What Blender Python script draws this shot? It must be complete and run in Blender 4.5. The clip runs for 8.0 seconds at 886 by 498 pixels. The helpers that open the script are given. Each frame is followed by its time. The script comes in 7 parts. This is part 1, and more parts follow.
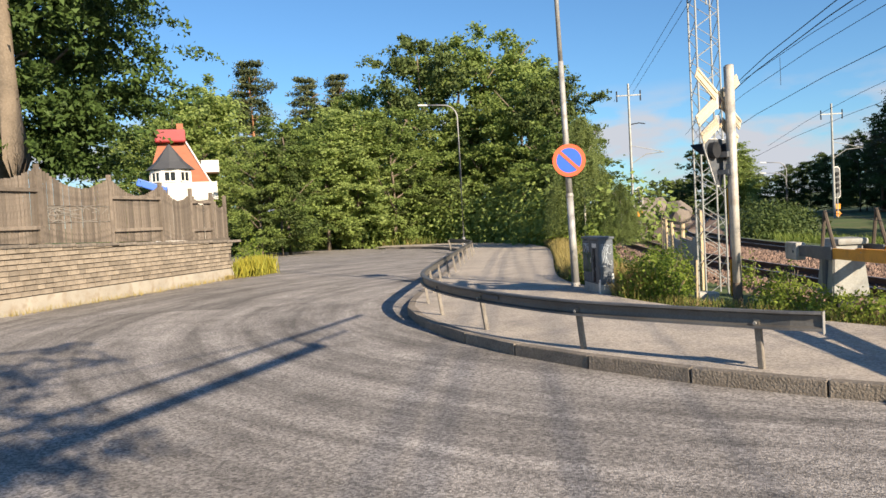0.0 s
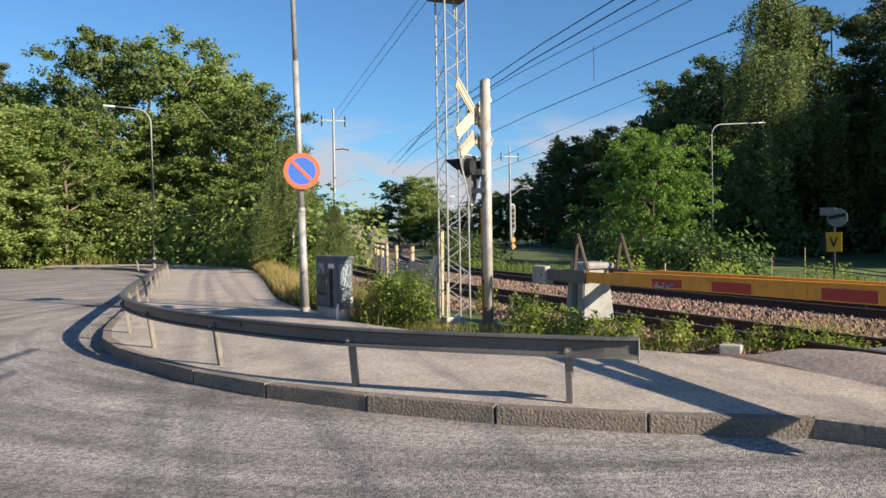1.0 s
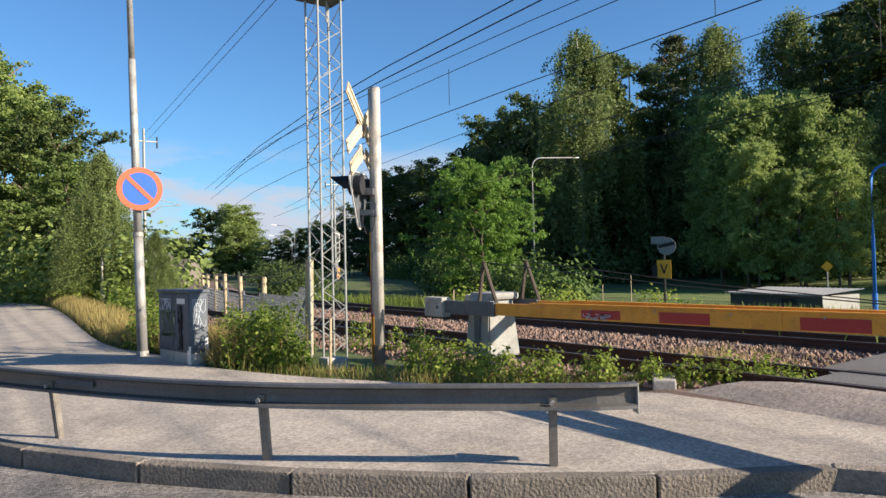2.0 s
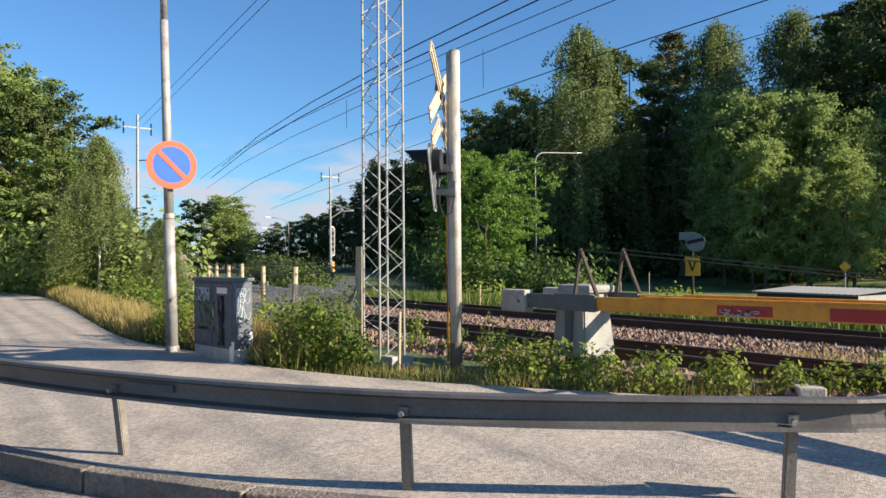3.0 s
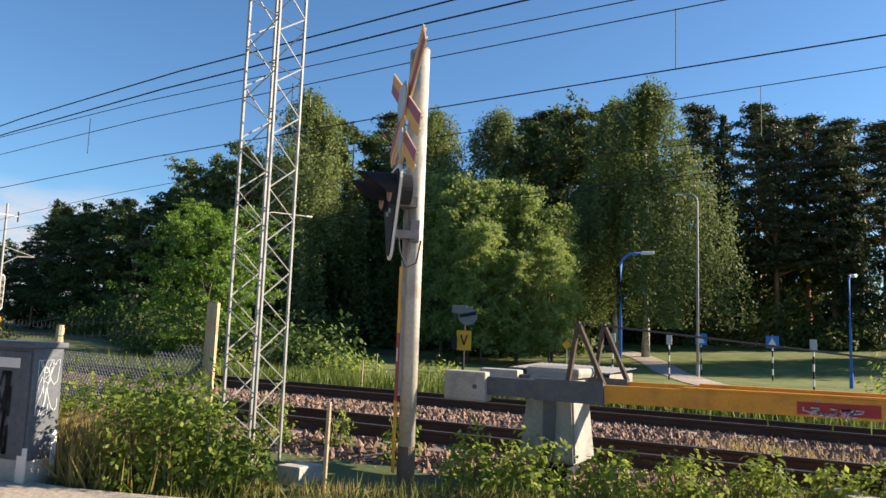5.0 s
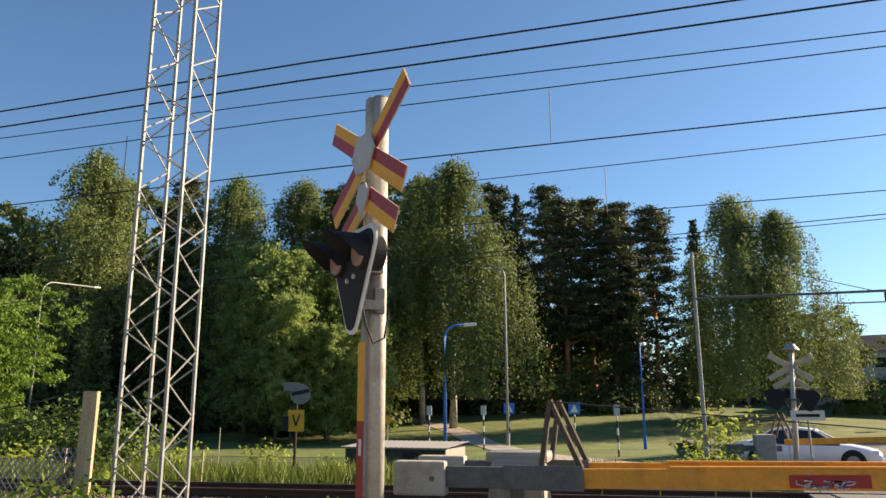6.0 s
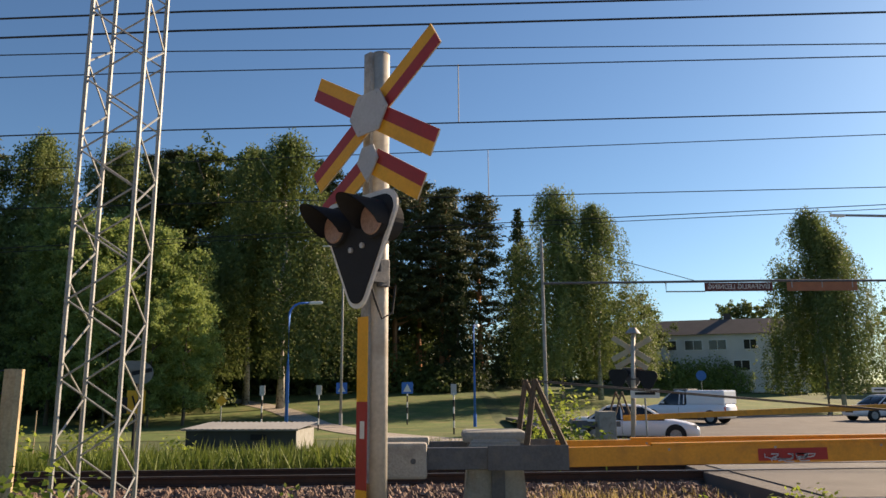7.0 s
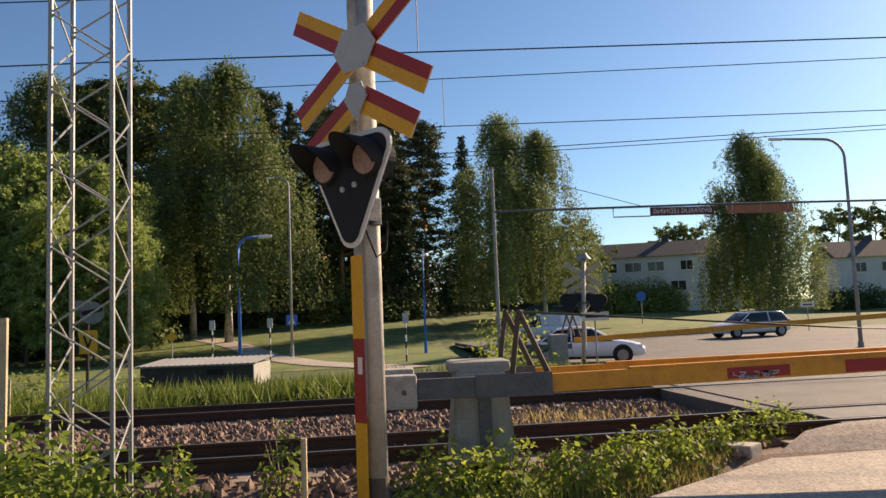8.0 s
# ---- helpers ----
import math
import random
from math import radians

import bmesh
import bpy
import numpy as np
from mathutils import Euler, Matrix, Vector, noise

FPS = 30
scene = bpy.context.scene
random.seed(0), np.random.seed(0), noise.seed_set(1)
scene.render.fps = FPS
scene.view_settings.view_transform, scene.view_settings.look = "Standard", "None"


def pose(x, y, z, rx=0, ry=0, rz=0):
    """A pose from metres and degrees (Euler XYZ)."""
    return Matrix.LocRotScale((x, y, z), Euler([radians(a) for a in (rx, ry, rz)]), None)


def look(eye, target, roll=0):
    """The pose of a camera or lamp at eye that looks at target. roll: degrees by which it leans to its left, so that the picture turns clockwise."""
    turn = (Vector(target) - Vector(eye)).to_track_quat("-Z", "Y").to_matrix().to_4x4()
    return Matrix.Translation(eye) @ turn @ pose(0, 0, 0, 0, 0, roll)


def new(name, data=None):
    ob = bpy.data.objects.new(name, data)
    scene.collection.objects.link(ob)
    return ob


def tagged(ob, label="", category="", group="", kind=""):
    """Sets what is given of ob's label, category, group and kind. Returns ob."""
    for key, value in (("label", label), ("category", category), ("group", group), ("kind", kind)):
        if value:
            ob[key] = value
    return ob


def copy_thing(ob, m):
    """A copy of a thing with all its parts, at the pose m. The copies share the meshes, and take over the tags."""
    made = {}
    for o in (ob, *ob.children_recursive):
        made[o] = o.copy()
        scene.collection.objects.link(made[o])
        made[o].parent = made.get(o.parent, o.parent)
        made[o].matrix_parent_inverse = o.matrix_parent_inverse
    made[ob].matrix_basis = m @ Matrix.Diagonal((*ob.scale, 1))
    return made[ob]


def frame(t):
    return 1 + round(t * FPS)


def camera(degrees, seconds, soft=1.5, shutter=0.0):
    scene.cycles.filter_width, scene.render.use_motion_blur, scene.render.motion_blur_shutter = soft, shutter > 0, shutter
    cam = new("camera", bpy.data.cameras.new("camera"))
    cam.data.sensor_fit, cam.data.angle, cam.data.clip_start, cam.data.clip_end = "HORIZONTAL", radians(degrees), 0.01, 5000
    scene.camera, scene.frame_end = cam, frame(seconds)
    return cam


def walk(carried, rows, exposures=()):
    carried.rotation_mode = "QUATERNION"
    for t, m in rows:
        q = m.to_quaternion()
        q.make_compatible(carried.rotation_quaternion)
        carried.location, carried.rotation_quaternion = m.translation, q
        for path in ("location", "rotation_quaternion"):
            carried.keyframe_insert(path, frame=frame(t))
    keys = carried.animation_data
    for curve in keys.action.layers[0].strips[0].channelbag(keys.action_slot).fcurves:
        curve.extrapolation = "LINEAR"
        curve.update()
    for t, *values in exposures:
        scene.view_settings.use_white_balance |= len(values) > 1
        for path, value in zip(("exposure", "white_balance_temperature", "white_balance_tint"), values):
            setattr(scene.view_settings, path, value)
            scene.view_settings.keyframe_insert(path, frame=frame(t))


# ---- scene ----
cam = camera(62.1, 8.0)
PATH = [
    (0, (1.156, -3.46, 1.943), (1.018, -1.466, 1.865), -3.1),
    (0.5, (0.727, -2.511, 1.882), (0.88, -0.518, 1.808), -1.9),
    (1, (0.462, -1.496, 1.767), (1.143, 0.384, 1.731), -0.9),
    (1.5, (0.234, -0.497, 1.774), (1.265, 1.216, 1.813), -1.5),
    (1.7, (0.14, -0.142, 1.776), (1.243, 1.526, 1.818), -1.9),
    (2.8, (-0.28, 1.937, 1.653), (0.872, 3.571, 1.678), -0.6),
    (3, (-0.363, 2.296, 1.646), (0.802, 3.921, 1.673), -0.4),
    (3.5, (-0.5, 3.274, 1.63), (0.679, 4.889, 1.665), -0.5),
    (4, (-0.488, 4.312, 1.604), (0.826, 5.819, 1.673), -0.2),
    (4.5, (-0.536, 5.34, 1.591), (1.009, 6.604, 1.713), 0.2),
    (5, (-0.516, 6.349, 1.625), (1.196, 7.36, 1.846), 2.1),
    (5.2, (-0.501, 6.741, 1.64), (1.269, 7.631, 1.916), 1.7),
    (6.3, (-0.303, 8.65, 1.692), (1.617, 8.979, 2.147), -0.2),
    (6.5, (-0.256, 8.99, 1.664), (1.678, 9.202, 2.129), -0.0),
    (7, (-0.254, 9.724, 1.693), (1.712, 9.73, 2.063), -0.4),
    (7.5, (-0.31, 10.1, 1.764), (1.683, 10.059, 1.923), -1.7),
    (8, (-0.315, 10.111, 1.76), (1.672, 9.965, 1.934), -2.3),
]
walk(cam, [(t, look(eye, aim, roll)) for t, eye, aim, roll in PATH], [(0.0, 1.07, 6850, 10), (0.5, 0.94, 6700, 10), (1.0, 0.97, 6550, 10), (1.7, 1.07, 6400, 10), (3.5, 1.15, 6500, 10), (4.5, 1.22, 6700, 11), (5.2, 1.30, 7200, 12), (6.3, 1.17, 8000, 14), (6.7, 0.97, 8000, 15), (7.0, 0.87, 7900, 16), (7.5, 0.96, 8200, 19), (8.0, 0.93, 8100, 19)])

# ---- world and sun ----
SUN = Vector((1.37, -1.78, 1.0)).normalized()      # towards the low evening sun
world = bpy.data.worlds.new("sky")
scene.world = world
world.use_nodes = True
wn, wl = world.node_tree.nodes, world.node_tree.links
sky = wn.new("ShaderNodeTexSky")
sky.sky_type = "NISHITA"
sky.sun_disc = False
sky.sun_elevation = math.asin(SUN.z)
sky.sun_rotation = math.atan2(SUN.x, SUN.y)
sky.air_density, sky.dust_density, sky.ozone_density = 1.0, 0.4, 4.0
wbg = wn["Background"]
wbg.inputs["Strength"].default_value = 0.066
# low cumulus streaks near the horizon
wtc = wn.new("ShaderNodeTexCoord")
wmap = wn.new("ShaderNodeMapping")
wmap.inputs["Scale"].default_value = (3.2, 3.2, 10.0)
wns = wn.new("ShaderNodeTexNoise")
wns.inputs["Scale"].default_value = 2.1
wns.inputs["Detail"].default_value = 7.0
wsep = wn.new("ShaderNodeSeparateXYZ")
wramp = wn.new("ShaderNodeMapRange")
wramp.inputs["From Min"].default_value, wramp.inputs["From Max"].default_value = 0.44, 0.58
wband = wn.new("ShaderNodeMapRange")
wband.inputs["From Min"].default_value, wband.inputs["From Max"].default_value = 0.165, 0.115
wnorth = wn.new("ShaderNodeMapRange")
wnorth.inputs["From Min"].default_value, wnorth.inputs["From Max"].default_value = 0.45, 0.8
wnm = wn.new("ShaderNodeMath")
wnm.operation = "MULTIPLY"
wmul = wn.new("ShaderNodeMath")
wmul.operation = "MULTIPLY"
wmix = wn.new("ShaderNodeMix")
wmix.data_type = "RGBA"
wmix.inputs["B"].default_value = (4.4, 4.75, 5.5, 1)
wl.new(wtc.outputs["Generated"], wmap.inputs["Vector"])
wl.new(wmap.outputs["Vector"], wns.inputs["Vector"])
wl.new(wtc.outputs["Generated"], wsep.inputs["Vector"])
wl.new(wns.outputs["Fac"], wramp.inputs["Value"])
wl.new(wsep.outputs["Z"], wband.inputs["Value"])
wl.new(wramp.outputs["Result"], wmul.inputs[0])
wl.new(wsep.outputs["Y"], wnorth.inputs["Value"])
wl.new(wband.outputs["Result"], wnm.inputs[0])
wl.new(wnorth.outputs["Result"], wnm.inputs[1])
wl.new(wnm.outputs["Value"], wmul.inputs[1])
wl.new(wmul.outputs["Value"], wmix.inputs["Factor"])
wtint = wn.new("ShaderNodeVectorMath")
wtint.operation = "MULTIPLY"
wtint.inputs[1].default_value = (0.72, 1.01, 1.20)
wl.new(sky.outputs["Color"], wtint.inputs[0])
wl.new(wtint.outputs["Vector"], wmix.inputs["A"])
wl.new(wmix.outputs["Result"], wbg.inputs["Color"])

sun = new("sun", bpy.data.lights.new("sun", "SUN"))
sun.data.energy, sun.data.angle, sun.data.color = 5.0, radians(0.55), (1.0, 0.86, 0.68)
sun.matrix_world = look((0, 0, 60), Vector((0, 0, 60)) - SUN)


# ---- materials ----
def mat(name, col, rough=0.8, metal=0.0, var=0.25, scale=3.0, fine=60.0, bump=0.15, spread=0.0, island=0.0, dirt=None, dirt_amount=0.0):
    """Plain surface: base colour with broad stains and fine grain, bump from the grain."""
    m = bpy.data.materials.new(name)
    m.use_nodes = True
    n, l = m.node_tree.nodes, m.node_tree.links
    b = n["Principled BSDF"]
    b.inputs["Roughness"].default_value, b.inputs["Metallic"].default_value = rough, metal
    tc = n.new("ShaderNodeTexCoord")
    big, small = n.new("ShaderNodeTexNoise"), n.new("ShaderNodeTexNoise")
    big.inputs["Scale"].default_value, big.inputs["Detail"].default_value = scale, 5
    small.inputs["Scale"].default_value, small.inputs["Detail"].default_value = fine, 3
    for t in (big, small):
        l.new(tc.outputs["Object"], t.inputs["Vector"])
    add = n.new("ShaderNodeMath")
    add.operation = "ADD"
    l.new(big.outputs["Fac"], add.inputs[0])
    l.new(small.outputs["Fac"], add.inputs[1])
    mr = n.new("ShaderNodeMapRange")
    mr.inputs["From Min"].default_value, mr.inputs["From Max"].default_value = 0.6, 1.4
    mr.inputs["To Min"].default_value, mr.inputs["To Max"].default_value = 1 - var, 1 + var
    l.new(add.outputs["Value"], mr.inputs["Value"])
    value = mr.outputs["Result"]
    if spread or island:
        src = n.new("ShaderNodeObjectInfo" if spread else "ShaderNodeNewGeometry")
        r2 = n.new("ShaderNodeMapRange")
        k = spread or island
        r2.inputs["To Min"].default_value, r2.inputs["To Max"].default_value = 1 - k, 1 + k
        l.new(src.outputs["Random" if spread else "Random Per Island"], r2.inputs["Value"])
        mm = n.new("ShaderNodeMath")
        mm.operation = "MULTIPLY"
        l.new(value, mm.inputs[0])
        l.new(r2.outputs["Result"], mm.inputs[1])
        value = mm.outputs["Value"]
    vm = n.new("ShaderNodeVectorMath")
    vm.operation = "SCALE"
    vm.inputs[0].default_value = col
    l.new(value, vm.inputs["Scale"])
    out = vm.outputs["Vector"]
    if dirt:
        dn = n.new("ShaderNodeTexNoise")
        dn.inputs["Scale"].default_value, dn.inputs["Detail"].default_value = scale * 2.3, 6
        l.new(tc.outputs["Object"], dn.inputs["Vector"])
        dr = n.new("ShaderNodeMapRange")
        dr.inputs["From Min"].default_value, dr.inputs["From Max"].default_value = 0.5, 0.68
        dr.inputs["To Max"].default_value = dirt_amount
        l.new(dn.outputs["Fac"], dr.inputs["Value"])
        mx = n.new("ShaderNodeMix")
        mx.data_type = "RGBA"
        mx.inputs["B"].default_value = (*dirt, 1)
        l.new(dr.outputs["Result"], mx.inputs["Factor"])
        l.new(out, mx.inputs["A"])
        out = mx.outputs["Result"]
    l.new(out, b.inputs["Base Color"])
    if bump:
        bp = n.new("ShaderNodeBump")
        bp.inputs["Strength"].default_value, bp.inputs["Distance"].default_value = bump, 0.02
        l.new(small.outputs["Fac"], bp.inputs["Height"])
        l.new(bp.outputs["Normal"], b.inputs["Normal"])
    return m


def leafmat(name, a, b2, translucent=0.35):
    """Leaves: two greens mixed leaf by leaf, part of the light passing through."""
    m = bpy.data.materials.new(name)
    m.use_nodes = True
    n, l = m.node_tree.nodes, m.node_tree.links
    b, o = n["Principled BSDF"], n["Material Output"]
    geo, oi = n.new("ShaderNodeNewGeometry"), n.new("ShaderNodeObjectInfo")
    add = n.new("ShaderNodeMath")
    add.operation = "MULTIPLY_ADD"
    add.inputs[1].default_value = 0.6
    hal = n.new("ShaderNodeMath")
    hal.operation = "MULTIPLY"
    hal.inputs[1].default_value = 0.45
    l.new(oi.outputs["Random"], hal.inputs[0])
    l.new(geo.outputs["Random Per Island"], add.inputs[0])
    l.new(hal.outputs["Value"], add.inputs[2])
    mx = n.new("ShaderNodeMix")
    mx.data_type = "RGBA"
    mx.inputs["A"].default_value, mx.inputs["B"].default_value = (*a, 1), (*b2, 1)
    l.new(add.outputs["Value"], mx.inputs["Factor"])
    b.inputs["Roughness"].default_value, b.inputs["Specular IOR Level"].default_value = 0.65, 0.25
    l.new(mx.outputs["Result"], b.inputs["Base Color"])
    tr = n.new("ShaderNodeBsdfTranslucent")
    l.new(mx.outputs["Result"], tr.inputs["Color"])
    ms = n.new("ShaderNodeMixShader")
    ms.inputs["Fac"].default_value = translucent
    l.new(b.outputs["BSDF"], ms.inputs[1])
    l.new(tr.outputs["BSDF"], ms.inputs[2])
    l.new(ms.outputs["Shader"], o.inputs["Surface"])
    return m


CROSSING_ASPHALT = mat("crossing_asphalt", (0.12, 0.112, 0.106), 0.9, 0, 0.3, 0.6, 90, 0.4, dirt=(0.09, 0.085, 0.08), dirt_amount=0.6)
ASPHALT = mat("asphalt", (0.26, 0.238, 0.222), 0.9, 0, 0.36, 0.5, 60, 0.7, dirt=(0.15, 0.137, 0.128), dirt_amount=0.6)


def streaks(m, centre, amount, speck=0.35):
    """Worn wheel tracks that sweep round a bend: long streaks on circles about its centre."""
    n, l = m.node_tree.nodes, m.node_tree.links
    b = n["Principled BSDF"]
    src = b.inputs["Base Color"].links[0].from_socket
    geo, sub = n.new("ShaderNodeNewGeometry"), n.new("ShaderNodeVectorMath")
    sub.operation = "SUBTRACT"
    sub.inputs[1].default_value = (*centre, 0)
    l.new(geo.outputs["Position"], sub.inputs[0])
    ln, sep, at, com = n.new("ShaderNodeVectorMath"), n.new("ShaderNodeSeparateXYZ"), n.new("ShaderNodeMath"), n.new("ShaderNodeCombineXYZ")
    ln.operation, at.operation = "LENGTH", "ARCTAN2"
    l.new(sub.outputs["Vector"], ln.inputs[0])
    l.new(sub.outputs["Vector"], sep.inputs["Vector"])
    l.new(sep.outputs["Y"], at.inputs[0])
    l.new(sep.outputs["X"], at.inputs[1])
    l.new(ln.outputs["Value"], com.inputs["X"])
    l.new(at.outputs["Value"], com.inputs["Y"])
    ns = n.new("ShaderNodeTexNoise")
    ns.inputs["Scale"].default_value, ns.inputs["Detail"].default_value, ns.inputs["Roughness"].default_value = 1.5, 8, 0.68
    l.new(com.outputs["Vector"], ns.inputs["Vector"])
    mr = n.new("ShaderNodeMapRange")
    mr.inputs["From Min"].default_value, mr.inputs["From Max"].default_value = 0.35, 0.65
    mr.inputs["To Min"].default_value, mr.inputs["To Max"].default_value = 1 - amount, 1 + amount * 0.6
    l.new(ns.outputs["Fac"], mr.inputs["Value"])
    sp = n.new("ShaderNodeTexVoronoi")
    sp.inputs["Scale"].default_value = 42
    l.new(geo.outputs["Position"], sp.inputs["Vector"])
    sr = n.new("ShaderNodeMapRange")
    sr.inputs["To Min"].default_value, sr.inputs["To Max"].default_value = 1 - speck, 1 + speck * 1.1
    sc = n.new("ShaderNodeSeparateColor")
    l.new(sp.outputs["Color"], sc.inputs["Color"])
    l.new(sc.outputs["Red"], sr.inputs["Value"])
    mu, vm = n.new("ShaderNodeMath"), n.new("ShaderNodeVectorMath")
    mu.operation, vm.operation = "MULTIPLY", "SCALE"
    l.new(mr.outputs["Result"], mu.inputs[0])
    l.new(sr.outputs["Result"], mu.inputs[1])
    l.new(src, vm.inputs[0])
    l.new(mu.outputs["Value"], vm.inputs["Scale"])
    l.new(vm.outputs["Vector"], b.inputs["Base Color"])


streaks(ASPHALT, (8.0, 15.0), 0.52, 0.5)
PATH_ASPHALT = mat("pavement_asphalt", (0.385, 0.336, 0.285), 0.9, 0, 0.26, 0.7, 85, 0.5, dirt=(0.22, 0.2, 0.185), dirt_amount=0.5)
RUBBER = mat("worn_rubber", (0.12, 0.118, 0.115), 0.85, 0, 0.25, 2, 45, 0.8, spread=0.22)
streaks(PATH_ASPHALT, (60.0, 15.0), 0.07, 0.28)
GRANITE = mat("granite", (0.2, 0.17, 0.14), 0.9, 0, 0.4, 5, 38, 1.0, spread=0.18, dirt=(0.09, 0.08, 0.07), dirt_amount=0.6)
GRASS_SOIL = mat("grass_soil", (0.06, 0.092, 0.022), 0.95, 0, 0.45, 0.35, 12, 0.8, dirt=(0.13, 0.105, 0.05), dirt_amount=0.55)
DRY_SOIL = mat("dry_soil", (0.22, 0.165, 0.10), 0.95, 0, 0.3, 1.2, 30, 0.6, dirt=(0.10, 0.10, 0.04), dirt_amount=0.7)
BALLAST = mat("ballast", (0.155, 0.105, 0.082), 0.95, 0, 0.35, 1.5, 25, 0.8)
STONE = mat("ballast_stone", (0.2, 0.132, 0.1), 0.9, 0, 0.25, 2, 40, 0.4, island=0.45)
RAIL = mat("rusty_rail", (0.075, 0.045, 0.034), 0.75, 0.3, 0.3, 3, 50, 0.3)
RAILHEAD = mat("rail_head", (0.22, 0.19, 0.17), 0.4, 0.8, 0.2, 3, 50, 0.1)
SLEEPER = mat("sleeper", (0.22, 0.175, 0.145), 0.9, 0, 0.3, 4, 50, 0.4, spread=0.15)
GALV = mat("galvanised", (0.30, 0.305, 0.31), 0.6, 0.35, 0.2, 2, 40, 0.12, dirt=(0.22, 0.2, 0.18), dirt_amount=0.5)
GALV_DULL = mat("galvanised_dull", (0.36, 0.355, 0.34), 0.65, 0.35, 0.25, 3, 50, 0.15, dirt=(0.17, 0.14, 0.11), dirt_amount=0.5)
# dull galvanised steel with brown stains, darkened to carry the backlit posts' shade
POSTSTEEL = mat("stained_post_steel", (0.24, 0.215, 0.185), 0.7, 0.2, 0.3, 3, 50, 0.15, dirt=(0.1, 0.075, 0.055), dirt_amount=0.7)
# blotched steel, its base dark because the face's shade is in the colour
BEAM = mat("weathered_beam", (0.135, 0.13, 0.125), 0.5, 0.35, 0.3, 1.2, 40, 0.12, dirt=(0.10, 0.09, 0.08), dirt_amount=0.6)
MASTSTEEL = mat("mast_steel", (0.33, 0.34, 0.33), 0.6, 0.4, 0.25, 4, 60, 0.1)
POLE = mat("pole_paint", (0.47, 0.44, 0.39), 0.6, 0.2, 0.2, 2, 30, 0.1, dirt=(0.28, 0.22, 0.16), dirt_amount=0.5)
CONCRETE = mat("concrete", (0.42, 0.40, 0.36), 0.9, 0, 0.22, 2.5, 50, 0.35, dirt=(0.24, 0.21, 0.18), dirt_amount=0.5)
HOUSING = mat("housing_grey", (0.3, 0.3, 0.275), 0.8, 0, 0.2, 3, 40, 0.2, dirt=(0.2, 0.17, 0.14), dirt_amount=0.5)
DARKGREY = mat("dark_grey_paint", (0.085, 0.095, 0.11), 0.6, 0, 0.3, 4, 40, 0.15, dirt=(0.16, 0.15, 0.14), dirt_amount=0.5)
BLACK = mat("black_paint", (0.012, 0.013, 0.016), 0.8, 0, 0.3, 6, 50, 0.05)
WHITE = mat("white_paint", (0.72, 0.70, 0.66), 0.6, 0, 0.1, 4, 50, 0.05)
BACKWHITE = mat("sign_back", (0.52, 0.45, 0.33), 0.6, 0, 0.15, 4, 50, 0.05)
PLATEGREY = mat("sign_plate_grey", (0.45, 0.46, 0.47), 0.55, 0.1, 0.12, 5, 50, 0.05)
DISCGREY = mat("signal_disc_grey", (0.2, 0.2, 0.2), 0.6, 0, 0.2, 5, 50, 0.05)
YELLOW = mat("sign_yellow", (0.78, 0.37, 0.02), 0.55, 0, 0.12, 4, 40, 0.05)
BOOMYELLOW = mat("boom_yellow", (0.68, 0.29, 0.025), 0.5, 0, 0.16, 3, 40, 0.05, dirt=(0.4, 0.17, 0.03), dirt_amount=0.5)
RED = mat("sign_red", (0.36, 0.022, 0.02), 0.5, 0, 0.15, 4, 40, 0.05)
SIGNRED = mat("no_parking_red", (0.78, 0.13, 0.055), 0.45, 0, 0.08, 4, 40, 0.02)
SIGNBLUE = mat("no_parking_blue", (0.035, 0.13, 0.52), 0.45, 0, 0.08, 4, 40, 0.02)
BLUE = mat("blue_pole", (0.02, 0.16, 0.55), 0.5, 0, 0.1, 4, 40, 0.05)
CABINET = mat("cabinet_grey", (0.075, 0.09, 0.11), 0.6, 0, 0.35, 3, 30, 0.15, dirt=(0.13, 0.14, 0.145), dirt_amount=0.45)
SPRAYWHITE = mat("spray_white", (0.5, 0.55, 0.6), 0.8, 0, 0.3, 8, 40, 0)
FADED = mat("faded_spray", (0.25, 0.225, 0.195), 0.9, 0, 0.4, 8, 60, 0)
SPRAYBLACK = mat("spray_black", (0.012, 0.012, 0.015), 0.8, 0, 0.3, 8, 40, 0)
SPRAYGREEN = mat("spray_green", (0.12, 0.16, 0.10), 0.8, 0, 0.3, 8, 40, 0)
WOOD = mat("weathered_wood", (0.165, 0.135, 0.108), 0.9, 0, 0.4, 3, 60, 0.5, spread=0.34, dirt=(0.075, 0.06, 0.05), dirt_amount=0.6)
WOODDARK = mat("dark_wood", (0.13, 0.10, 0.075), 0.9, 0, 0.35, 4, 60, 0.4)
# the dark wood again, about a third darker, for the barrier's stays
STAYWOOD = mat("tarred_stay_wood", (0.085, 0.066, 0.05), 0.9, 0, 0.35, 4, 60, 0.4)
POSTWOOD = mat("fence_post_wood", (0.46, 0.36, 0.23), 0.9, 0, 0.3, 4, 50, 0.4)
BRICK = mat("wall_stone", (0.27, 0.225, 0.175), 0.92, 0, 0.35, 5, 40, 0.8, spread=0.24, dirt=(0.13, 0.105, 0.085), dirt_amount=0.5)
MORTAR = mat("mortar", (0.11, 0.092, 0.075), 0.95, 0, 0.25, 3, 50, 0.5)
PLINTH = mat("plinth", (0.36, 0.325, 0.27), 0.92, 0, 0.25, 1.5, 40, 0.4, dirt=(0.27, 0.21, 0.15), dirt_amount=0.7)
BARK = mat("bark", (0.17, 0.135, 0.10), 0.95, 0, 0.35, 2, 18, 0.8)
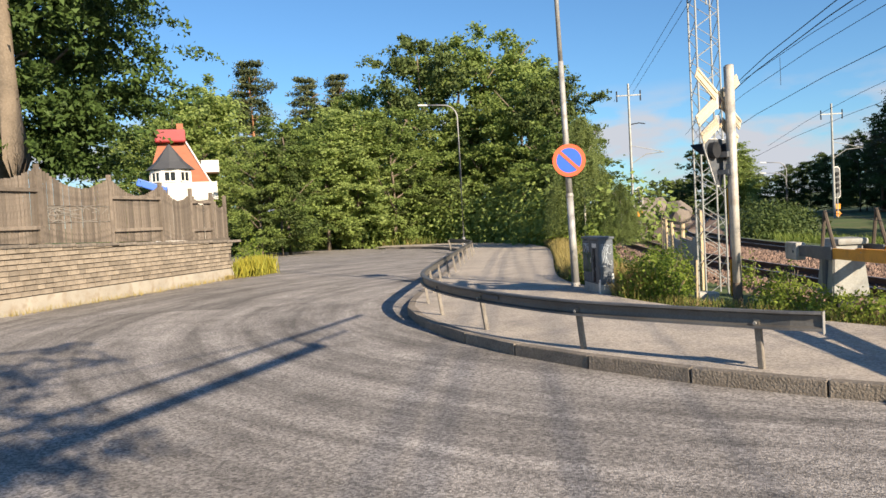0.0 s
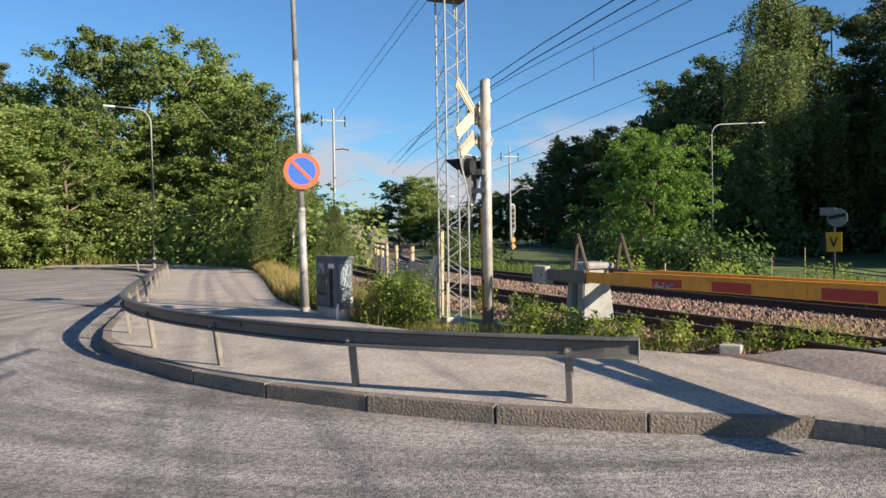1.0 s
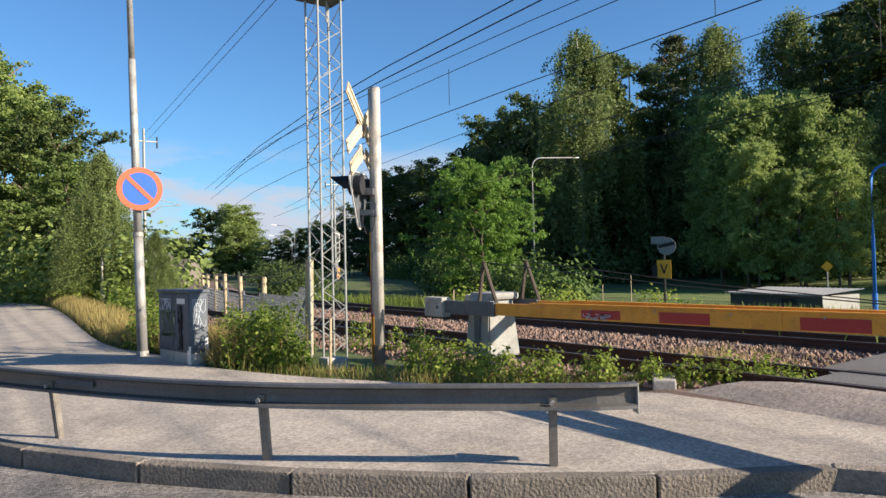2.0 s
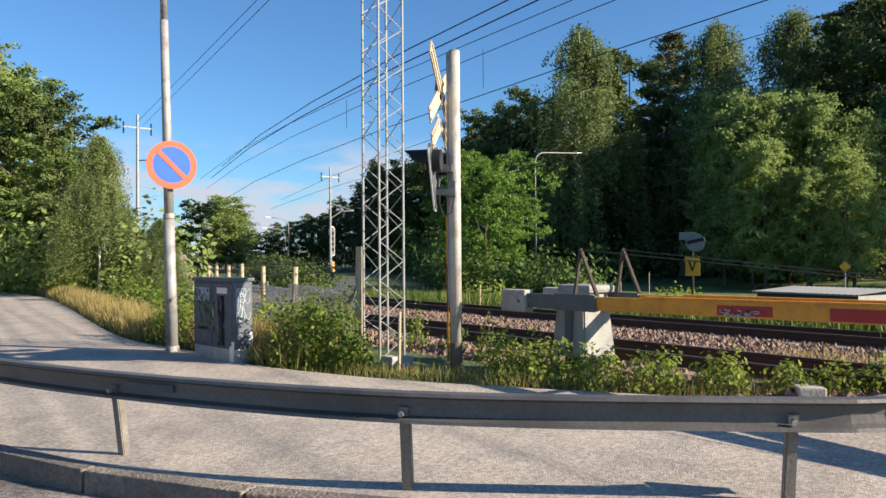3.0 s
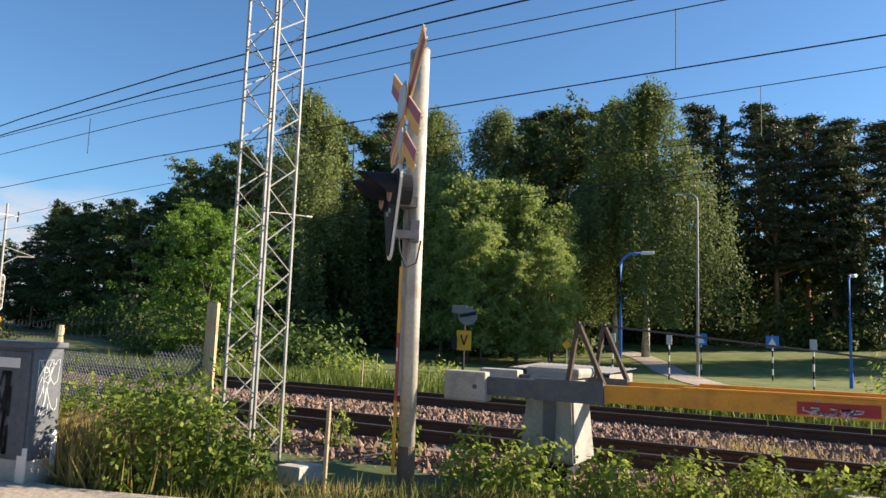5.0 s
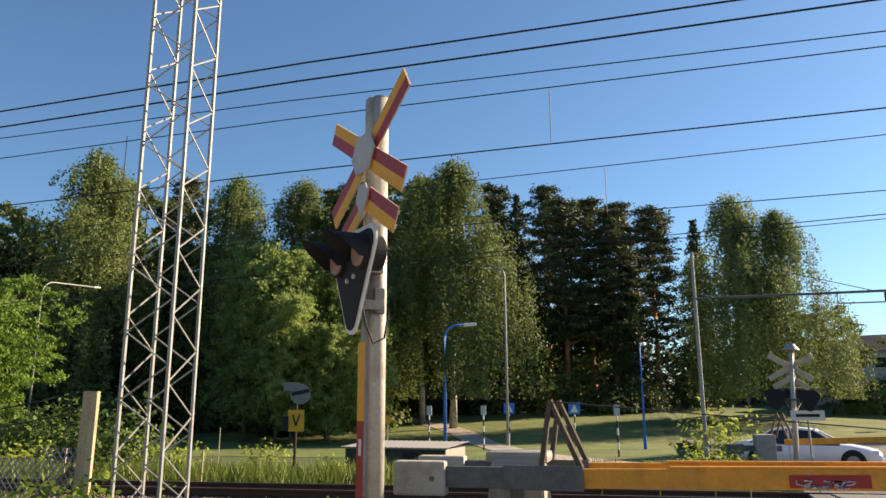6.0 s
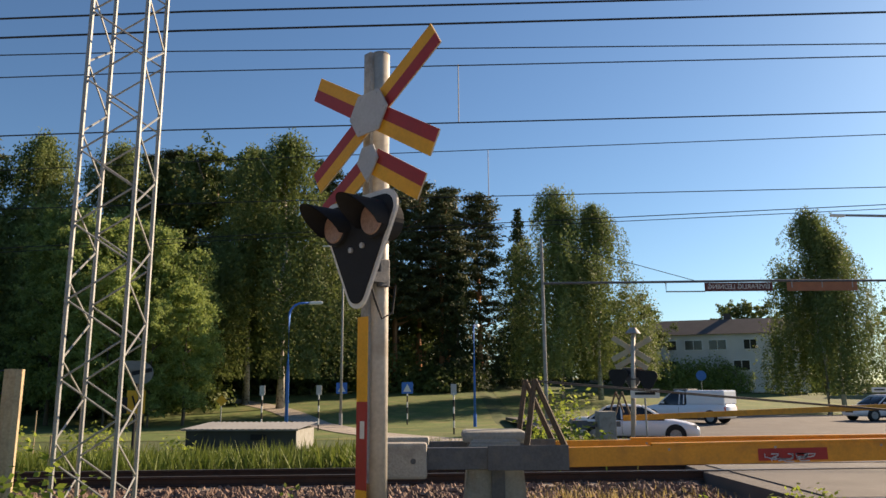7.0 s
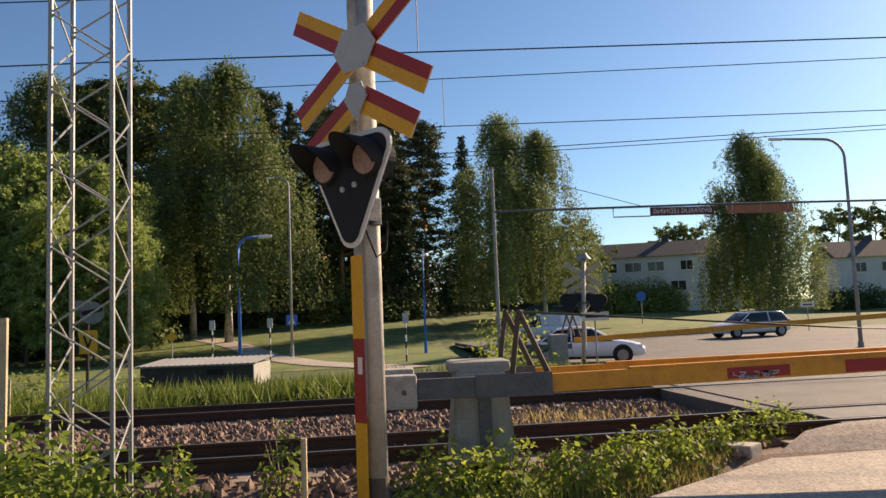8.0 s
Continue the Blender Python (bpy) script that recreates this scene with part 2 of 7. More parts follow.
BIRCHBARK = mat("birch_bark", (0.52, 0.49, 0.44), 0.9, 0, 0.3, 3, 14, 0.4, dirt=(0.06, 0.05, 0.045), dirt_amount=0.9)
PINEBARK = mat("pine_bark", (0.34, 0.165, 0.085), 0.95, 0, 0.35, 2, 18, 0.8)
LEAF_OAK = leafmat("oak_leaf", (0.046, 0.081, 0.021), (0.098, 0.156, 0.036), 0.25)
LEAF_BROAD = leafmat("broad_leaf", (0.10, 0.155, 0.038), (0.30, 0.375, 0.105), 0.4)
# about half the broad leaf's green, with the hill's shade put into it
LEAF_SHADY = leafmat("alder_leaf", (0.05, 0.082, 0.024), (0.15, 0.19, 0.06), 0.34)
LEAF_ASPEN = leafmat("aspen_leaf", (0.17, 0.235, 0.07), (0.36, 0.44, 0.14), 0.48)
LEAF_MAPLE = leafmat("maple_leaf", (0.115, 0.216, 0.036), (0.230, 0.359, 0.071), 0.4)
LEAF_BIRCH = leafmat("birch_leaf", (0.105, 0.142, 0.042), (0.205, 0.255, 0.085), 0.38)
NEEDLE = leafmat("conifer_needle", (0.03, 0.052, 0.02), (0.085, 0.11, 0.045), 0.12)
NEEDLE_PINE = leafmat("pine_needle", (0.055, 0.075, 0.03), (0.13, 0.14, 0.065), 0.15)
LEAF_BUSH = leafmat("bush_leaf", (0.07, 0.135, 0.02), (0.38, 0.45, 0.085), 0.52)
GRASSBLADE = leafmat("grass_blade", (0.075, 0.125, 0.022), (0.19, 0.225, 0.05), 0.32)
GOLDENROD = leafmat("goldenrod", (0.2, 0.24, 0.045), (0.5, 0.42, 0.06), 0.35)
DRYGRASS = leafmat("dry_grass", (0.30, 0.25, 0.08), (0.46, 0.36, 0.15), 0.4)
# the broad mottling also imitates patches of sun and tree shade; yellow is dry grass
LAWN = mat("lawn", (0.085, 0.13, 0.024), 0.95, 0, 0.5, 0.25, 4, 0.8, dirt=(0.24, 0.2, 0.075), dirt_amount=0.6)
ROOFTILE = mat("roof_tile", (0.34, 0.125, 0.07), 0.85, 0, 0.2, 2, 20, 0.5)
ROOFRED = mat("roof_red_metal", (0.30, 0.03, 0.035), 0.5, 0, 0.1, 2, 20, 0.1)
ROOFDARK = mat("roof_dark", (0.06, 0.062, 0.068), 0.7, 0, 0.2, 2, 20, 0.2)
ROOFBROWN = mat("roof_brown", (0.085, 0.068, 0.062), 0.85, 0, 0.2, 1, 12, 0.4)
PLASTER = mat("plaster", (0.6, 0.575, 0.53), 0.9, 0, 0.12, 0.6, 30, 0.2)
CORRUGATED = mat("corrugated_roof", (0.27, 0.27, 0.265), 0.7, 0.2, 0.2, 1.5, 30, 0.15)
HUTWALL = mat("hut_wall", (0.055, 0.06, 0.055), 0.85, 0, 0.25, 1.5, 30, 0.2)
WIRE = mat("wire", (0.03, 0.032, 0.035), 0.6, 0.3, 0.1, 3, 30, 0)
TYRE = mat("tyre", (0.015, 0.015, 0.016), 0.85, 0, 0.2, 10, 60, 0.2)
CARWHITE = mat("car_white", (0.80, 0.83, 0.87), 0.25, 0, 0.04, 2, 20, 0)
CARSILVER = mat("car_silver", (0.70, 0.73, 0.77), 0.32, 0.1, 0.04, 2, 20, 0)
CARGLASS = mat("car_glass", (0.02, 0.024, 0.028), 0.08, 0, 0.1, 2, 20, 0)
# red made paler, with the glass's whitish glimmer put into the colour
LENS = mat("signal_lens", (0.42, 0.27, 0.22), 0.2, 0, 0.3, 30, 120, 0.5)
LAMPGLASS = mat("lamp_glass", (0.75, 0.75, 0.72), 0.3, 0, 0.05, 4, 40, 0)
DARKBOARD = mat("dark_board", (0.13, 0.035, 0.028), 0.6, 0, 0.2, 3, 40, 0)
RUSTBOARD = mat("rust_orange_board", (0.36, 0.13, 0.06), 0.6, 0, 0.2, 3, 40, 0)
ORANGE = mat("orange_board", (0.82, 0.30, 0.02), 0.6, 0, 0.1, 4, 40, 0)
ROCK = mat("bare_rock", (0.17, 0.145, 0.125), 0.95, 0, 0.3, 0.6, 8, 0.8)


# ---- mesh helpers ----
def thing(name, label, category, m=None, group="", kind=""):
    e = new(name)
    e.empty_display_size = 0.2
    e.matrix_world = m or Matrix.Identity(4)
    return tagged(e, label, category, group, kind)


def part(name, bm, material, parent=None, label="", smooth=False):
    me = bpy.data.meshes.new(name)
    bm.to_mesh(me)
    bm.free()
    me.materials.append(material)
    if smooth:
        me.polygons.foreach_set("use_smooth", [True] * len(me.polygons))
    ob = new(name, me)
    if parent:
        ob.parent = parent
    return tagged(ob, label)


def raw(name, verts, faces, material, parent=None, label="", smooth=False):
    me = bpy.data.meshes.new(name)
    me.from_pydata(verts, [], faces)
    me.materials.append(material)
    if smooth:
        me.polygons.foreach_set("use_smooth", [True] * len(me.polygons))
    ob = new(name, me)
    if parent:
        ob.parent = parent
    return tagged(ob, label)


def box(bm, c, s, rot=None, bevel=0.0):
    r = bmesh.ops.create_cube(bm, size=1.0)
    m = Matrix.Translation(c) @ (rot.to_4x4() if rot else Matrix.Identity(4)) @ Matrix.Diagonal((*s, 1))
    bmesh.ops.transform(bm, matrix=m, verts=r["verts"])
    if bevel:
        es = list({e for v in r["verts"] for e in v.link_edges})
        bmesh.ops.bevel(bm, geom=es, offset=bevel, segments=2, affect="EDGES", profile=0.6)
    return bm


def rod(bm, a, b, r0, r1=None, n=8, cap=True):
    a, b = Vector(a), Vector(b)
    d = b - a
    q = d.to_track_quat("Z", "Y").to_matrix().to_4x4()
    bmesh.ops.create_cone(bm, cap_ends=cap, segments=n, radius1=r0, radius2=r0 if r1 is None else r1, depth=d.length,
                          matrix=Matrix.Translation((a + b) / 2) @ q)
    return bm


def tube(bm, pts, r, n=8):
    """A round bar along a line of points."""
    rings = []
    pts = [Vector(p) for p in pts]
    for i, p in enumerate(pts):
        d = (pts[min(i + 1, len(pts) - 1)] - pts[max(i - 1, 0)]).normalized()
        q = d.to_track_quat("Z", "Y").to_matrix()
        rr = r[i] if isinstance(r, (list, tuple)) else r
        rings.append([bm.verts.new(p + q @ Vector((rr * math.cos(2 * math.pi * k / n), rr * math.sin(2 * math.pi * k / n), 0))) for k in range(n)])
    for a, b in zip(rings, rings[1:]):
        for k in range(n):
            bm.faces.new((a[k], a[(k + 1) % n], b[(k + 1) % n], b[k]))
    bm.faces.new(rings[0][::-1])
    bm.faces.new(rings[-1])
    return bm


def prism(bm, outline, z0, z1):
    """A flat outline (x, y) pulled up from z0 to z1."""
    lo = [bm.verts.new((x, y, z0)) for x, y in outline]
    hi = [bm.verts.new((x, y, z1)) for x, y in outline]
    k = len(lo)
    for i in range(k):
        bm.faces.new((lo[i], lo[(i + 1) % k], hi[(i + 1) % k], hi[i]))
    bm.faces.new(hi)
    bm.faces.new(lo[::-1])
    bmesh.ops.recalc_face_normals(bm, faces=bm.faces[:])
    return bm


def B():
    return bmesh.new()


def smooth_line(pts, step):
    """Points every `step` metres on a rounded line through pts (Catmull-Rom)."""
    p = [Vector(q) for q in pts]
    p = [2 * p[0] - p[1]] + p + [2 * p[-1] - p[-2]]
    dense = []
    for i in range(1, len(p) - 2):
        for k in range(24):
            t = k / 24
            dense.append(0.5 * (2 * p[i] + (p[i + 1] - p[i - 1]) * t + (2 * p[i - 1] - 5 * p[i] + 4 * p[i + 1] - p[i + 2]) * t * t
                                + (3 * p[i] - p[i - 1] - 3 * p[i + 1] + p[i + 2]) * t ** 3))
    dense.append(p[-2])
    out, acc = [dense[0]], 0.0
    for a, b in zip(dense, dense[1:]):
        seg = (b - a).length
        while acc + seg >= step:
            f = (step - acc) / seg
            a = a + (b - a) * f
            seg = (b - a).length
            out.append(a.copy())
            acc = 0.0
        acc += seg
    return out


def smoothstep(a, b, x):
    t = np.clip((x - a) / (b - a), 0, 1)
    return t * t * (3 - 2 * t)


# ---- the lie of the land ----
VERGE_Y = [-60, 2, 4.7, 5.0, 5.5, 6.25, 7.25, 8.6, 10.4, 12.6, 13.3, 14.9, 18.7, 30.6, 38.9, 60, 300]
VERGE_X = [60, 14, 8.8, 7.95, 7.75, 7.2, 6.5, 5.55, 4.45, 3.6, 3.65, 3.4, 3.05, 3.8, 4.2, 3.0, 3.0]


def land(x, y):
    """Height of the open ground."""
    x, y = np.asarray(x, float), np.asarray(y, float)
    d = x - np.interp(y, VERGE_Y, VERGE_X)
    z = -0.11 + 0.19 * smoothstep(0.0, 0.5, d) * smoothstep(4.5, 5.0, y)
    # beyond the tracks the ground falls, further off it climbs to the wooded hill
    fall_grass = -1.1 * smoothstep(14.0, 23.0, x)
    fall_road = -0.75 * smoothstep(13.5, 24.0, x) - 0.25 * smoothstep(24, 30, x) - 0.1 * smoothstep(45, 62, x)
    side = smoothstep(4.5, 9.0, y)
    z = z + (fall_grass * side + fall_road * (1 - side)) * smoothstep(70, 40, y)
    z = z + 0.07 * np.clip(x - 58, 0, 70) * smoothstep(-40, 0, y)
    z = z + 0.05 * np.clip(x - 62, 0, 60) * smoothstep(0, -40, y)
    z = z + 0.07 * np.clip(y - 64, 0, 60) * smoothstep(12, 0, x)
    z = z - 0.02 * smoothstep(-3, -12, x)
    return z


def terrain():
    def steps(stops):
        out = []
        for a, b, s in stops:
            out += list(np.arange(a, b, s))
        return np.array(out + [stops[-1][1]])
    xs = steps([(-1500, -200, 260), (-200, -40, 16), (-40, -14, 4), (-14, 2, 2), (2, 30, 0.5), (30, 70, 2), (70, 200, 8), (200, 1500, 130)])
    ys = steps([(-1500, -200, 260), (-200, -30, 17), (-30, 2, 2), (2, 30, 0.5), (30, 70, 2), (70, 200, 8), (200, 1500, 130)])
    X, Y = np.meshgrid(xs, ys)
    Z = land(X, Y)
    w = len(xs)
    v = np.stack([X, Y, Z], -1).reshape(-1, 3).tolist()
    f = [(j * w + i, j * w + i + 1, (j + 1) * w + i + 1, (j + 1) * w + i) for j in range(len(ys) - 1) for i in range(w - 1)]
    return tagged(raw("ground", v, f, GRASS_SOIL, smooth=True), "uneven ground of rough grass and dry soil", "ground", kind="structure")


def sheet(name, outline, z, material, label, category, fz=None, cell=None, thick=0.06):
    """A paved surface with a thin edge."""
    bm = B()
    prism(bm, outline, z - thick, z)
    if fz:
        for c in cell:
            for axis in (0, 1):
                if c[axis] is None:
                    continue
                co, no = [0, 0, 0], [0, 0, 0]
                co[axis], no[axis] = c[axis], 1
                bmesh.ops.bisect_plane(bm, geom=bm.verts[:] + bm.edges[:] + bm.faces[:], plane_co=co, plane_no=no)
        for v in bm.verts:
            v.co.z += fz(v.co.x, v.co.y)
    return tagged(part(name, bm, material), label, category, kind="structure")


KERB = [(9.2, -2.6), (7.5, 0.5), (6.1, 2.8), (5.49, 3.56), (4.06, 4.37), (2.83, 5.43), (1.77, 6.58), (0.87, 7.9), (0.27, 9.07), (-0.2, 10.3), (-0.55, 11.5), (-0.72, 12.6), (-0.78, 14.4), (-0.7, 17.0), (-0.55, 23.5), (-0.4, 31.0), (-0.7, 40), (-3.0, 48), (-8, 53)]
VERGE = [(7.95, 4.6), (7.75, 5.5), (7.2, 6.25), (6.5, 7.25), (5.55, 8.6), (4.45, 10.4), (3.6, 12.6), (3.66, 13.3), (3.42, 14.9), (3.0, 18.7), (3.8, 30.6), (4.0, 38.9), (2.5, 47), (-2, 53.5), (-8, 56)]


def crossing_rise(x, y):
    """The surface climbs on to the tracks and sinks again behind them."""
    return float(0.33 * smoothstep(6.8, 8.0, x) - 0.63 * smoothstep(14, 25, x) - 0.18 * smoothstep(25, 30, x) + 0.1 * smoothstep(33, 43, x) - 0.3 * smoothstep(46, 62, x))


terrain()
# the street, the crossing and the road beyond the tracks
sheet("road", [(-60, -60), (7.0, -60), (7.0, 2.4), (6.0, 5.0), (4, 7), (1.5, 12), (0.6, 30), (-2, 50), (-9, 55), (-14, 61), (-40, 66), (-70, 66), (-70, 50), (-30, 44), (-14, 36), (-9.6, 29), (-9.7, 27.3), (-12.1, 15.4), (-14.5, 9), (-60, -10)],
      -0.035, ASPHALT, "worn grey asphalt street with tyre marks and patches", "road",
      lambda x, y: crossing_rise(x, y) + 0.03 * float(smoothstep(5.6, 7.0, x)) if y < 4 else 0.0, [(a, None) for a in (5.6, 6.3, 6.8)])
sheet("pavement", [(k.x, k.y) for k in smooth_line([(*p, 0) for p in KERB], 0.5)] + [(q.x, q.y) for q in smooth_line([(*p, 0) for p in VERGE], 0.5)][::-1] + [(7.9, 0.0)],
      0.13, PATH_ASPHALT, "pale worn asphalt footway behind a granite kerb", "pavement",
      lambda x, y: max(0.0, crossing_rise(x, y) - 0.115), [(a, None) for a in (7.2, 7.3, 7.4, 7.5, 7.6, 7.8, 8.0)])
CELLS = [(a, None) for a in (7.0, 7.2, 7.4, 7.6, 7.8, 8.0, 14, 16, 18, 20, 22, 24, 26, 28, 30, 33, 36, 40, 43, 48, 54, 60)]
sheet("crossing_road", [(6.9, -60), (60, -60), (60, 5), (36, 5.0), (15.4, 5.5), (11.9, 5.6), (9.2, 5.4), (8.7, 5.0), (7.9, 5.0), (6.9, 4.6)], 0.004, CROSSING_ASPHALT,
      "patched asphalt of the level crossing and the road behind it", "road", crossing_rise, CELLS, 0.22)


# ---- tracks ----
def track_line(offset, s0, s1, step):
    """Points along the tracks' middle line, moved sideways: nearly straight past the crossing, then a bend to the right."""
    out = []
    x, y, a = 8.2, 11.0, radians(3.0)
    def run(sign):
        px, py, pa, s, res = x, y, a, 0.0, []
        h = 0.25 * sign
        while (s <= s1) if sign > 0 else (s >= s0):
            nx, ny = math.cos(pa), math.sin(pa)
            res.append((s, px + nx * offset, py + ny * offset, pa))
            px -= math.sin(pa) * h
            py += math.cos(pa) * h
            s += h
            if sign > 0 and s > 5:
                pa = max(pa - 0.25 / 115, radians(-17))
        return res
    pts = run(-1)[::-1] + run(1)[1:]
    last = None
    for s, px, py, pa in pts:
        if last is None or s - last >= step - 1e-6:
            out.append((px, py, pa))
            last = s
    return out


NEAR, FAR, GAUGE = 0.0, 4.1, 0.891


def tracks():
    prof = [(-0.036, 0.0), (-0.036, -0.03), (-0.012, -0.045), (-0.012, -0.12), (-0.07, -0.135), (-0.07, -0.15), (0.07, -0.15), (0.07, -0.135), (0.012, -0.12), (0.012, -0.045), (0.036, -0.03), (0.036, 0.0)]
    for label, off in (("near", NEAR), ("far", FAR)):
        t = thing("railway_track", "narrow-gauge railway track with rusty rails on ballast", "railway track", group="railway tracks")
        for side in (-1, 1):
            line = track_line(off + side * (GAUGE / 2 + 0.036), -70, 170, 1.0)
            v, f = [], []
            for x, y, a in line:
                nx, ny = math.cos(a), math.sin(a)
                for u, w in prof:
                    v.append((x + nx * u, y + ny * u, 0.352 + w))
            k = len(prof)
            for i in range(len(line) - 1):
                for j in range(k - 1):
                    f.append((i * k + j, i * k + j + 1, (i + 1) * k + j + 1, (i + 1) * k + j))
            rail = raw("rail", v, f, RAIL, t)
            v2, f2 = [], []
            for i, (x, y, a) in enumerate(line):
                nx, ny = math.cos(a), math.sin(a)
                v2 += [(x - nx * 0.03, y - ny * 0.03, 0.356), (x + nx * 0.03, y + ny * 0.03, 0.356)]
                if i:
                    f2.append((2 * i - 2, 2 * i - 1, 2 * i + 1, 2 * i))
            raw("rail_head", v2, f2, RAILHEAD, rail, "worn shiny running surface")
        bm = box(B(), (0, 0, 0), (1.95, 0.24, 0.16), bevel=0.012)
        me = bpy.data.meshes.new("sleeper")
        bm.to_mesh(me)
        bm.free()
        me.materials.append(SLEEPER)
        for x, y, a in track_line(off, -6.0, 45, 0.62):
            o = new("sleeper", me)
            o.parent = t
            o.matrix_local = pose(x, y, 0.115 + 0.005 * random.random(), 0, 0, math.degrees(a))
    # ballast bed under both
    v, f = [], []
    prof = [(-2.3, -0.25), (-1.75, 0.02), (-1.15, 0.155), (0, 0.15), (1.2, 0.16), (2.0, 0.12), (2.9, 0.16), (4.1, 0.15), (5.3, 0.155), (5.9, -0.1), (6.4, -0.35)]
    mid = track_line(0, -70, 170, 1.0)
    for x, y, a in mid:
        nx, ny = math.cos(a), math.sin(a)
        for u, w in prof:
            v.append((x + nx * u, y + ny * u, w + 0.02 * noise.noise((x * 2 + u, y * 2, 0))))
    k = len(prof)
    for i in range(len(mid) - 1):
        for j in range(k - 1):
            f.append((i * k + j, i * k + j + 1, (i + 1) * k + j + 1, (i + 1) * k + j))
    tagged(raw("ballast_bed", v, f, BALLAST), "bed of brown crushed stone under the tracks", "ballast", kind="structure")
    # loose stones where they can be told apart
    rng = np.random.default_rng(4)
    v, f = [], []
    iv = np.array([(1, 0, 0), (-1, 0, 0), (0, 1, 0), (0, -1, 0), (0, 0, 1), (0, 0, -1)], float)
    jf = [(a, b, c) if k else (b, a, c) for a, b, c, k in ((0, 2, 4, 1), (2, 1, 4, 1), (1, 3, 4, 1), (3, 0, 4, 1), (0, 2, 5, 0), (2, 1, 5, 0), (1, 3, 5, 0), (3, 0, 5, 0))]
    line = track_line(0, -6.2, 22, 0.25)
    for n in range(30000):
        x, y, a = line[rng.integers(len(line))]
        u = rng.uniform(-2.1, 5.6)
        w = float(np.interp(u, [p[0] for p in prof], [p[1] for p in prof]))
        if min(abs(u - o) for o in (-0.48, 0.48, 3.62, 4.58)) < 0.1:
            continue
        s = rng.uniform(0.03, 0.062)
        along = rng.uniform(-0.13, 0.13)
        c = np.array([x + math.cos(a) * u - math.sin(a) * along, y + math.sin(a) * u + math.cos(a) * along, w + s * 0.35])
        if c[1] < (5.1 if c[0] < 9.2 else 5.75) or c[0] < float(np.interp(c[1], VERGE_Y, VERGE_X)) + 0.25:
            continue
        q = iv * (1 + rng.uniform(-0.3, 0.3, (len(iv), 1))) * s * rng.uniform(0.7, 1.3, 3)
        ang = rng.uniform(0, 6.28)
        q = q @ np.array([[math.cos(ang), -math.sin(ang), 0], [math.sin(ang), math.cos(ang), 0], [0, 0, 1]]) + c
        o = len(v)
        v += q.tolist()
        f += [[o + i for i in g] for g in jf]
    tagged(raw("ballast_stones", v, f, STONE), "loose brown and grey crushed ballast stones", "stones", kind="stuff")


tracks()
# rubber and asphalt infill between the rails on the crossing
for u0, u1 in ((-0.38, 0.38), (0.58, 3.5), (3.72, 4.48)):
    rubber = u1 - u0 < 1
    cuts = [-60.0] + [-15.0 + 1.5 * k for k in range(7)] if rubber else [-60.0, -6.0]
    for k, (s0, s1) in enumerate(zip(cuts, cuts[1:])):
        n0, n1 = round((s0 + 60) * 4), round((s1 + 60) * 4)
        a0, a1 = track_line(u0, -60, 0, 0.25), track_line(u1, -60, 0, 0.25)
        bm = B()
        prism(bm, [a0[n0][:2], a1[n0][:2], a1[n1][:2], a0[n1][:2]], 0.3, 0.351 if not rubber else 0.349 + 0.003 * (k % 2))
        if rubber:
            tagged(part("crossing_panel", bm, RUBBER), "worn grey rubber crossing panel between the rails", "crossing panel", kind="structure")
        else:
            tagged(part("crossing_panel", bm, CROSSING_ASPHALT), "asphalt between the two tracks of the crossing", "crossing panel", kind="structure")


# ---- kerb and guard rail ----
def kerb():
    k = thing("kerb", "weathered granite kerb of long hewn blocks", "kerb", kind="structure")
    line = smooth_line([(*p, 0) for p in KERB], 1.4)
    rng = random.Random(3)
    for a, b in zip(line, line[1:]):
        d = b - a
        gap = 0.012
        bm = box(B(), (0, 0, 0), (d.length - gap, 0.16, 0.26), bevel=0.014)
        for v in bm.verts:
            v.co += Vector((0, noise.noise(v.co * 9 + a) * 0.012, noise.noise(v.co * 7 + b) * 0.006))
        o = part("kerb_stone", bm, GRANITE, k)
        o.matrix_local = pose(*((a + b) / 2 + Vector((0, 0, 0.006 + rng.uniform(-0.004, 0.004)))), 0, 0, math.degrees(math.atan2(d.y, d.x)))


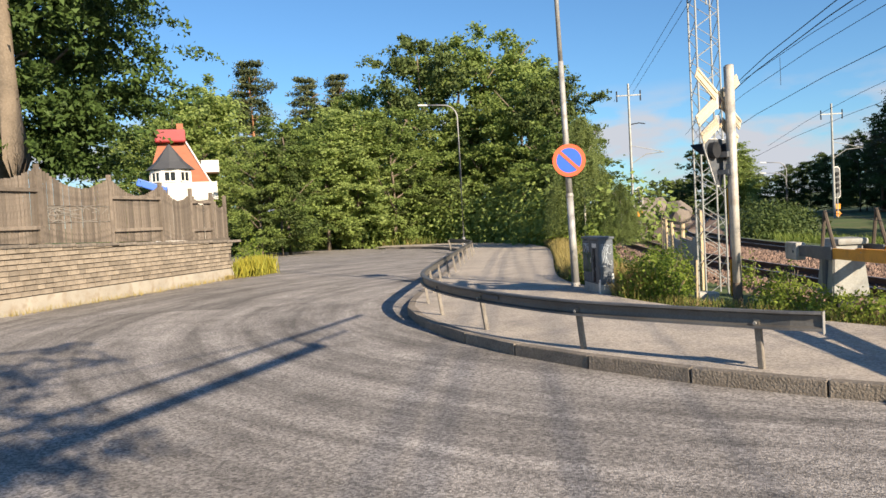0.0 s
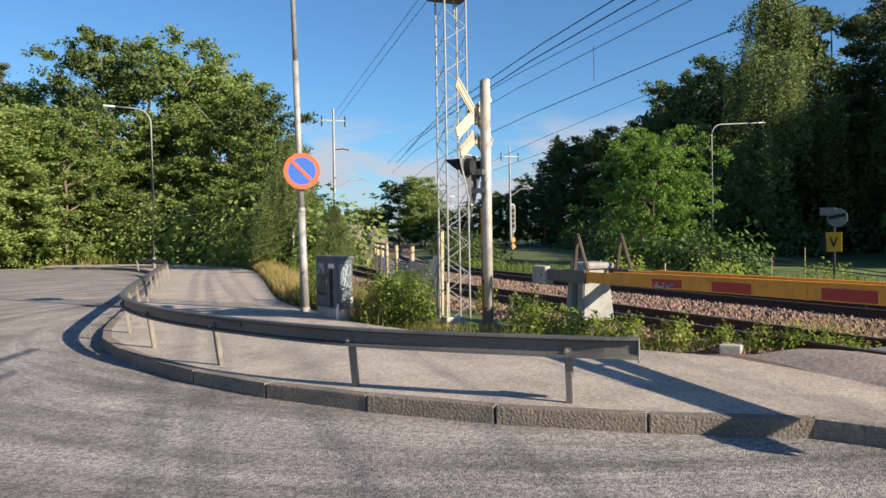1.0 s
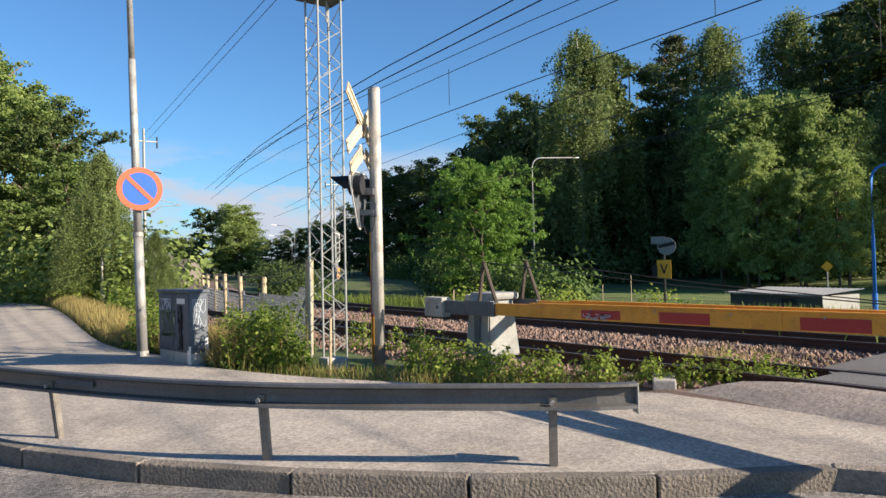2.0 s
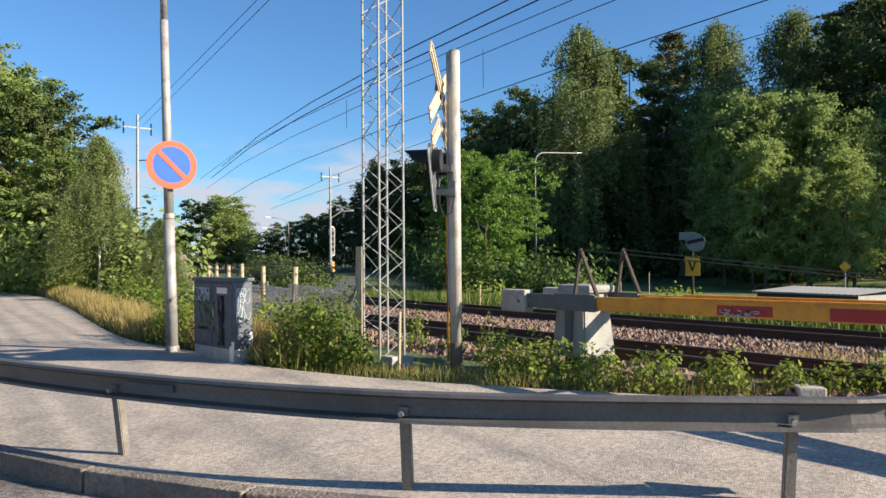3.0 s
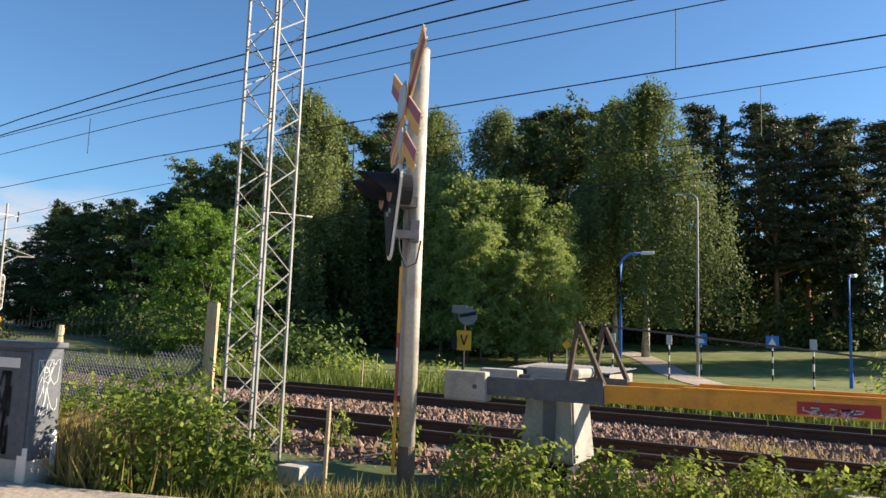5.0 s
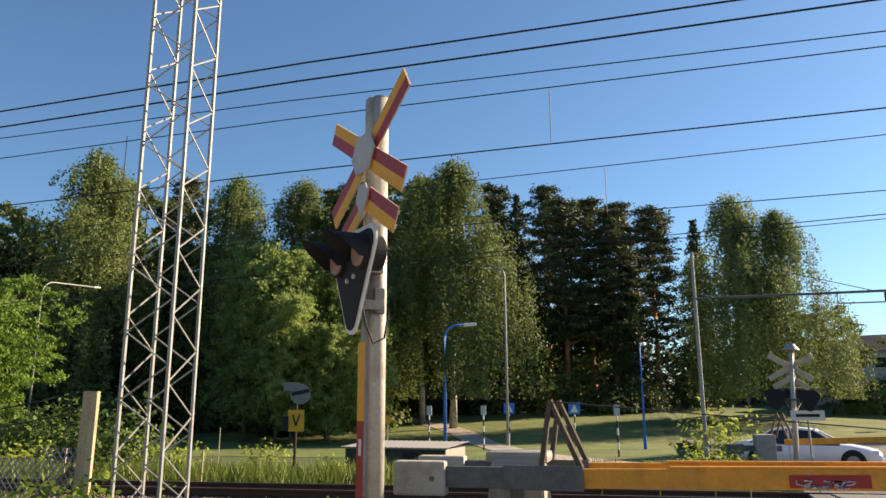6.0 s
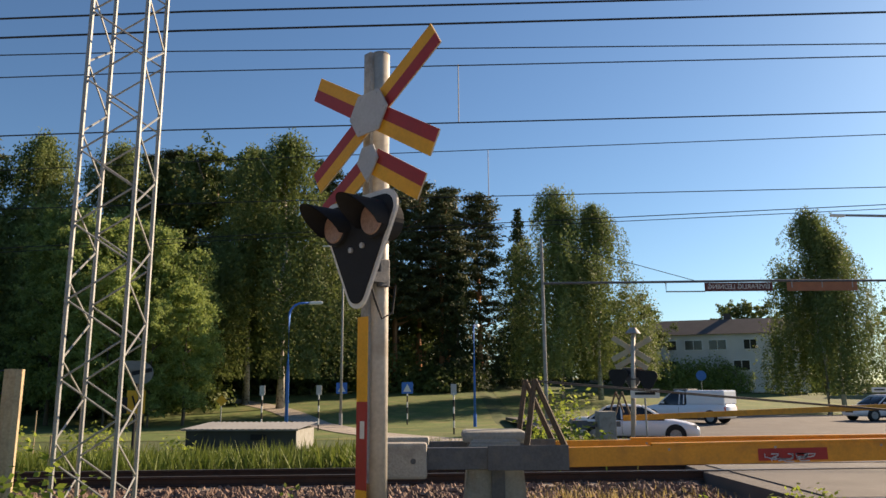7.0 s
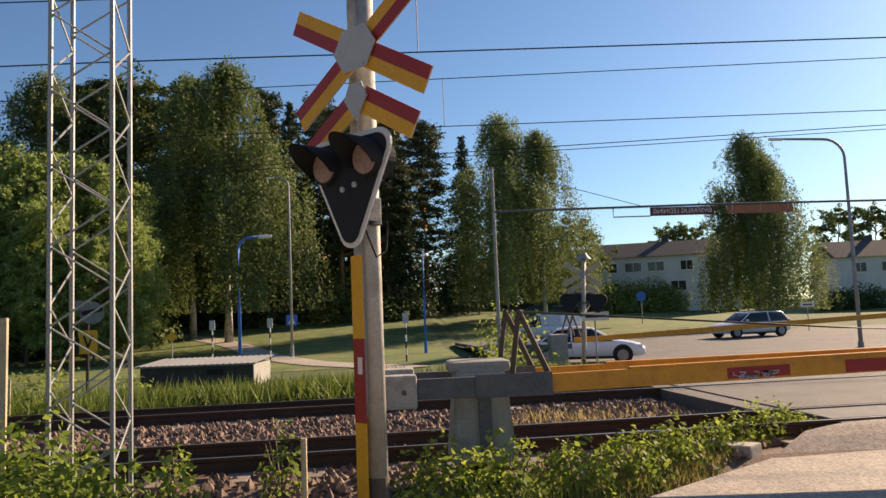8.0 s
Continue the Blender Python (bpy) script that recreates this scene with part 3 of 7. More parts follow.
def guard_rail():
    g = thing("guard_rail", "curved galvanised steel guard rail on bent posts", "guard rail")
    posts = [(4.01, 4.76), (2.27, 6.39), (0.96, 8.47), (0.1, 10.55), (-0.36, 12.7), (-0.42, 15.0), (-0.38, 17.3), (-0.3, 19.7), (-0.22, 22.1), (-0.15, 24.5), (-0.1, 26.9), (0.0, 29.3), (0.1, 31.7), (0.12, 34.1), (-0.1, 36.5), (-0.6, 39), (-1.5, 41.5)]
    line = smooth_line([(4.53, 4.40, 0)] + [(*p, 0) for p in posts], 0.3)
    # beam: folded sheet profile (outwards from the posts, height)
    prof = [(0.0, 0.745), (-0.05, 0.755), (-0.085, 0.745), (-0.092, 0.715), (-0.03, 0.68), (-0.025, 0.60), (-0.03, 0.53), (-0.085, 0.505), (-0.09, 0.475), (-0.05, 0.46)]
    prof = prof + [(u + 0.012, w) for u, w in prof[::-1]]
    v, f = [], []
    n = len(prof)
    for i, p in enumerate(line):
        d = (line[min(i + 1, len(line) - 1)] - line[max(i - 1, 0)]).normalized()
        side = Vector((d.y, -d.x, 0))
        for u, w in prof:
            q = p + side * (u - 0.05)
            v.append((q.x, q.y, 0.585 + (w - 0.46) * 0.72))
    for i in range(len(line) - 1):
        for j in range(n):
            f.append((i * n + j, i * n + (j + 1) % n, (i + 1) * n + (j + 1) % n, (i + 1) * n + j))
    f.append(tuple(range(n)))
    raw("beam", v, f, BEAM, g)
    d = (line[1] - line[0]).normalized()
    part("end_plate", box(B(), (0, 0, 0), (0.012, 0.13, 0.24), bevel=0.004), GALV_DULL, g, "flat steel end plate").matrix_local = pose(line[0].x - d.x * 0.01 - d.y * 0.05, line[0].y - d.y * 0.01 + d.x * 0.05, 0.67, 0, 0, math.degrees(math.atan2(d.y, d.x)))
    rng = random.Random(5)
    for i, (x, y) in enumerate(posts):
        a, b = posts[max(i - 1, 0)], posts[min(i + 1, len(posts) - 1)]
        ang = math.degrees(math.atan2(b[1] - a[1], b[0] - a[0]))
        bm = B()
        lean = rng.uniform(-0.03, 0.03)
        for w, t, cx in ((0.058, 0.010, 0.0), (0.010, 0.05, -0.029), (0.010, 0.05, 0.029)):
            cy = 0.03 if w < 0.05 else 0.0
            box(bm, (cx, cy - 0.01, 0.28), (w, t, 0.56))
        for q in bm.verts:
            q.co.x += lean * q.co.z
            q.co.y -= 0.15 * q.co.z
        o = part("post", bm, POSTSTEEL, g)
        o.matrix_local = pose(x, y, 0.13, 0, 0, ang + 180)
        bolt = rod(B(), (0, -0.135, 0.52), (0, -0.11, 0.52), 0.02, n=6)
        part("bolt", bolt, GALV_DULL, o)
    # splice plate in the beam
    for q in (line[17], line[34], line[58]):
        k = min(range(len(line)), key=lambda z: (line[z] - q).length)
        d = (line[k + 1] - line[k - 1]).normalized()
        side = Vector((d.y, -d.x, 0))
        bm = box(B(), (0, 0, 0), (0.5, 0.006, 0.055))
        for u in (-0.2, -0.1, 0.1, 0.2):
            rod(bm, (u, -0.012, 0), (u, 0, 0), 0.012, n=6)
        o = part("splice", bm, DARKGREY, g, "dark bolted splice plate")
        c = q - side * 0.092
        o.matrix_local = pose(c.x, c.y, 0.70, 0, 0, math.degrees(math.atan2(d.y, d.x)))


kerb()
guard_rail()


# ---- no-parking sign on its tall pole ----
def sign_pole():
    t = thing("sign_pole", "tall tapering grey metal pole beside the footway", "pole", pose(3.14, 14.98, 0.1, -0.8, -1.1, 0))
    bm = rod(B(), (0, 0, 0), (0, 0, 2.3), 0.095, 0.085, 20)
    rod(bm, (0, 0, 2.3), (0, 0, 5.6), 0.078, 0.066, 20)
    rod(bm, (0, 0, 5.6), (0, 0, 10.5), 0.058, 0.045, 20)
    part("shaft", bm, GALV_DULL, t, smooth=True)
    part("collar", rod(B(), (0, 0, 2.26), (0, 0, 2.34), 0.10, 0.088, 20), GALV_DULL, t)
    part("base_sleeve", rod(B(), (0, 0, -0.05), (0, 0, 0.12), 0.12, 0.11, 20), GALV_DULL, t)
    # the disc faces the street
    s = thing("no_parking_sign", "round blue and red no-parking sign on a grey pole", "road sign", look((3.105, 14.87, 3.245), (2.35, 7.0, 3.3)))
    R = 0.40
    part("back_plate", rod(B(), (0, 0, 0.0), (0, 0, 0.02), R, n=48), GALV_DULL, s)
    ring = B()
    o1 = [ring.verts.new((R * math.cos(a), R * math.sin(a), -0.004)) for a in np.linspace(0, 2 * math.pi, 48, endpoint=False)]
    o2 = [ring.verts.new((R * 0.76 * math.cos(a), R * 0.76 * math.sin(a), -0.004)) for a in np.linspace(0, 2 * math.pi, 48, endpoint=False)]
    for i in range(48):
        ring.faces.new((o1[i], o1[(i + 1) % 48], o2[(i + 1) % 48], o2[i]))
    part("rim", ring, SIGNRED, s)
    disc = B()
    disc.faces.new([disc.verts.new((R * 0.76 * math.cos(a), R * 0.76 * math.sin(a), -0.004)) for a in np.linspace(0, 2 * math.pi, 48, endpoint=False)])
    part("blue_field", disc, SIGNBLUE, s)
    bar = box(B(), (0, 0, -0.009), (R * 1.56, 0.075, 0.004), Matrix.Rotation(radians(45), 3, "Z"))
    part("diagonal_bar", bar, SIGNRED, s)
    br = box(B(), (0, 0, 0.05), (0.22, 0.04, 0.06))
    part("bracket", br, GALV_DULL, s)


sign_pole()


# ---- utility cabinet ----
def scrawl(bm, rng, x0, x1, z0, z1, y, strokes, w):
    """Loose spray strokes on an upright face."""
    for _ in range(strokes):
        pts = []
        cx, cz = rng.uniform(x0, x1), rng.uniform(z0, z1)
        a = rng.uniform(0, 6.28)
        for k in range(7):
            pts.append((min(max(cx, x0), x1), min(max(cz, z0), z1)))
            a += rng.uniform(-1.1, 1.1)
            cx += math.cos(a) * (x1 - x0) * 0.16
            cz += math.sin(a) * (z1 - z0) * 0.3
        for p, q in zip(pts, pts[1:]):
            d = Vector((q[0] - p[0], q[1] - p[1]))
            if d.length < 1e-4:
                continue
            n2 = Vector((-d.y, d.x)).normalized() * w / 2
            e = d.normalized() * w * 0.4
            vs = [bm.verts.new((px, y, pz)) for px, pz in ((p[0] + n2.x - e.x, p[1] + n2.y - e.y), (p[0] - n2.x - e.x, p[1] - n2.y - e.y), (q[0] - n2.x + e.x, q[1] - n2.y + e.y), (q[0] + n2.x + e.x, q[1] + n2.y + e.y))]
            bm.faces.new(vs)


def cabinet():
    # local x runs along the front (towards the street corner), y back
    ang = math.degrees(math.atan2(12.98 - 14.19, 3.47 - 3.26))
    t = thing("utility_cabinet", "grey-blue metal utility cabinet covered in graffiti", "cabinet", pose(3.26, 14.19, 0.10, 0, 0, ang))
    L, D, Hh = 1.22, 0.32, 1.23
    part("plinth", box(B(), (L / 2, D / 2, 0.10), (L - 0.01, D - 0.01, 0.24), bevel=0.01), CONCRETE, t)
    body = box(B(), (L / 2, D / 2, 0.22 + (Hh - 0.22) / 2), (L, D, Hh - 0.22), bevel=0.012)
    part("body", body, CABINET, t)
    part("lid", box(B(), (L / 2, D / 2, Hh + 0.025), (L + 0.05, D + 0.06, 0.055), bevel=0.015), CABINET, t)
    for x0, x1 in ((0.03, 0.60), (0.62, 1.19)):
        d = part("door", box(B(), ((x0 + x1) / 2, -0.008, 0.73), (x1 - x0, 0.016, 0.93), bevel=0.005), CABINET, t)
    part("lock", box(B(), (0.66, -0.022, 0.75), (0.03, 0.02, 0.12), bevel=0.004), GALV_DULL, t)
    part("label_plate", box(B(), (0.92, -0.02, 1.09), (0.30, 0.006, 0.09)), WHITE, t, "pale blank label plate")
    part("corner_strip", box(B(), (L + 0.003, D - 0.03, 0.26), (0.008, 0.055, 0.42)), WHITE, t, "narrow white strip low on the cabinet")
    part("corner_strip", box(B(), (L - 0.04, -0.004, 0.17), (0.1, 0.02, 0.33)), WHITE, t, "narrow white strip low on the cabinet")
    rng = random.Random(8)
    for spec in ((SPRAYWHITE, 0.1, 0.52, 0.9, 1.12, 12, 0.016), (SPRAYGREEN, 0.12, 0.66, 0.5, 0.9, 14, 0.05), (SPRAYBLACK, 0.8, 0.98, 0.28, 1.0, 14, 0.028)):
        bm = B()
        scrawl(bm, rng, *spec[1:5], -0.0215, spec[5], spec[6])
        part("graffiti", bm, spec[0], t)
    bm = B()
    scrawl(bm, rng, 0.05, 0.28, 0.62, 1.12, 0, 16, 0.006)
    o = part("graffiti", bm, SPRAYWHITE, t)
    o.matrix_local = pose(L + 0.004, 0, 0, 0, 0, 90)


cabinet()


# ---- crossing signal post ----
N_SIGN = Vector((-0.70, 0.714, 0)).normalized()       # the way the crossing signs face


def crossbuck_arm(parent, z, ang, r0, r1, colors, y):
    """One striped arm from r0 to r1 along ang, in the sign's plane (x to its right, z up); y is in front."""
    rot = Matrix.Rotation(-ang, 3, "Y")
    for k, m in enumerate(colors):
        s = 0.052 if k == 0 else -0.052
        bm = box(B(), (0, 0, 0), (r1 - r0, 0.004, 0.104))
        for v in bm.verts:
            v.co.x += (r0 + r1) / 2
            v.co.z += s
            v.co = rot @ v.co
            v.co += Vector((0, y, z))
        part("stripe", bm, m, parent)
    bm = box(B(), (0, 0, 0), (r1 - r0, 0.012, 0.208))
    for w in (-0.06, 0.06):
        box(bm, (0, 0.012, w), (r1 - r0 - 0.03, 0.02, 0.03))
    for v in bm.verts:
        v.co.x += (r0 + r1) / 2
        v.co = rot @ v.co
        v.co += Vector((0, y + 0.009, z))
    part("arm", bm, BACKWHITE, parent)


def plate(parent, pts, z, y, t=0.012):
    bm = B()
    lo = [bm.verts.new((x, y, z + w)) for x, w in pts]
    hi = [bm.verts.new((x, y - t, z + w)) for x, w in pts]
    n = len(pts)
    for i in range(n):
        bm.faces.new((lo[i], lo[(i + 1) % n], hi[(i + 1) % n], hi[i]))
    bm.faces.new(hi)
    bm.faces.new(lo[::-1])
    bmesh.ops.recalc_face_normals(bm, faces=bm.faces[:])
    for x, w in pts:
        rod(bm, (x * 0.8, y - t - 0.006, z + w * 0.8), (x * 0.8, y - t, z + w * 0.8), 0.012, n=6)
    return part("centre_plate", bm, PLATEGREY, parent)


def rounded_triangle(w, h, r, n=6):
    """Outline of a triangle standing on its tip, corners rounded; top edge at z = 0."""
    corners = [Vector((-w / 2, 0)), Vector((0, -h)), Vector((w / 2, 0))]
    out = []
    for i in range(3):
        a, b, c = corners[i - 1], corners[i], corners[(i + 1) % 3]
        u, v = (a - b).normalized(), (c - b).normalized()
        half = math.acos(max(-1, min(1, u.dot(v)))) / 2
        d = r / math.tan(half)
        p0, p1 = b + u * d, b + v * d
        ctr = b + (u + v).normalized() * (r / math.sin(half))
        a0 = math.atan2((p0 - ctr).y, (p0 - ctr).x)
        a1 = math.atan2((p1 - ctr).y, (p1 - ctr).x)
        da = (a1 - a0 + math.pi) % (2 * math.pi) - math.pi
        out += [(ctr.x + r * math.cos(a0 + da * k / n), ctr.y + r * math.sin(a0 + da * k / n)) for k in range(n + 1)]
    return out


def flat(bm, pts, y0, y1):
    """An outline in the x-z plane with thickness from y0 (back) to y1 (front)."""
    a = [bm.verts.new((x, y0, z)) for x, z in pts]
    b = [bm.verts.new((x, y1, z)) for x, z in pts]
    n = len(pts)
    for i in range(n):
        bm.faces.new((a[i], a[(i + 1) % n], b[(i + 1) % n], b[i]))
    bm.faces.new(a)
    bm.faces.new(b[::-1])
    bmesh.ops.recalc_face_normals(bm, faces=bm.faces[:])
    return bm


def crossing_post(m, label, striped=True, group="", s=1.0, colors=True):
    """Warning post: local -y is the way the signs face."""
    t = thing("crossing_signal", label, "railway signal", m, group)
    H0 = 4.33
    bm = rod(B(), (0, 0, 0), (0, 0, H0), 0.08, 0.075, 24)
    part("pole", bm, POLE, t, smooth=True)
    part("base", rod(B(), (0, 0, -0.1), (0, 0, 0.40), 0.086, 0.084, 20), WOODDARK, t, "stained foot of the pole")
    part("channel", box(B(), (-0.04, -0.078, 2.6), (0.085, 0.065, 3.46)), GALV_DULL, t, "galvanised mounting channel")
    part("pole_cap", rod(B(), (0, 0, H0), (0, 0, H0 + 0.012), 0.078, 0.07, 20), GALV, t)
    y = -0.17
    zc = 3.72
    c = crossbuck = new("crossbuck")
    crossbuck.parent = t
    crossbuck.location = (0.10, 0, 0.02)
    a = radians(30)
    crossbuck_arm(c, zc, a, 0.10, 0.86, (YELLOW, RED), y)
    crossbuck_arm(c, zc, math.pi - a, 0.10, 0.86, (RED, YELLOW), y - 0.016)
    crossbuck_arm(c, zc, -a, 0.10, 0.86, (RED, YELLOW), y - 0.016)
    crossbuck_arm(c, zc, math.pi + a, 0.10, 0.86, (YELLOW, RED), y)
    plate(c, [(-0.24, 0.0), (-0.13, 0.17), (0.13, 0.17), (0.24, 0.0), (0.13, -0.17), (-0.13, -0.17)], zc, y - 0.03)
    zc2 = 3.36
    crossbuck_arm(c, zc2 - 0.02, -a, 0.06, 0.70, (RED, YELLOW), y - 0.016)
    crossbuck_arm(c, zc2 - 0.02, math.pi + a, 0.06, 0.70, (YELLOW, RED), y)
    plate(c, [(-0.13, -0.02), (-0.07, 0.1), (0.07, 0.1), (0.13, -0.02), (0.0, -0.2)], zc2 - 0.02, y - 0.03)
    # flashing light unit
    lu = new("light_unit")
    lu.parent = t
    lu.location = (0.07, 0, -0.02)
    top = 3.06
    y = -0.27
    part("border", flat(B(), [(x, z + top) for x, z in rounded_triangle(1.10, 1.02, 0.13)], y + 0.02, y), WHITE, lu, "white edge of the signal board")
    part("board", flat(B(), [(x, z + top - 0.04) for x, z in rounded_triangle(0.98, 0.91, 0.10)], y - 0.001, y - 0.012), BLACK, lu, "black signal board")
    part("board_back", flat(B(), [(x, z + top - 0.015) for x, z in rounded_triangle(1.05, 0.97, 0.12)], y + 0.03, y + 0.021), DARKGREY, lu)
    for x in (-0.235, 0.235):
        z = top - 0.22
        part("lamp", rod(B(), (x, y - 0.05, z), (x, y + 0.14, z), 0.145, n=28), BLACK, lu)
        part("lens", rod(B(), (x, y - 0.065, z), (x, y - 0.051, z), 0.118, 0.125, 28), LENS, lu, "reddish ribbed signal lens")
        hood = B()
        n = 18
        ring = []
        for k in range(n + 1):
            ang = radians(-25 + 230 * k / n)
            ring.append((math.cos(ang), math.sin(ang)))
        for r in (0.15, 0.142):
            vs = []
            for cx, cz in ring:
                front = y - 0.10 - 0.26 * max(0, (cz + 0.4) / 1.4)
                vs.append((hood.verts.new((x + r * cx, y - 0.01, z + r * cz)), hood.verts.new((x + r * cx * 0.97, front, z + r * cz * 0.97))))
            for p, q in zip(vs, vs[1:]):
                hood.faces.new((p[0], q[0], q[1], p[1]))
        part("hood", hood, BLACK, lu, smooth=True)
    for x, z in ((-0.06, top - 0.42), (0.08, top - 0.40)):
        part("small_lamp", rod(B(), (x, y - 0.03, z), (x, y - 0.012, z), 0.022, n=12), PLATEGREY, lu)
    part("bracket", box(B(), (0, -0.14, top - 0.3), (0.16, 0.24, 0.1)), DARKGREY, lu)
    part("bracket", box(B(), (0, -0.14, top - 0.62), (0.12, 0.24, 0.08)), DARKGREY, lu)
    part("cable", tube(B(), [(0.02, -0.2, top - 0.55), (0.1, -0.18, top - 0.8), (0.12, -0.12, top - 0.95), (0.12, -0.02, top - 0.9), (0.11, 0.02, top - 0.68)], 0.009, 6), BLACK, lu)
    part("cable_box", box(B(), (0.09, -0.03, top - 0.6), (0.05, 0.1, 0.22), bevel=0.01), DARKGREY, t)
    if striped:
        for z0, z1, mm in ((1.47, 2.12, YELLOW), (0.82, 1.47, RED), (0.14, 0.82, YELLOW)):
            part("stripe_plate", box(B(), (-0.045, -0.118, (z0 + z1) / 2), (0.125, 0.008, z1 - z0)), mm, t)
        part("sticker", box(B(), (-0.03, -0.125, 1.26), (0.05, 0.004, 0.13)), WHITE, t)
    return t


ANG_SIGN = math.degrees(math.atan2(N_SIGN.y, N_SIGN.x)) + 90
crossing_post(pose(5.55, 10.255, 0.12, 0, 0, ANG_SIGN), "grey post with red and yellow crossbuck and black flashing light", group="crossing signals")


# ---- barrier ----
def boom_pair(t, length, y0, xs, z, patches):
    """Twin planks that reach towards -y from y0 and meet at the tip."""
    for i, (xa, xb) in enumerate(xs):
        boom = new("boom")
        boom.parent = t
        boom.matrix_local = pose(xa, y0, z, -0.75, 0, math.degrees(math.atan2(xb - xa, length)))
        part("plank", box(B(), (0, -length / 2, 0), (0.05, length, 0.17), bevel=0.006), BOOMYELLOW, boom)
        for k, (a, b) in enumerate(patches):
            part("red_plate", box(B(), (0, (a + b) / 2 - y0, -0.012), (0.058, abs(a - b), 0.105 if k == 0 else 0.12)), RED, boom, "red reflective plate")
        for yy in np.arange(-0.9, -length, -0.95):
            part("bolt", rod(B(), (-0.03, yy, 0.05), (0.03, yy, 0.05), 0.012, n=6), GALV_DULL, boom)
        part("splice_strip", box(B(), (0, 4.37 - y0, 0), (0.062, 0.05, 0.176)), BOOMYELLOW, boom)
        part("top_rail", box(B(), (0, -length / 2 - 0.3, 0.095), (0.07, length - 0.9, 0.02)), BOOMYELLOW, boom)


def barrier():
    t = thing("barrier", "level crossing barrier with twin yellow and red booms, closed", "barrier", group="crossing barriers")
    z = 1.075
    boom_pair(t, 7.6, 8.64, ((6.55, 6.62), (7.36, 6.74)), z, [(6.95, 6.33), (5.77, 5.13), (4.17, 3.54), (2.85, 2.2), (1.75, 1.2)])
    for y, x0, x1 in ((6.6, 6.58, 7.18), (4.6, 6.6, 7.02), (2.6, 6.62, 6.85)):
        part("strut", box(B(), ((x0 + x1) / 2, y, z + 0.02 + 0.013 * (8.64 - y)), (x1 - x0, 0.05, 0.06)), BOOMYELLOW, t)
    # machine housing, wider at the foot, on a dark pedestal
    bm = B()
    lo = [(-0.3, -0.31), (0.3, -0.31), (0.3, 0.31), (-0.3, 0.31)]
    ring = []
    for zz, k in ((0.34, 1.0), (1.08, 0.8), (1.18, 0.78), (1.22, 0.70)):
        ring.append([bm.verts.new((6.96 + x * k, 9.28 + y * k, zz)) for x, y in lo])
    for a, b in zip(ring, ring[1:]):
        for k in range(4):
            bm.faces.new((a[k], a[(k + 1) % 4], b[(k + 1) % 4], b[k]))
    bm.faces.new(ring[0][::-1])
    bm.faces.new(ring[-1])
    bmesh.ops.bevel(bm, geom=[e for e in bm.edges], offset=0.02, segments=2, affect="EDGES")
    part("housing", bm, HOUSING, t, "tapered grey machine housing")
    part("pedestal", box(B(), (6.96, 9.28, 0.16), (0.34, 0.36, 0.44), bevel=0.02), BLACK, t)
    part("cap", box(B(), (7.02, 9.28, 1.235), (0.5, 0.6, 0.11), bevel=0.045), HOUSING, t, "pale rounded lid")
    part("hinge_cover", box(B(), (6.69, 9.26, 0.74), (0.08, 0.12, 0.66), bevel=0.008), DARKGREY, t)
    for x in (6.55, 7.36):
        arm = part("arm", box(B(), (x, 9.27, z - 0.005), (0.07, 1.26, 0.19), bevel=0.008), DARKGREY, t, "dark grey steel arm of the boom")
        part("clamp_plate", box(B(), (x - 0.04, 9.0, z), (0.02, 0.72, 0.215), bevel=0.004), DARKGREY, arm)
        part("counterweight", box(B(), (x, 10.15, z - 0.02), (0.17, 0.5, 0.31), bevel=0.025), CONCRETE, t, "pale concrete counterweight")
        cw = rod(B(), (x - 0.1, 10.02, z - 0.02), (x - 0.08, 10.02, z - 0.02), 0.025, n=10)
        part("weight_bolt", cw, DARKGREY, t)
        rodm = B()
        rod(rodm, (x - 0.02, 9.02, 1.10), (x, 8.92, 1.76), 0.03, 0.026, 6)
        rod(rodm, (x + 0.02, 8.66, 1.16), (x, 8.92, 1.76), 0.03, 0.026, 6)
        part("truss_stay", rodm, STAYWOOD, t, "weathered A-shaped stay")
        part("stay_wire", tube(B(), [(x, 8.92, 1.75), (6.6 + (x - 6.55) * 0.62, 5.5, 1.45), (6.64, 1.5, 1.2)], 0.006, 5), WIRE, t)
    g = B()
    rg = random.Random(4)
    scrawl(g, rg, 0.05, 0.3, -0.035, 0.03, 0, 5, 0.010)
    scrawl(g, rg, 0.33, 0.58, -0.035, 0.03, 0, 5, 0.010)
    o = part("graffiti", g, SPRAYWHITE, t, "thin white scribble")
    o.matrix_local = pose(6.517, 6.95, z - 0.012, 0, 0, -90)
    part("axle", rod(B(), (6.6, 9.25, z), (7.32, 9.25, z), 0.06, n=14), DARKGREY, t)


barrier()


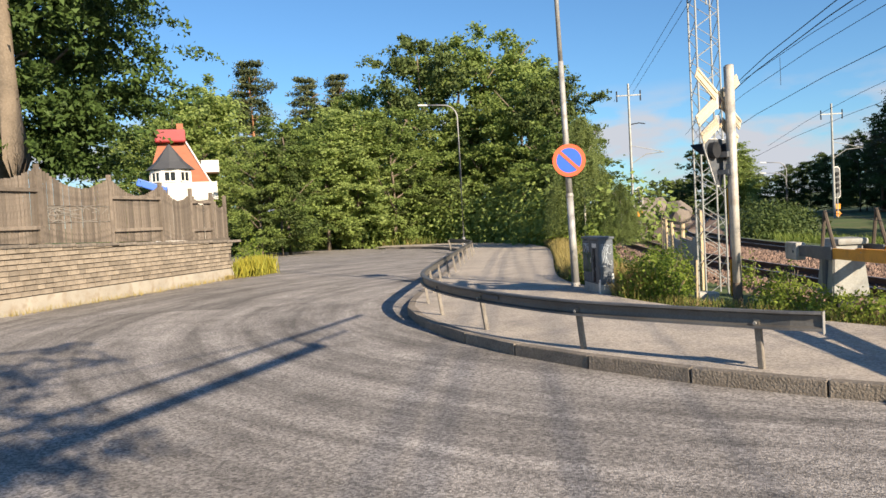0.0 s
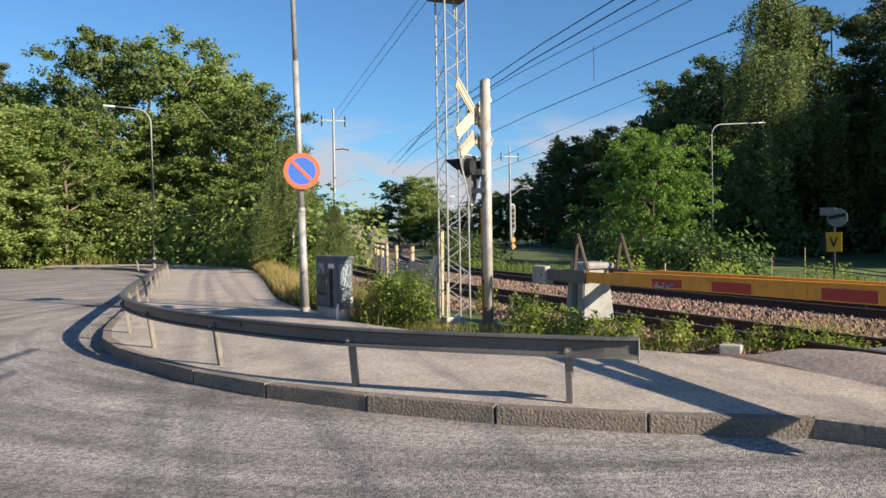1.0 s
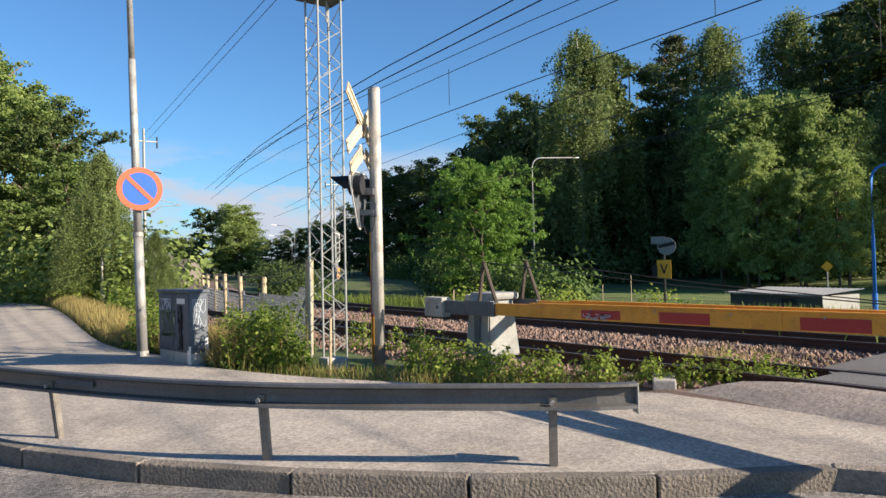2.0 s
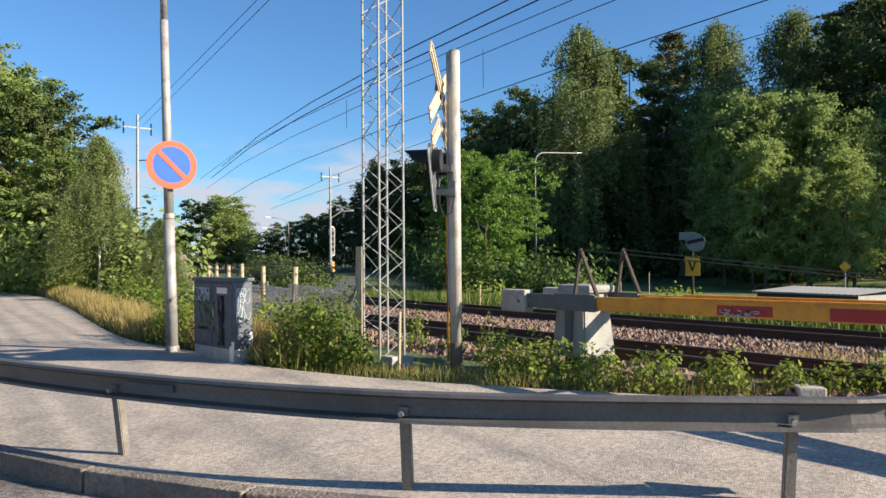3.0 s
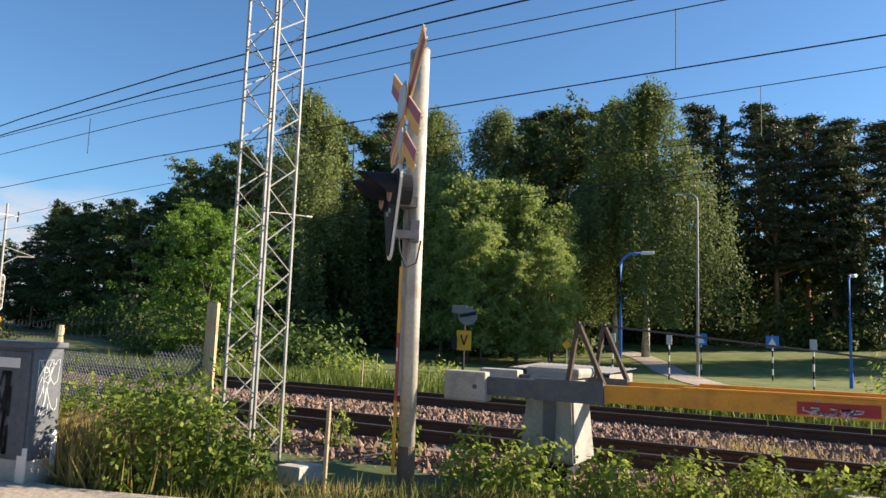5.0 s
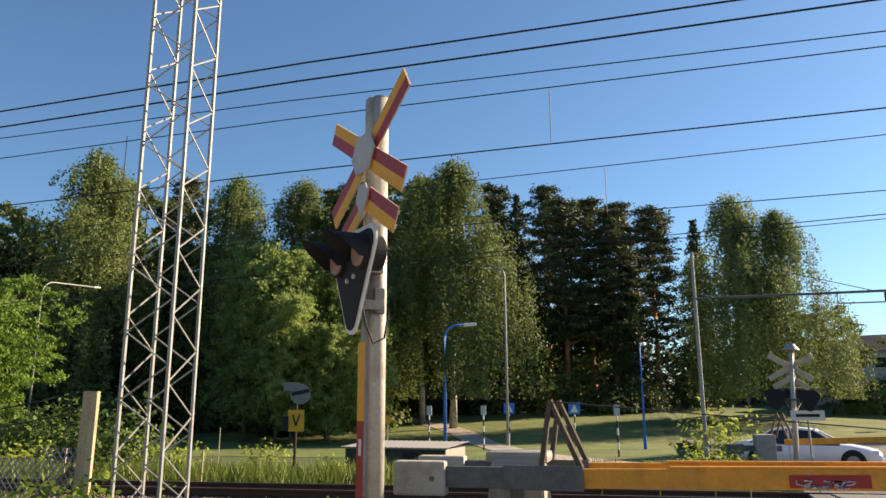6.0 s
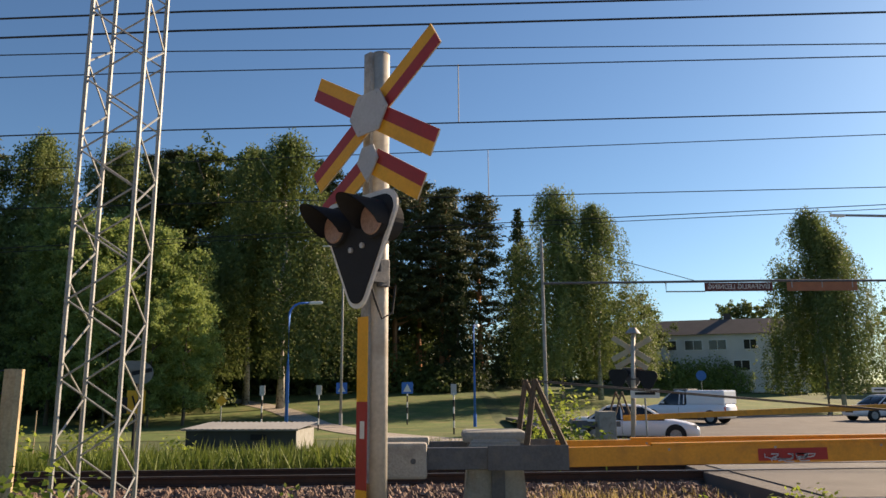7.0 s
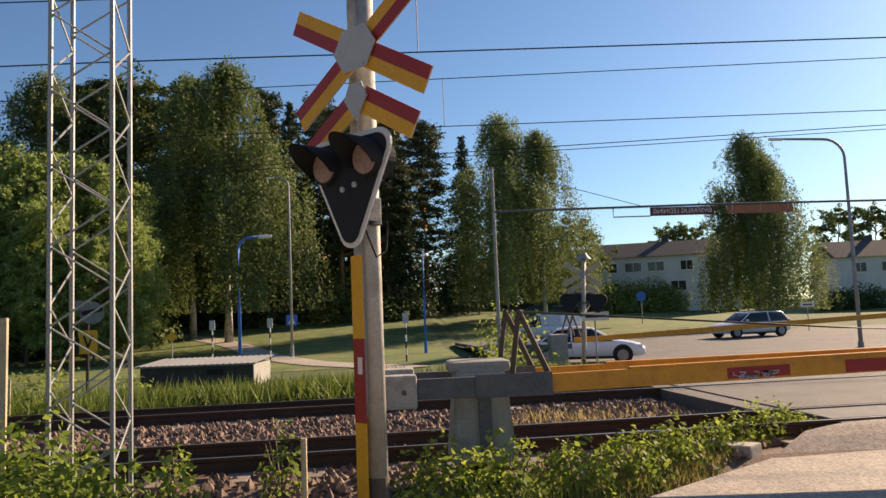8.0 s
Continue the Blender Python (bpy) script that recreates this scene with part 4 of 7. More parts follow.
# ---- lattice mast ----
def lattice_mast():
    t = thing("lattice_mast", "slender galvanised lattice mast with cross bracing", "mast", pose(5.77, 12.5, -0.05, 0, 0, 3))
    s, Hh = 0.232, 6.62
    corners = [(-s, -s), (s, -s), (s, s), (-s, s)]
    for x, y in corners:
        part("leg", rod(B(), (x, y, 0), (x, y, Hh), 0.02, n=8), MASTSTEEL, t)
        part("footing", box(B(), (x, y, 0.0), (0.26, 0.26, 0.22), bevel=0.02), CONCRETE, t)
    step = 0.62
    for i in range(4):
        a, b = corners[i], corners[(i + 1) % 4]
        z, k = 0.12 + 0.155 * i, 0
        while z + step / 2 < Hh:
            p, q = (a, b) if k % 2 == 0 else (b, a)
            part("brace", rod(B(), (*p, z), (*q, z + step / 2 * 1.0), 0.0085, n=5), MASTSTEEL, t)
            z += step / 2
            k += 1
    part("platform", box(B(), (0, 0, Hh + 0.03), (0.72, 0.72, 0.06)), DARKGREY, t)
    bm = B()
    for x, y in corners:
        rod(bm, (x * 1.2, y * 1.2, Hh), (x * 1.2, y * 1.2, Hh + 0.4), 0.018, n=6)
    box(bm, (0, 0, Hh + 0.24), (0.6, 0.5, 0.14))
    part("head_frame", bm, DARKGREY, t)
    part("spike", rod(B(), (0.1, 0.05, Hh - 0.4), (0.1, 0.05, Hh + 1.6), 0.02, n=6), MASTSTEEL, t)


lattice_mast()


# ---- railway fence ----
def rail_fence():
    t = thing("chain_link_fence", "sagging chain-link fence with barbed wire on wooden posts", "fence")
    pts = [(5.69, 13.2, 1.86), (6.32, 17.21, 1.5), (6.75, 19.9, 1.5), (7.2, 22.6, 1.55), (7.7, 25.3, 1.5), (8.3, 28.2, 1.5), (9.0, 31.2, 1.5)]
    rng = random.Random(2)
    for i, (x, y, z) in enumerate(pts):
        r = 0.075 if i == 0 else 0.06
        bm = rod(B(), (0, 0, -0.3), (rng.uniform(-0.05, 0.05), 0, z - 0.0), r * 1.05, r, 9)
        o = part("fence_post", bm, POSTWOOD, t, "pale rough wooden post")
        o.matrix_local = pose(x, y, 0)
    part("brace", rod(B(), (5.75, 13.3, 1.15), (6.0, 15.0, 0.05), 0.045, n=7), WOODDARK, t)
    for i in range(len(pts) - 1):
        a, b = Vector(pts[i]), Vector(pts[i + 1])
        za, zb = (1.45 if i == 0 else 1.2), 1.2
        v, f = [], []
        L = (b - a).length
        d = Vector((b.x - a.x, b.y - a.y, 0)).normalized()
        n = Vector((-d.y, d.x, 0))
        sp = 0.085 if i < 2 else 0.2
        r = 0.008 if i < 2 else 0.008
        def top(s):
            return za + (zb - za) * s / L - 0.18 * math.sin(math.pi * s / L)
        def strand(s0, w0, s1, w1):
            p, q = a + d * s0, a + d * s1
            p, q = Vector((p.x, p.y, w0)), Vector((q.x, q.y, w1))
            dd = (q - p)
            if dd.length < 0.02:
                return
            up = dd.normalized().cross(n) * r
            side = n * r
            o = len(v)
            for c in (p, q):
                v.extend([(c + up)[:], (c + side)[:], (c - up)[:], (c - side)[:]])
            f.extend([(o, o + 1, o + 5, o + 4), (o + 1, o + 2, o + 6, o + 5), (o + 2, o + 3, o + 7, o + 6), (o + 3, o, o + 4, o + 7)])
        k = -1.6
        while k < L:
            for sgn in (1, -1):
                s0, w0 = (k, 0.05)
                pts2 = []
                N = 14
                for m in range(N + 1):
                    w = 0.05 + 1.5 * m / N
                    s = k + (w - 0.05) * 1.0 if sgn > 0 else k + 1.5 - (w - 0.05)
                    if 0 <= s <= L and w <= top(s):
                        pts2.append((s, w))
                if len(pts2) > 1:
                    strand(*pts2[0], *pts2[-1])
            k += sp
        raw("chain_link", v, f, GALV, t, "wire netting")
        for h in (0.18, 0.36):
            bm = tube(B(), [(a.x, a.y, za + h + 0.05), ((a.x + b.x) / 2, (a.y + b.y) / 2, (za + zb) / 2 + h - 0.1), (b.x, b.y, zb + h - 0.05)], 0.007, 5)
            for q in range(18):
                s = q / 18
                zz = za + (zb - za) * s + h - 0.08
                c = a.lerp(b, s)
                rod(bm, (c.x, c.y, zz - 0.03), (c.x, c.y, zz + 0.06), 0.006, n=4)
            part("barbed_wire", bm, WIRE, t)


rail_fence()


# ---- trees ----
def leaf_mesh(name, centres, size, material, rng, normals=None, hang=0.0, aspect=0.6, corners=4, loose=0.75):
    """Many small leaves: four-cornered blades at the given places."""
    n = len(centres)
    c = np.asarray(centres, float)
    s = size * rng.uniform(0.6, 1.35, (n, 1))
    a = rng.normal(size=(n, 3))
    if normals is not None:
        a = a * loose + normals
    a /= np.linalg.norm(a, axis=1, keepdims=True)
    h = rng.normal(size=(n, 3))
    h[:, 2] -= hang
    u = h - a * (h * a).sum(1, keepdims=True)
    u /= np.linalg.norm(u, axis=1, keepdims=True) + 1e-9
    w = np.cross(a, u) * aspect
    if corners == 3:
        q = np.stack([c - u * s * 0.5 - w * s * 0.55, c - u * s * 0.3 + w * s * 0.55, c + u * s * 0.6], 1).reshape(-1, 3)
    else:
        q = np.stack([c - u * s * 0.5, c + w * s * 0.5, c + u * s * 0.5, c - w * s * 0.5], 1).reshape(-1, 3)
    k = corners
    me = bpy.data.meshes.new(name)
    me.vertices.add(k * n)
    me.vertices.foreach_set("co", q.astype(np.float32).ravel())
    me.loops.add(k * n)
    me.loops.foreach_set("vertex_index", np.arange(k * n, dtype=np.int32))
    me.polygons.add(n)
    me.polygons.foreach_set("loop_start", np.arange(0, k * n, k, dtype=np.int32))
    me.update(calc_edges=True)
    me.materials.append(material)
    return me


def trunk_mesh(name, h, r, material, rng, limbs, bend=0.03, top=0.9):
    bm = B()
    pts, rr = [], []
    for k in range(7):
        f = k / 6 * top
        pts.append((rng.normal() * bend * h * f * 0.4, rng.normal() * bend * h * f * 0.4, h * f - 0.3))
        rr.append(r * (1 - 0.85 * f) * (1.25 if k == 0 else 1))
    tube(bm, pts, rr, 9)
    for z, ang, L, lift, rl in limbs:
        p = Vector((0, 0, h * z))
        d = Vector((math.cos(ang), math.sin(ang), lift))
        mid = p + d * L * 0.5 + Vector((0, 0, 0.06 * L))
        tube(bm, [p, mid, p + d * L + Vector((0, 0, 0.25 * L))], [rl, rl * 0.65, rl * 0.2], 6)
    me = bpy.data.meshes.new(name)
    bm.to_mesh(me)
    bm.free()
    me.materials.append(material)
    me.polygons.foreach_set("use_smooth", [True] * len(me.polygons))
    return me


def make_tree(name, label, kind, seed, h=16.0):
    """A model tree of height h standing at the origin."""
    rng = np.random.default_rng(seed)
    t = thing(name, label, "tree")
    if kind in ("broad", "alder", "deep", "maple", "oak", "talloak", "aspen"):
        R = {"aspen": 0.16, "broad": 0.25, "alder": 0.25, "deep": 0.27, "maple": 0.42, "oak": 0.44, "talloak": 0.34}[kind] * h
        z0 = {"aspen": 0.1, "broad": 0.05, "alder": 0.08, "deep": 0.05, "maple": 0.06, "oak": 0.28, "talloak": 0.62}[kind]
        n_br, n_tw, per = {"aspen": (130, 7, 28), "broad": (84, 9, 27), "alder": (84, 9, 28), "deep": (70, 5, 14), "maple": (190, 8, 30), "oak": (250, 9, 44), "talloak": (120, 7, 36)}[kind]
        phase = rng.uniform(0, 6.28, 4)
        pts, nrm = [], []
        for k in range(n_br):
            # one branch and the leafy twigs that fan out from it
            zf = min(1.0, (k + rng.uniform(0, 1)) / n_br * 0.9 + 0.1 * rng.uniform() ** 2)
            az = k * 2.4 + rng.normal() * 0.5
            swell = 1 + 0.22 * math.sin(2 * az + phase[0]) + 0.16 * math.sin(3 * az + 5 * zf + phase[1]) + 0.14 * math.sin(9 * zf + phase[2] + az)
            reach = R * (0.26 + 0.84 * math.sin(math.pi * (0.16 + 0.8 * zf ** 0.9)) ** 0.8) * swell * rng.uniform(0.6, 1.12)
            zb = h * (z0 + (0.93 - z0) * zf)
            rise = (0.15 + 0.75 * zf) * reach * rng.uniform(0.5, 1.1)
            for _ in range(n_tw):
                g = rng.uniform(0.5, 1.0) if kind in ("broad", "alder") else rng.uniform(0.35, 1.0)
                root = np.array([reach * g * math.cos(az), reach * g * math.sin(az), zb + rise * g - 0.1 * reach * g * g])
                way = np.array([math.cos(az), math.sin(az), 0.15]) + rng.normal(size=3) * np.array([0.75, 0.75, 0.45])
                way /= np.linalg.norm(way)
                L = h * (rng.uniform(0.03, 0.085) if kind in ("broad", "alder") else rng.uniform(0.04, 0.1))
                f = rng.uniform(0, 1, (per, 1))
                q = root + way * L * f - np.array([0, 0, 0.25 * L]) * f * f + rng.normal(size=(per, 3)) * 0.0105 * h * np.array([1, 1, 0.7])
                q[:, 2] = np.minimum(q[:, 2], h)
                pts.append(q)
                nrm.append(np.tile([0.5 * math.cos(az), 0.5 * math.sin(az), 0.7], (per, 1)))
        p, nn = np.concatenate(pts), np.concatenate(nrm)
        keep = p[:, 2] > z0 * h * 0.55
        p, nn = p[keep], nn[keep]
        m = {"aspen": LEAF_ASPEN, "broad": LEAF_BROAD, "alder": LEAF_SHADY, "deep": LEAF_SHADY, "maple": LEAF_MAPLE, "oak": LEAF_OAK, "talloak": LEAF_OAK}[kind]
        crown = leaf_mesh("crown", p, {"aspen": 0.0145, "broad": 0.0145, "alder": 0.0155, "deep": 0.03, "maple": 0.015, "oak": 0.0125, "talloak": 0.0145}[kind] * h, m, rng, nn, aspect=0.7, corners=3, loose=1.3)
        limbs = [(rng.uniform(z0, 0.75), rng.uniform(0, 6.28), R * rng.uniform(0.5, 0.95), rng.uniform(0.3, 0.8), h * 0.007) for _ in range(9)]
        tr = trunk_mesh("trunk", h, h * {"aspen": 0.009, "broad": 0.013, "alder": 0.012, "deep": 0.012, "maple": 0.016, "oak": 0.03, "talloak": 0.032}[kind], BARK, rng, limbs)
    elif kind == "birch":
        R = 0.23 * h
        strands, nn = [], []
        for bough in range(36):
            # one bough and the curtain of twigs that hangs from it
            a, rr = rng.uniform(0, 6.28), math.sqrt(rng.uniform(0.0, 1)) * (0.15 if bough < 4 else rng.uniform(0.75, 1.2))
            zb = h * (1.0 - 0.48 * rr ** 1.6 - (0.03 if bough < 4 else 0.34) * rng.uniform())
            bx, by = R * rr * math.cos(a), R * rr * math.sin(a)
            for _ in range(26):
                dx, dy = rng.normal(size=2) * 0.034 * h
                top = zb - 0.9 * math.hypot(dx, dy) ** 1.3 / (0.04 * h) ** 0.3 + rng.normal() * 0.012 * h
                L = h * rng.uniform(0.08, 0.42) ** 1.0 * (0.6 + 0.75 * rr)
                m = 58
                f = rng.uniform(0, 1, m) ** 0.85
                spread = 0.0085 * h * (1.15 - 0.6 * f)
                q = np.stack([bx + dx * (1 + 0.3 * f) + rng.normal(size=m) * spread, by + dy * (1 + 0.3 * f) + rng.normal(size=m) * spread, top - f * L], 1)
                strands.append(q)
                nn.append(np.tile([math.cos(a), math.sin(a), 0.3], (m, 1)))
        p, nn = np.concatenate(strands), np.concatenate(nn)
        keep = p[:, 2] > 0.1 * h
        p, nn = p[keep], nn[keep]
        crown = leaf_mesh("crown", p, 0.0086 * h, LEAF_BIRCH, rng, nn, hang=1.6, aspect=0.7, corners=3)
        limbs = [(rng.uniform(0.3, 0.85), rng.uniform(0, 6.28), R * rng.uniform(0.3, 0.6), rng.uniform(0.3, 0.7), h * 0.004) for _ in range(12)]
        tr = trunk_mesh("trunk", h, h * 0.011, BIRCHBARK, rng, limbs, 0.03, 0.86)
    elif kind == "pine":
        strands, nn = [], []
        for k in range(17):
            f = k / 16
            z = h * (0.34 + 0.63 * f)
            for j in range(5):
                # one bough with flat pads of needles towards its end
                a = k * 1.9 + j * 1.257 + rng.normal() * 0.3
                L = h * (0.135 * math.sin(math.pi * (0.25 + 0.7 * f)) ** 0.7 + 0.012) * rng.uniform(0.5, 1.2)
                lift = rng.uniform(-0.1, 0.25) * L
                for _ in range(4):
                    g = rng.uniform(0.35, 1.0)
                    m = 34
                    c = np.array([L * g * math.cos(a), L * g * math.sin(a), z + lift * g])
                    q = c + rng.normal(size=(m, 3)) * np.array([0.018, 0.018, 0.007]) * h
                    strands.append(q)
                    nn.append(np.tile([0.3 * math.cos(a), 0.3 * math.sin(a), 0.9], (m, 1)))
        p, nn = np.concatenate(strands), np.concatenate(nn)
        crown = leaf_mesh("crown", p, 0.018 * h, NEEDLE_PINE, rng, nn, aspect=0.4, corners=3)
        limbs = [(rng.uniform(0.3, 0.9), rng.uniform(0, 6.28), h * rng.uniform(0.05, 0.11), rng.uniform(-0.1, 0.2), h * 0.004) for _ in range(26)]
        tr = trunk_mesh("trunk", h, h * 0.014, PINEBARK, rng, limbs, 0.015, 0.97)
    else:
        strands, nn = [], []
        levels = 26
        for k in range(levels):
            f = k / (levels - 1)
            z = h * (0.08 + 0.9 * f)
            r = 0.19 * h * (1 - f) ** 0.85 + 0.012 * h
            for j in range(9):
                a = rng.uniform(0, 6.28)
                L = r * rng.uniform(0.7, 1.15)
                m = max(16, int(78 * (1 - f) + 16))
                g = rng.uniform(0.1, 1, m)
                q = np.stack([L * g * math.cos(a), L * g * math.sin(a), z - 0.35 * L * g + 0.12 * L * g * g], 1)
                q += rng.normal(size=(m, 3)) * np.array([0.012, 0.012, 0.012]) * h * (1.1 - 0.6 * f)
                q[:, 2] -= rng.uniform(0, 0.02 * h, m)
                strands.append(q)
                nn.append(np.tile([math.cos(a) * 0.5, math.sin(a) * 0.5, 0.6], (m, 1)))
        p, nn = np.concatenate(strands), np.concatenate(nn)
        crown = leaf_mesh("crown", p, 0.02 * h, NEEDLE, rng, nn, hang=0.5, aspect=0.42, corners=3)
        tr = trunk_mesh("trunk", h, h * 0.011, BARK, rng, [], 0.006, 0.99)
    for me in (tr, crown):
        o = new(me.name, me)
        o.parent = t
    t["height"] = h
    return t


MODELS = {}
LABELS = {
    "broad": ("deciduous_tree", ("leafy green deciduous tree at the edge of the wood", "tall deciduous tree with a dense uneven crown", "slim deciduous tree among the woodland")),
    "alder": ("alder_tree", ("deciduous tree on the wooded hill, its leaves darkened for shade", "tall leafy tree on the hillside, its leaves darkened for shade")),
    "deep": ("deciduous_tree", ("leafy tree deep in the wood",)),
    "aspen": ("aspen_tree", ("slender light green aspen at the edge of the wood", "young pale green aspen on the sunlit slope")),
    "maple": ("maple_tree", ("bright green broad maple tree beside the tracks",)),
    "oak": ("oak_tree", ("old oak with spreading limbs behind the plank fence",)),
    "talloak": ("oak_tree", ("tall old oak with a thick bare grey trunk",)),
    "birch": ("birch_tree", ("weeping birch with long hanging twigs", "tall birch with a pale trunk and drooping crown")),
    "pine": ("pine_tree", ("tall pine with a reddish trunk and flat crown", "old pine rising above the wood")),
    "spruce": ("spruce_tree", ("dark conical spruce in the wood", "tall narrow dark spruce")),
}
for kind, (nm, labels) in LABELS.items():
    MODELS[kind] = [make_tree(nm, lb, kind, 11 + 7 * i + len(kind)) for i, lb in enumerate(labels)]
used = set()
tree_rng = random.Random(21)


def plant(kind, x, y, ztop, wide=1.0, turn=None):
    """Stand a tree on the ground so that its top reaches the height ztop."""
    model = tree_rng.choice(MODELS[kind])
    z = float(land(x, y)) - 0.05
    k = max(ztop - z, 1.5) / 16.0 * (1.05 if kind in ("broad", "alder", "deep", "birch") else 1.0)
    m = Matrix.Translation((x, y, z)) @ Matrix.Rotation(tree_rng.uniform(0, 6.28) if turn is None else turn, 4, "Z") @ Matrix.Diagonal((k * wide, k * wide, k, 1))
    if model not in used:
        used.add(model)
        model.matrix_world = m
        return model
    return copy_thing(model, m @ Matrix.Diagonal([1 / s for s in model.scale] + [1]))


WOOD_AHEAD = [(-26.96, 60.62, 13.24), (-25.39, 63.44, 15.68), (-11.23, 73.63, 16.52), (-14.43, 50.08, 8.13), (-14.23, 51.39, 9.6), (-12.27, 56.09, 10.35), (-9.92, 57.6, 11.93), (-6.96, 58.09, 11.33),
              (-4.92, 66.44, 19.05), (-1.67, 68.63, 18.55), (1.48, 68.64, 19.44), (4.58, 68.6, 18.27), (4.84, 60.46, 13.91), (6.6, 58.26, 13.12), (6.26, 48.12, 8.1), (-26.29, 71.75, 16.6), (-31.29, 64.13, 13)]
WOOD_LOW = [(-5.67, 60.36, 6.32), (-2.32, 60.65, 5.73), (2.89, 55.78, 5.14), (6.74, 48.6, 5.17), (-10.4, 62.56, 6.68), (-16.52, 68.28, 7.9), (-19.76, 69.08, 7.4), (6.74, 45.6, 5.19), (5.38, 59.11, 7.94), (0.42, 62.06, 8.48), (-3.52, 64.07, 9.44)]
# leaves of this wood are darkened to stand for shade on the hill
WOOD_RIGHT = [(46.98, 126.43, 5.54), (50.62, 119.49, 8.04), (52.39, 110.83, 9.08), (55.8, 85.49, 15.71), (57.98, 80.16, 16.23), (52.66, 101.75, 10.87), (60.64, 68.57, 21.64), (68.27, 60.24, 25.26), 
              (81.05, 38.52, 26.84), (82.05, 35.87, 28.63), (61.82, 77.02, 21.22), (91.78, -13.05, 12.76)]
FAR_TREES = [(34.05, 112.05, 10.91), (33.97, 142.98, 7.79), (44.03, 161.14, 6.71), (64.7, 132.48, 7.53), (59.97, 112.6, 8.97), (49.25, 149.21, 4.73), (162.5, -53.37, 20.25), (160.84, -57.32, 20.28), (159.18, -91.89, 22.82), (138.71, -86.49, 20.33), (166.1, -69.68, 20.14)]
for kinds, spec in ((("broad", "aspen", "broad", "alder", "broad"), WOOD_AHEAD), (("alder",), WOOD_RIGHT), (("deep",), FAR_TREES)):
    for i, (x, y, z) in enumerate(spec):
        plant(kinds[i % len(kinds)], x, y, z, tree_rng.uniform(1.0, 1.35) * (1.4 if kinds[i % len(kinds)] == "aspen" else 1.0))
for x, y, z in WOOD_LOW:
    plant("alder" if int(y) % 3 == 0 else "broad", x, y, z, 1.7)
plant("broad", -15.71, 49.38, 8.14, 1.15)
plant("talloak", -13.35, 18.3, 16.5)
plant("oak", -17.1, 23.0, 15.2, 1.0, 0.6)
for x, y, z in [(55.44, 36.53, 15.99), (59.13, 33.73, 15.82), (56.54, 29.6, 10.62), (57.62, 40.53, 17.16), (53.14, 34.09, 11.28), (62.11, 37.15, 17.67), (61.12, 31.18, 13.77), (54.14, 31.32, 8.84)]:
    plant("aspen", x, y, z, 0.95)
for kind, x, y, z in (("alder", 48.3, 118.3, 5.8), ("alder", 49.6, 112.3, 7.6), ("alder", 49.3, 103.6, 8.0), ("alder", 49.4, 96.8, 8.6), ("pine", 48.9, 90.2, 10.8), ("pine", 48.4, 84.7, 13.9),
                      ("alder", 48.3, 81.3, 13.6), ("alder", 48.2, 76.6, 12.4), ("alder", 48.4, 71.6, 12.9), ("aspen", 36.1, 107.0, 11.4), ("aspen", 37.5, 109.0, 9.5)):
    plant(kind, x, y, z, 1.9 if kind == "aspen" else 1.35)
plant("maple", 33.7, 44.3, 9.3, 0.85)
for x, y, z in [(6.31, 37.91, 7.06), (7.11, 31.09, 3.13), (59.03, 58.91, 26.43), (72.44, 51.13, 27.07), (81.42, 47.34, 29.16), (70.14, 25.32, 26.08), (78.68, -2.59, 23.14), (79.93, -6.82, 21.2), (65.33, -23.62, 17.25), (66.2, -25.4, 15.0), (75.19, 29.92, 26.26)]:
    plant("birch", x, y, z, 1.15)
for x, y, z in [(-22.85, 70.86, 19.37), (-19.81, 82.06, 19.59), (-16.26, 82.86, 19.88), (82.58, 64.56, 32.05), (94.27, 48.36, 32.81), (93.49, 45.09, 33.13), (104.42, 19.58, 34.07), (101.77, 9.48, 29.96), (103.46, 27.05, 34.34)]:
    plant("pine", x, y, z)
for x, y, z in [(70.96, 173.37, 3.74), (53.84, 95.32, 16.6), (59.28, 97.68, 16.59), (96.99, 22.64, 31.0), (99.16, -0.3, 26.28), (91.75, 8.24, 21.5)]:
    plant("spruce", x, y, z)
# broad old pines behind the crossing
for x, y, z, w in [(97.73, 13.28, 29.63, 1.2), (97.6, 5.2, 27.63, 1.3), (89.61, 15.92, 27.5, 1.15), (92.4, 10.2, 26.5, 1.2)]:
    plant("pine", x, y, z, w)
# the depth of the wood on both hills
for _ in range(12):
    x = tree_rng.uniform(-36, 8)
    plant("deep", x, tree_rng.uniform(76, 92), tree_rng.uniform(12, 16), 1.3)
# mostly hidden rows, added to thicken the wood and to shade its front
for _ in range(40):
    a = tree_rng.uniform(0.02, 0.85)
    d = tree_rng.uniform(88, 118)
    plant("deep", d * math.cos(a), 8 + d * math.sin(a), tree_rng.uniform(17, 22) if a > 0.5 else tree_rng.uniform(15, 19), 1.25)


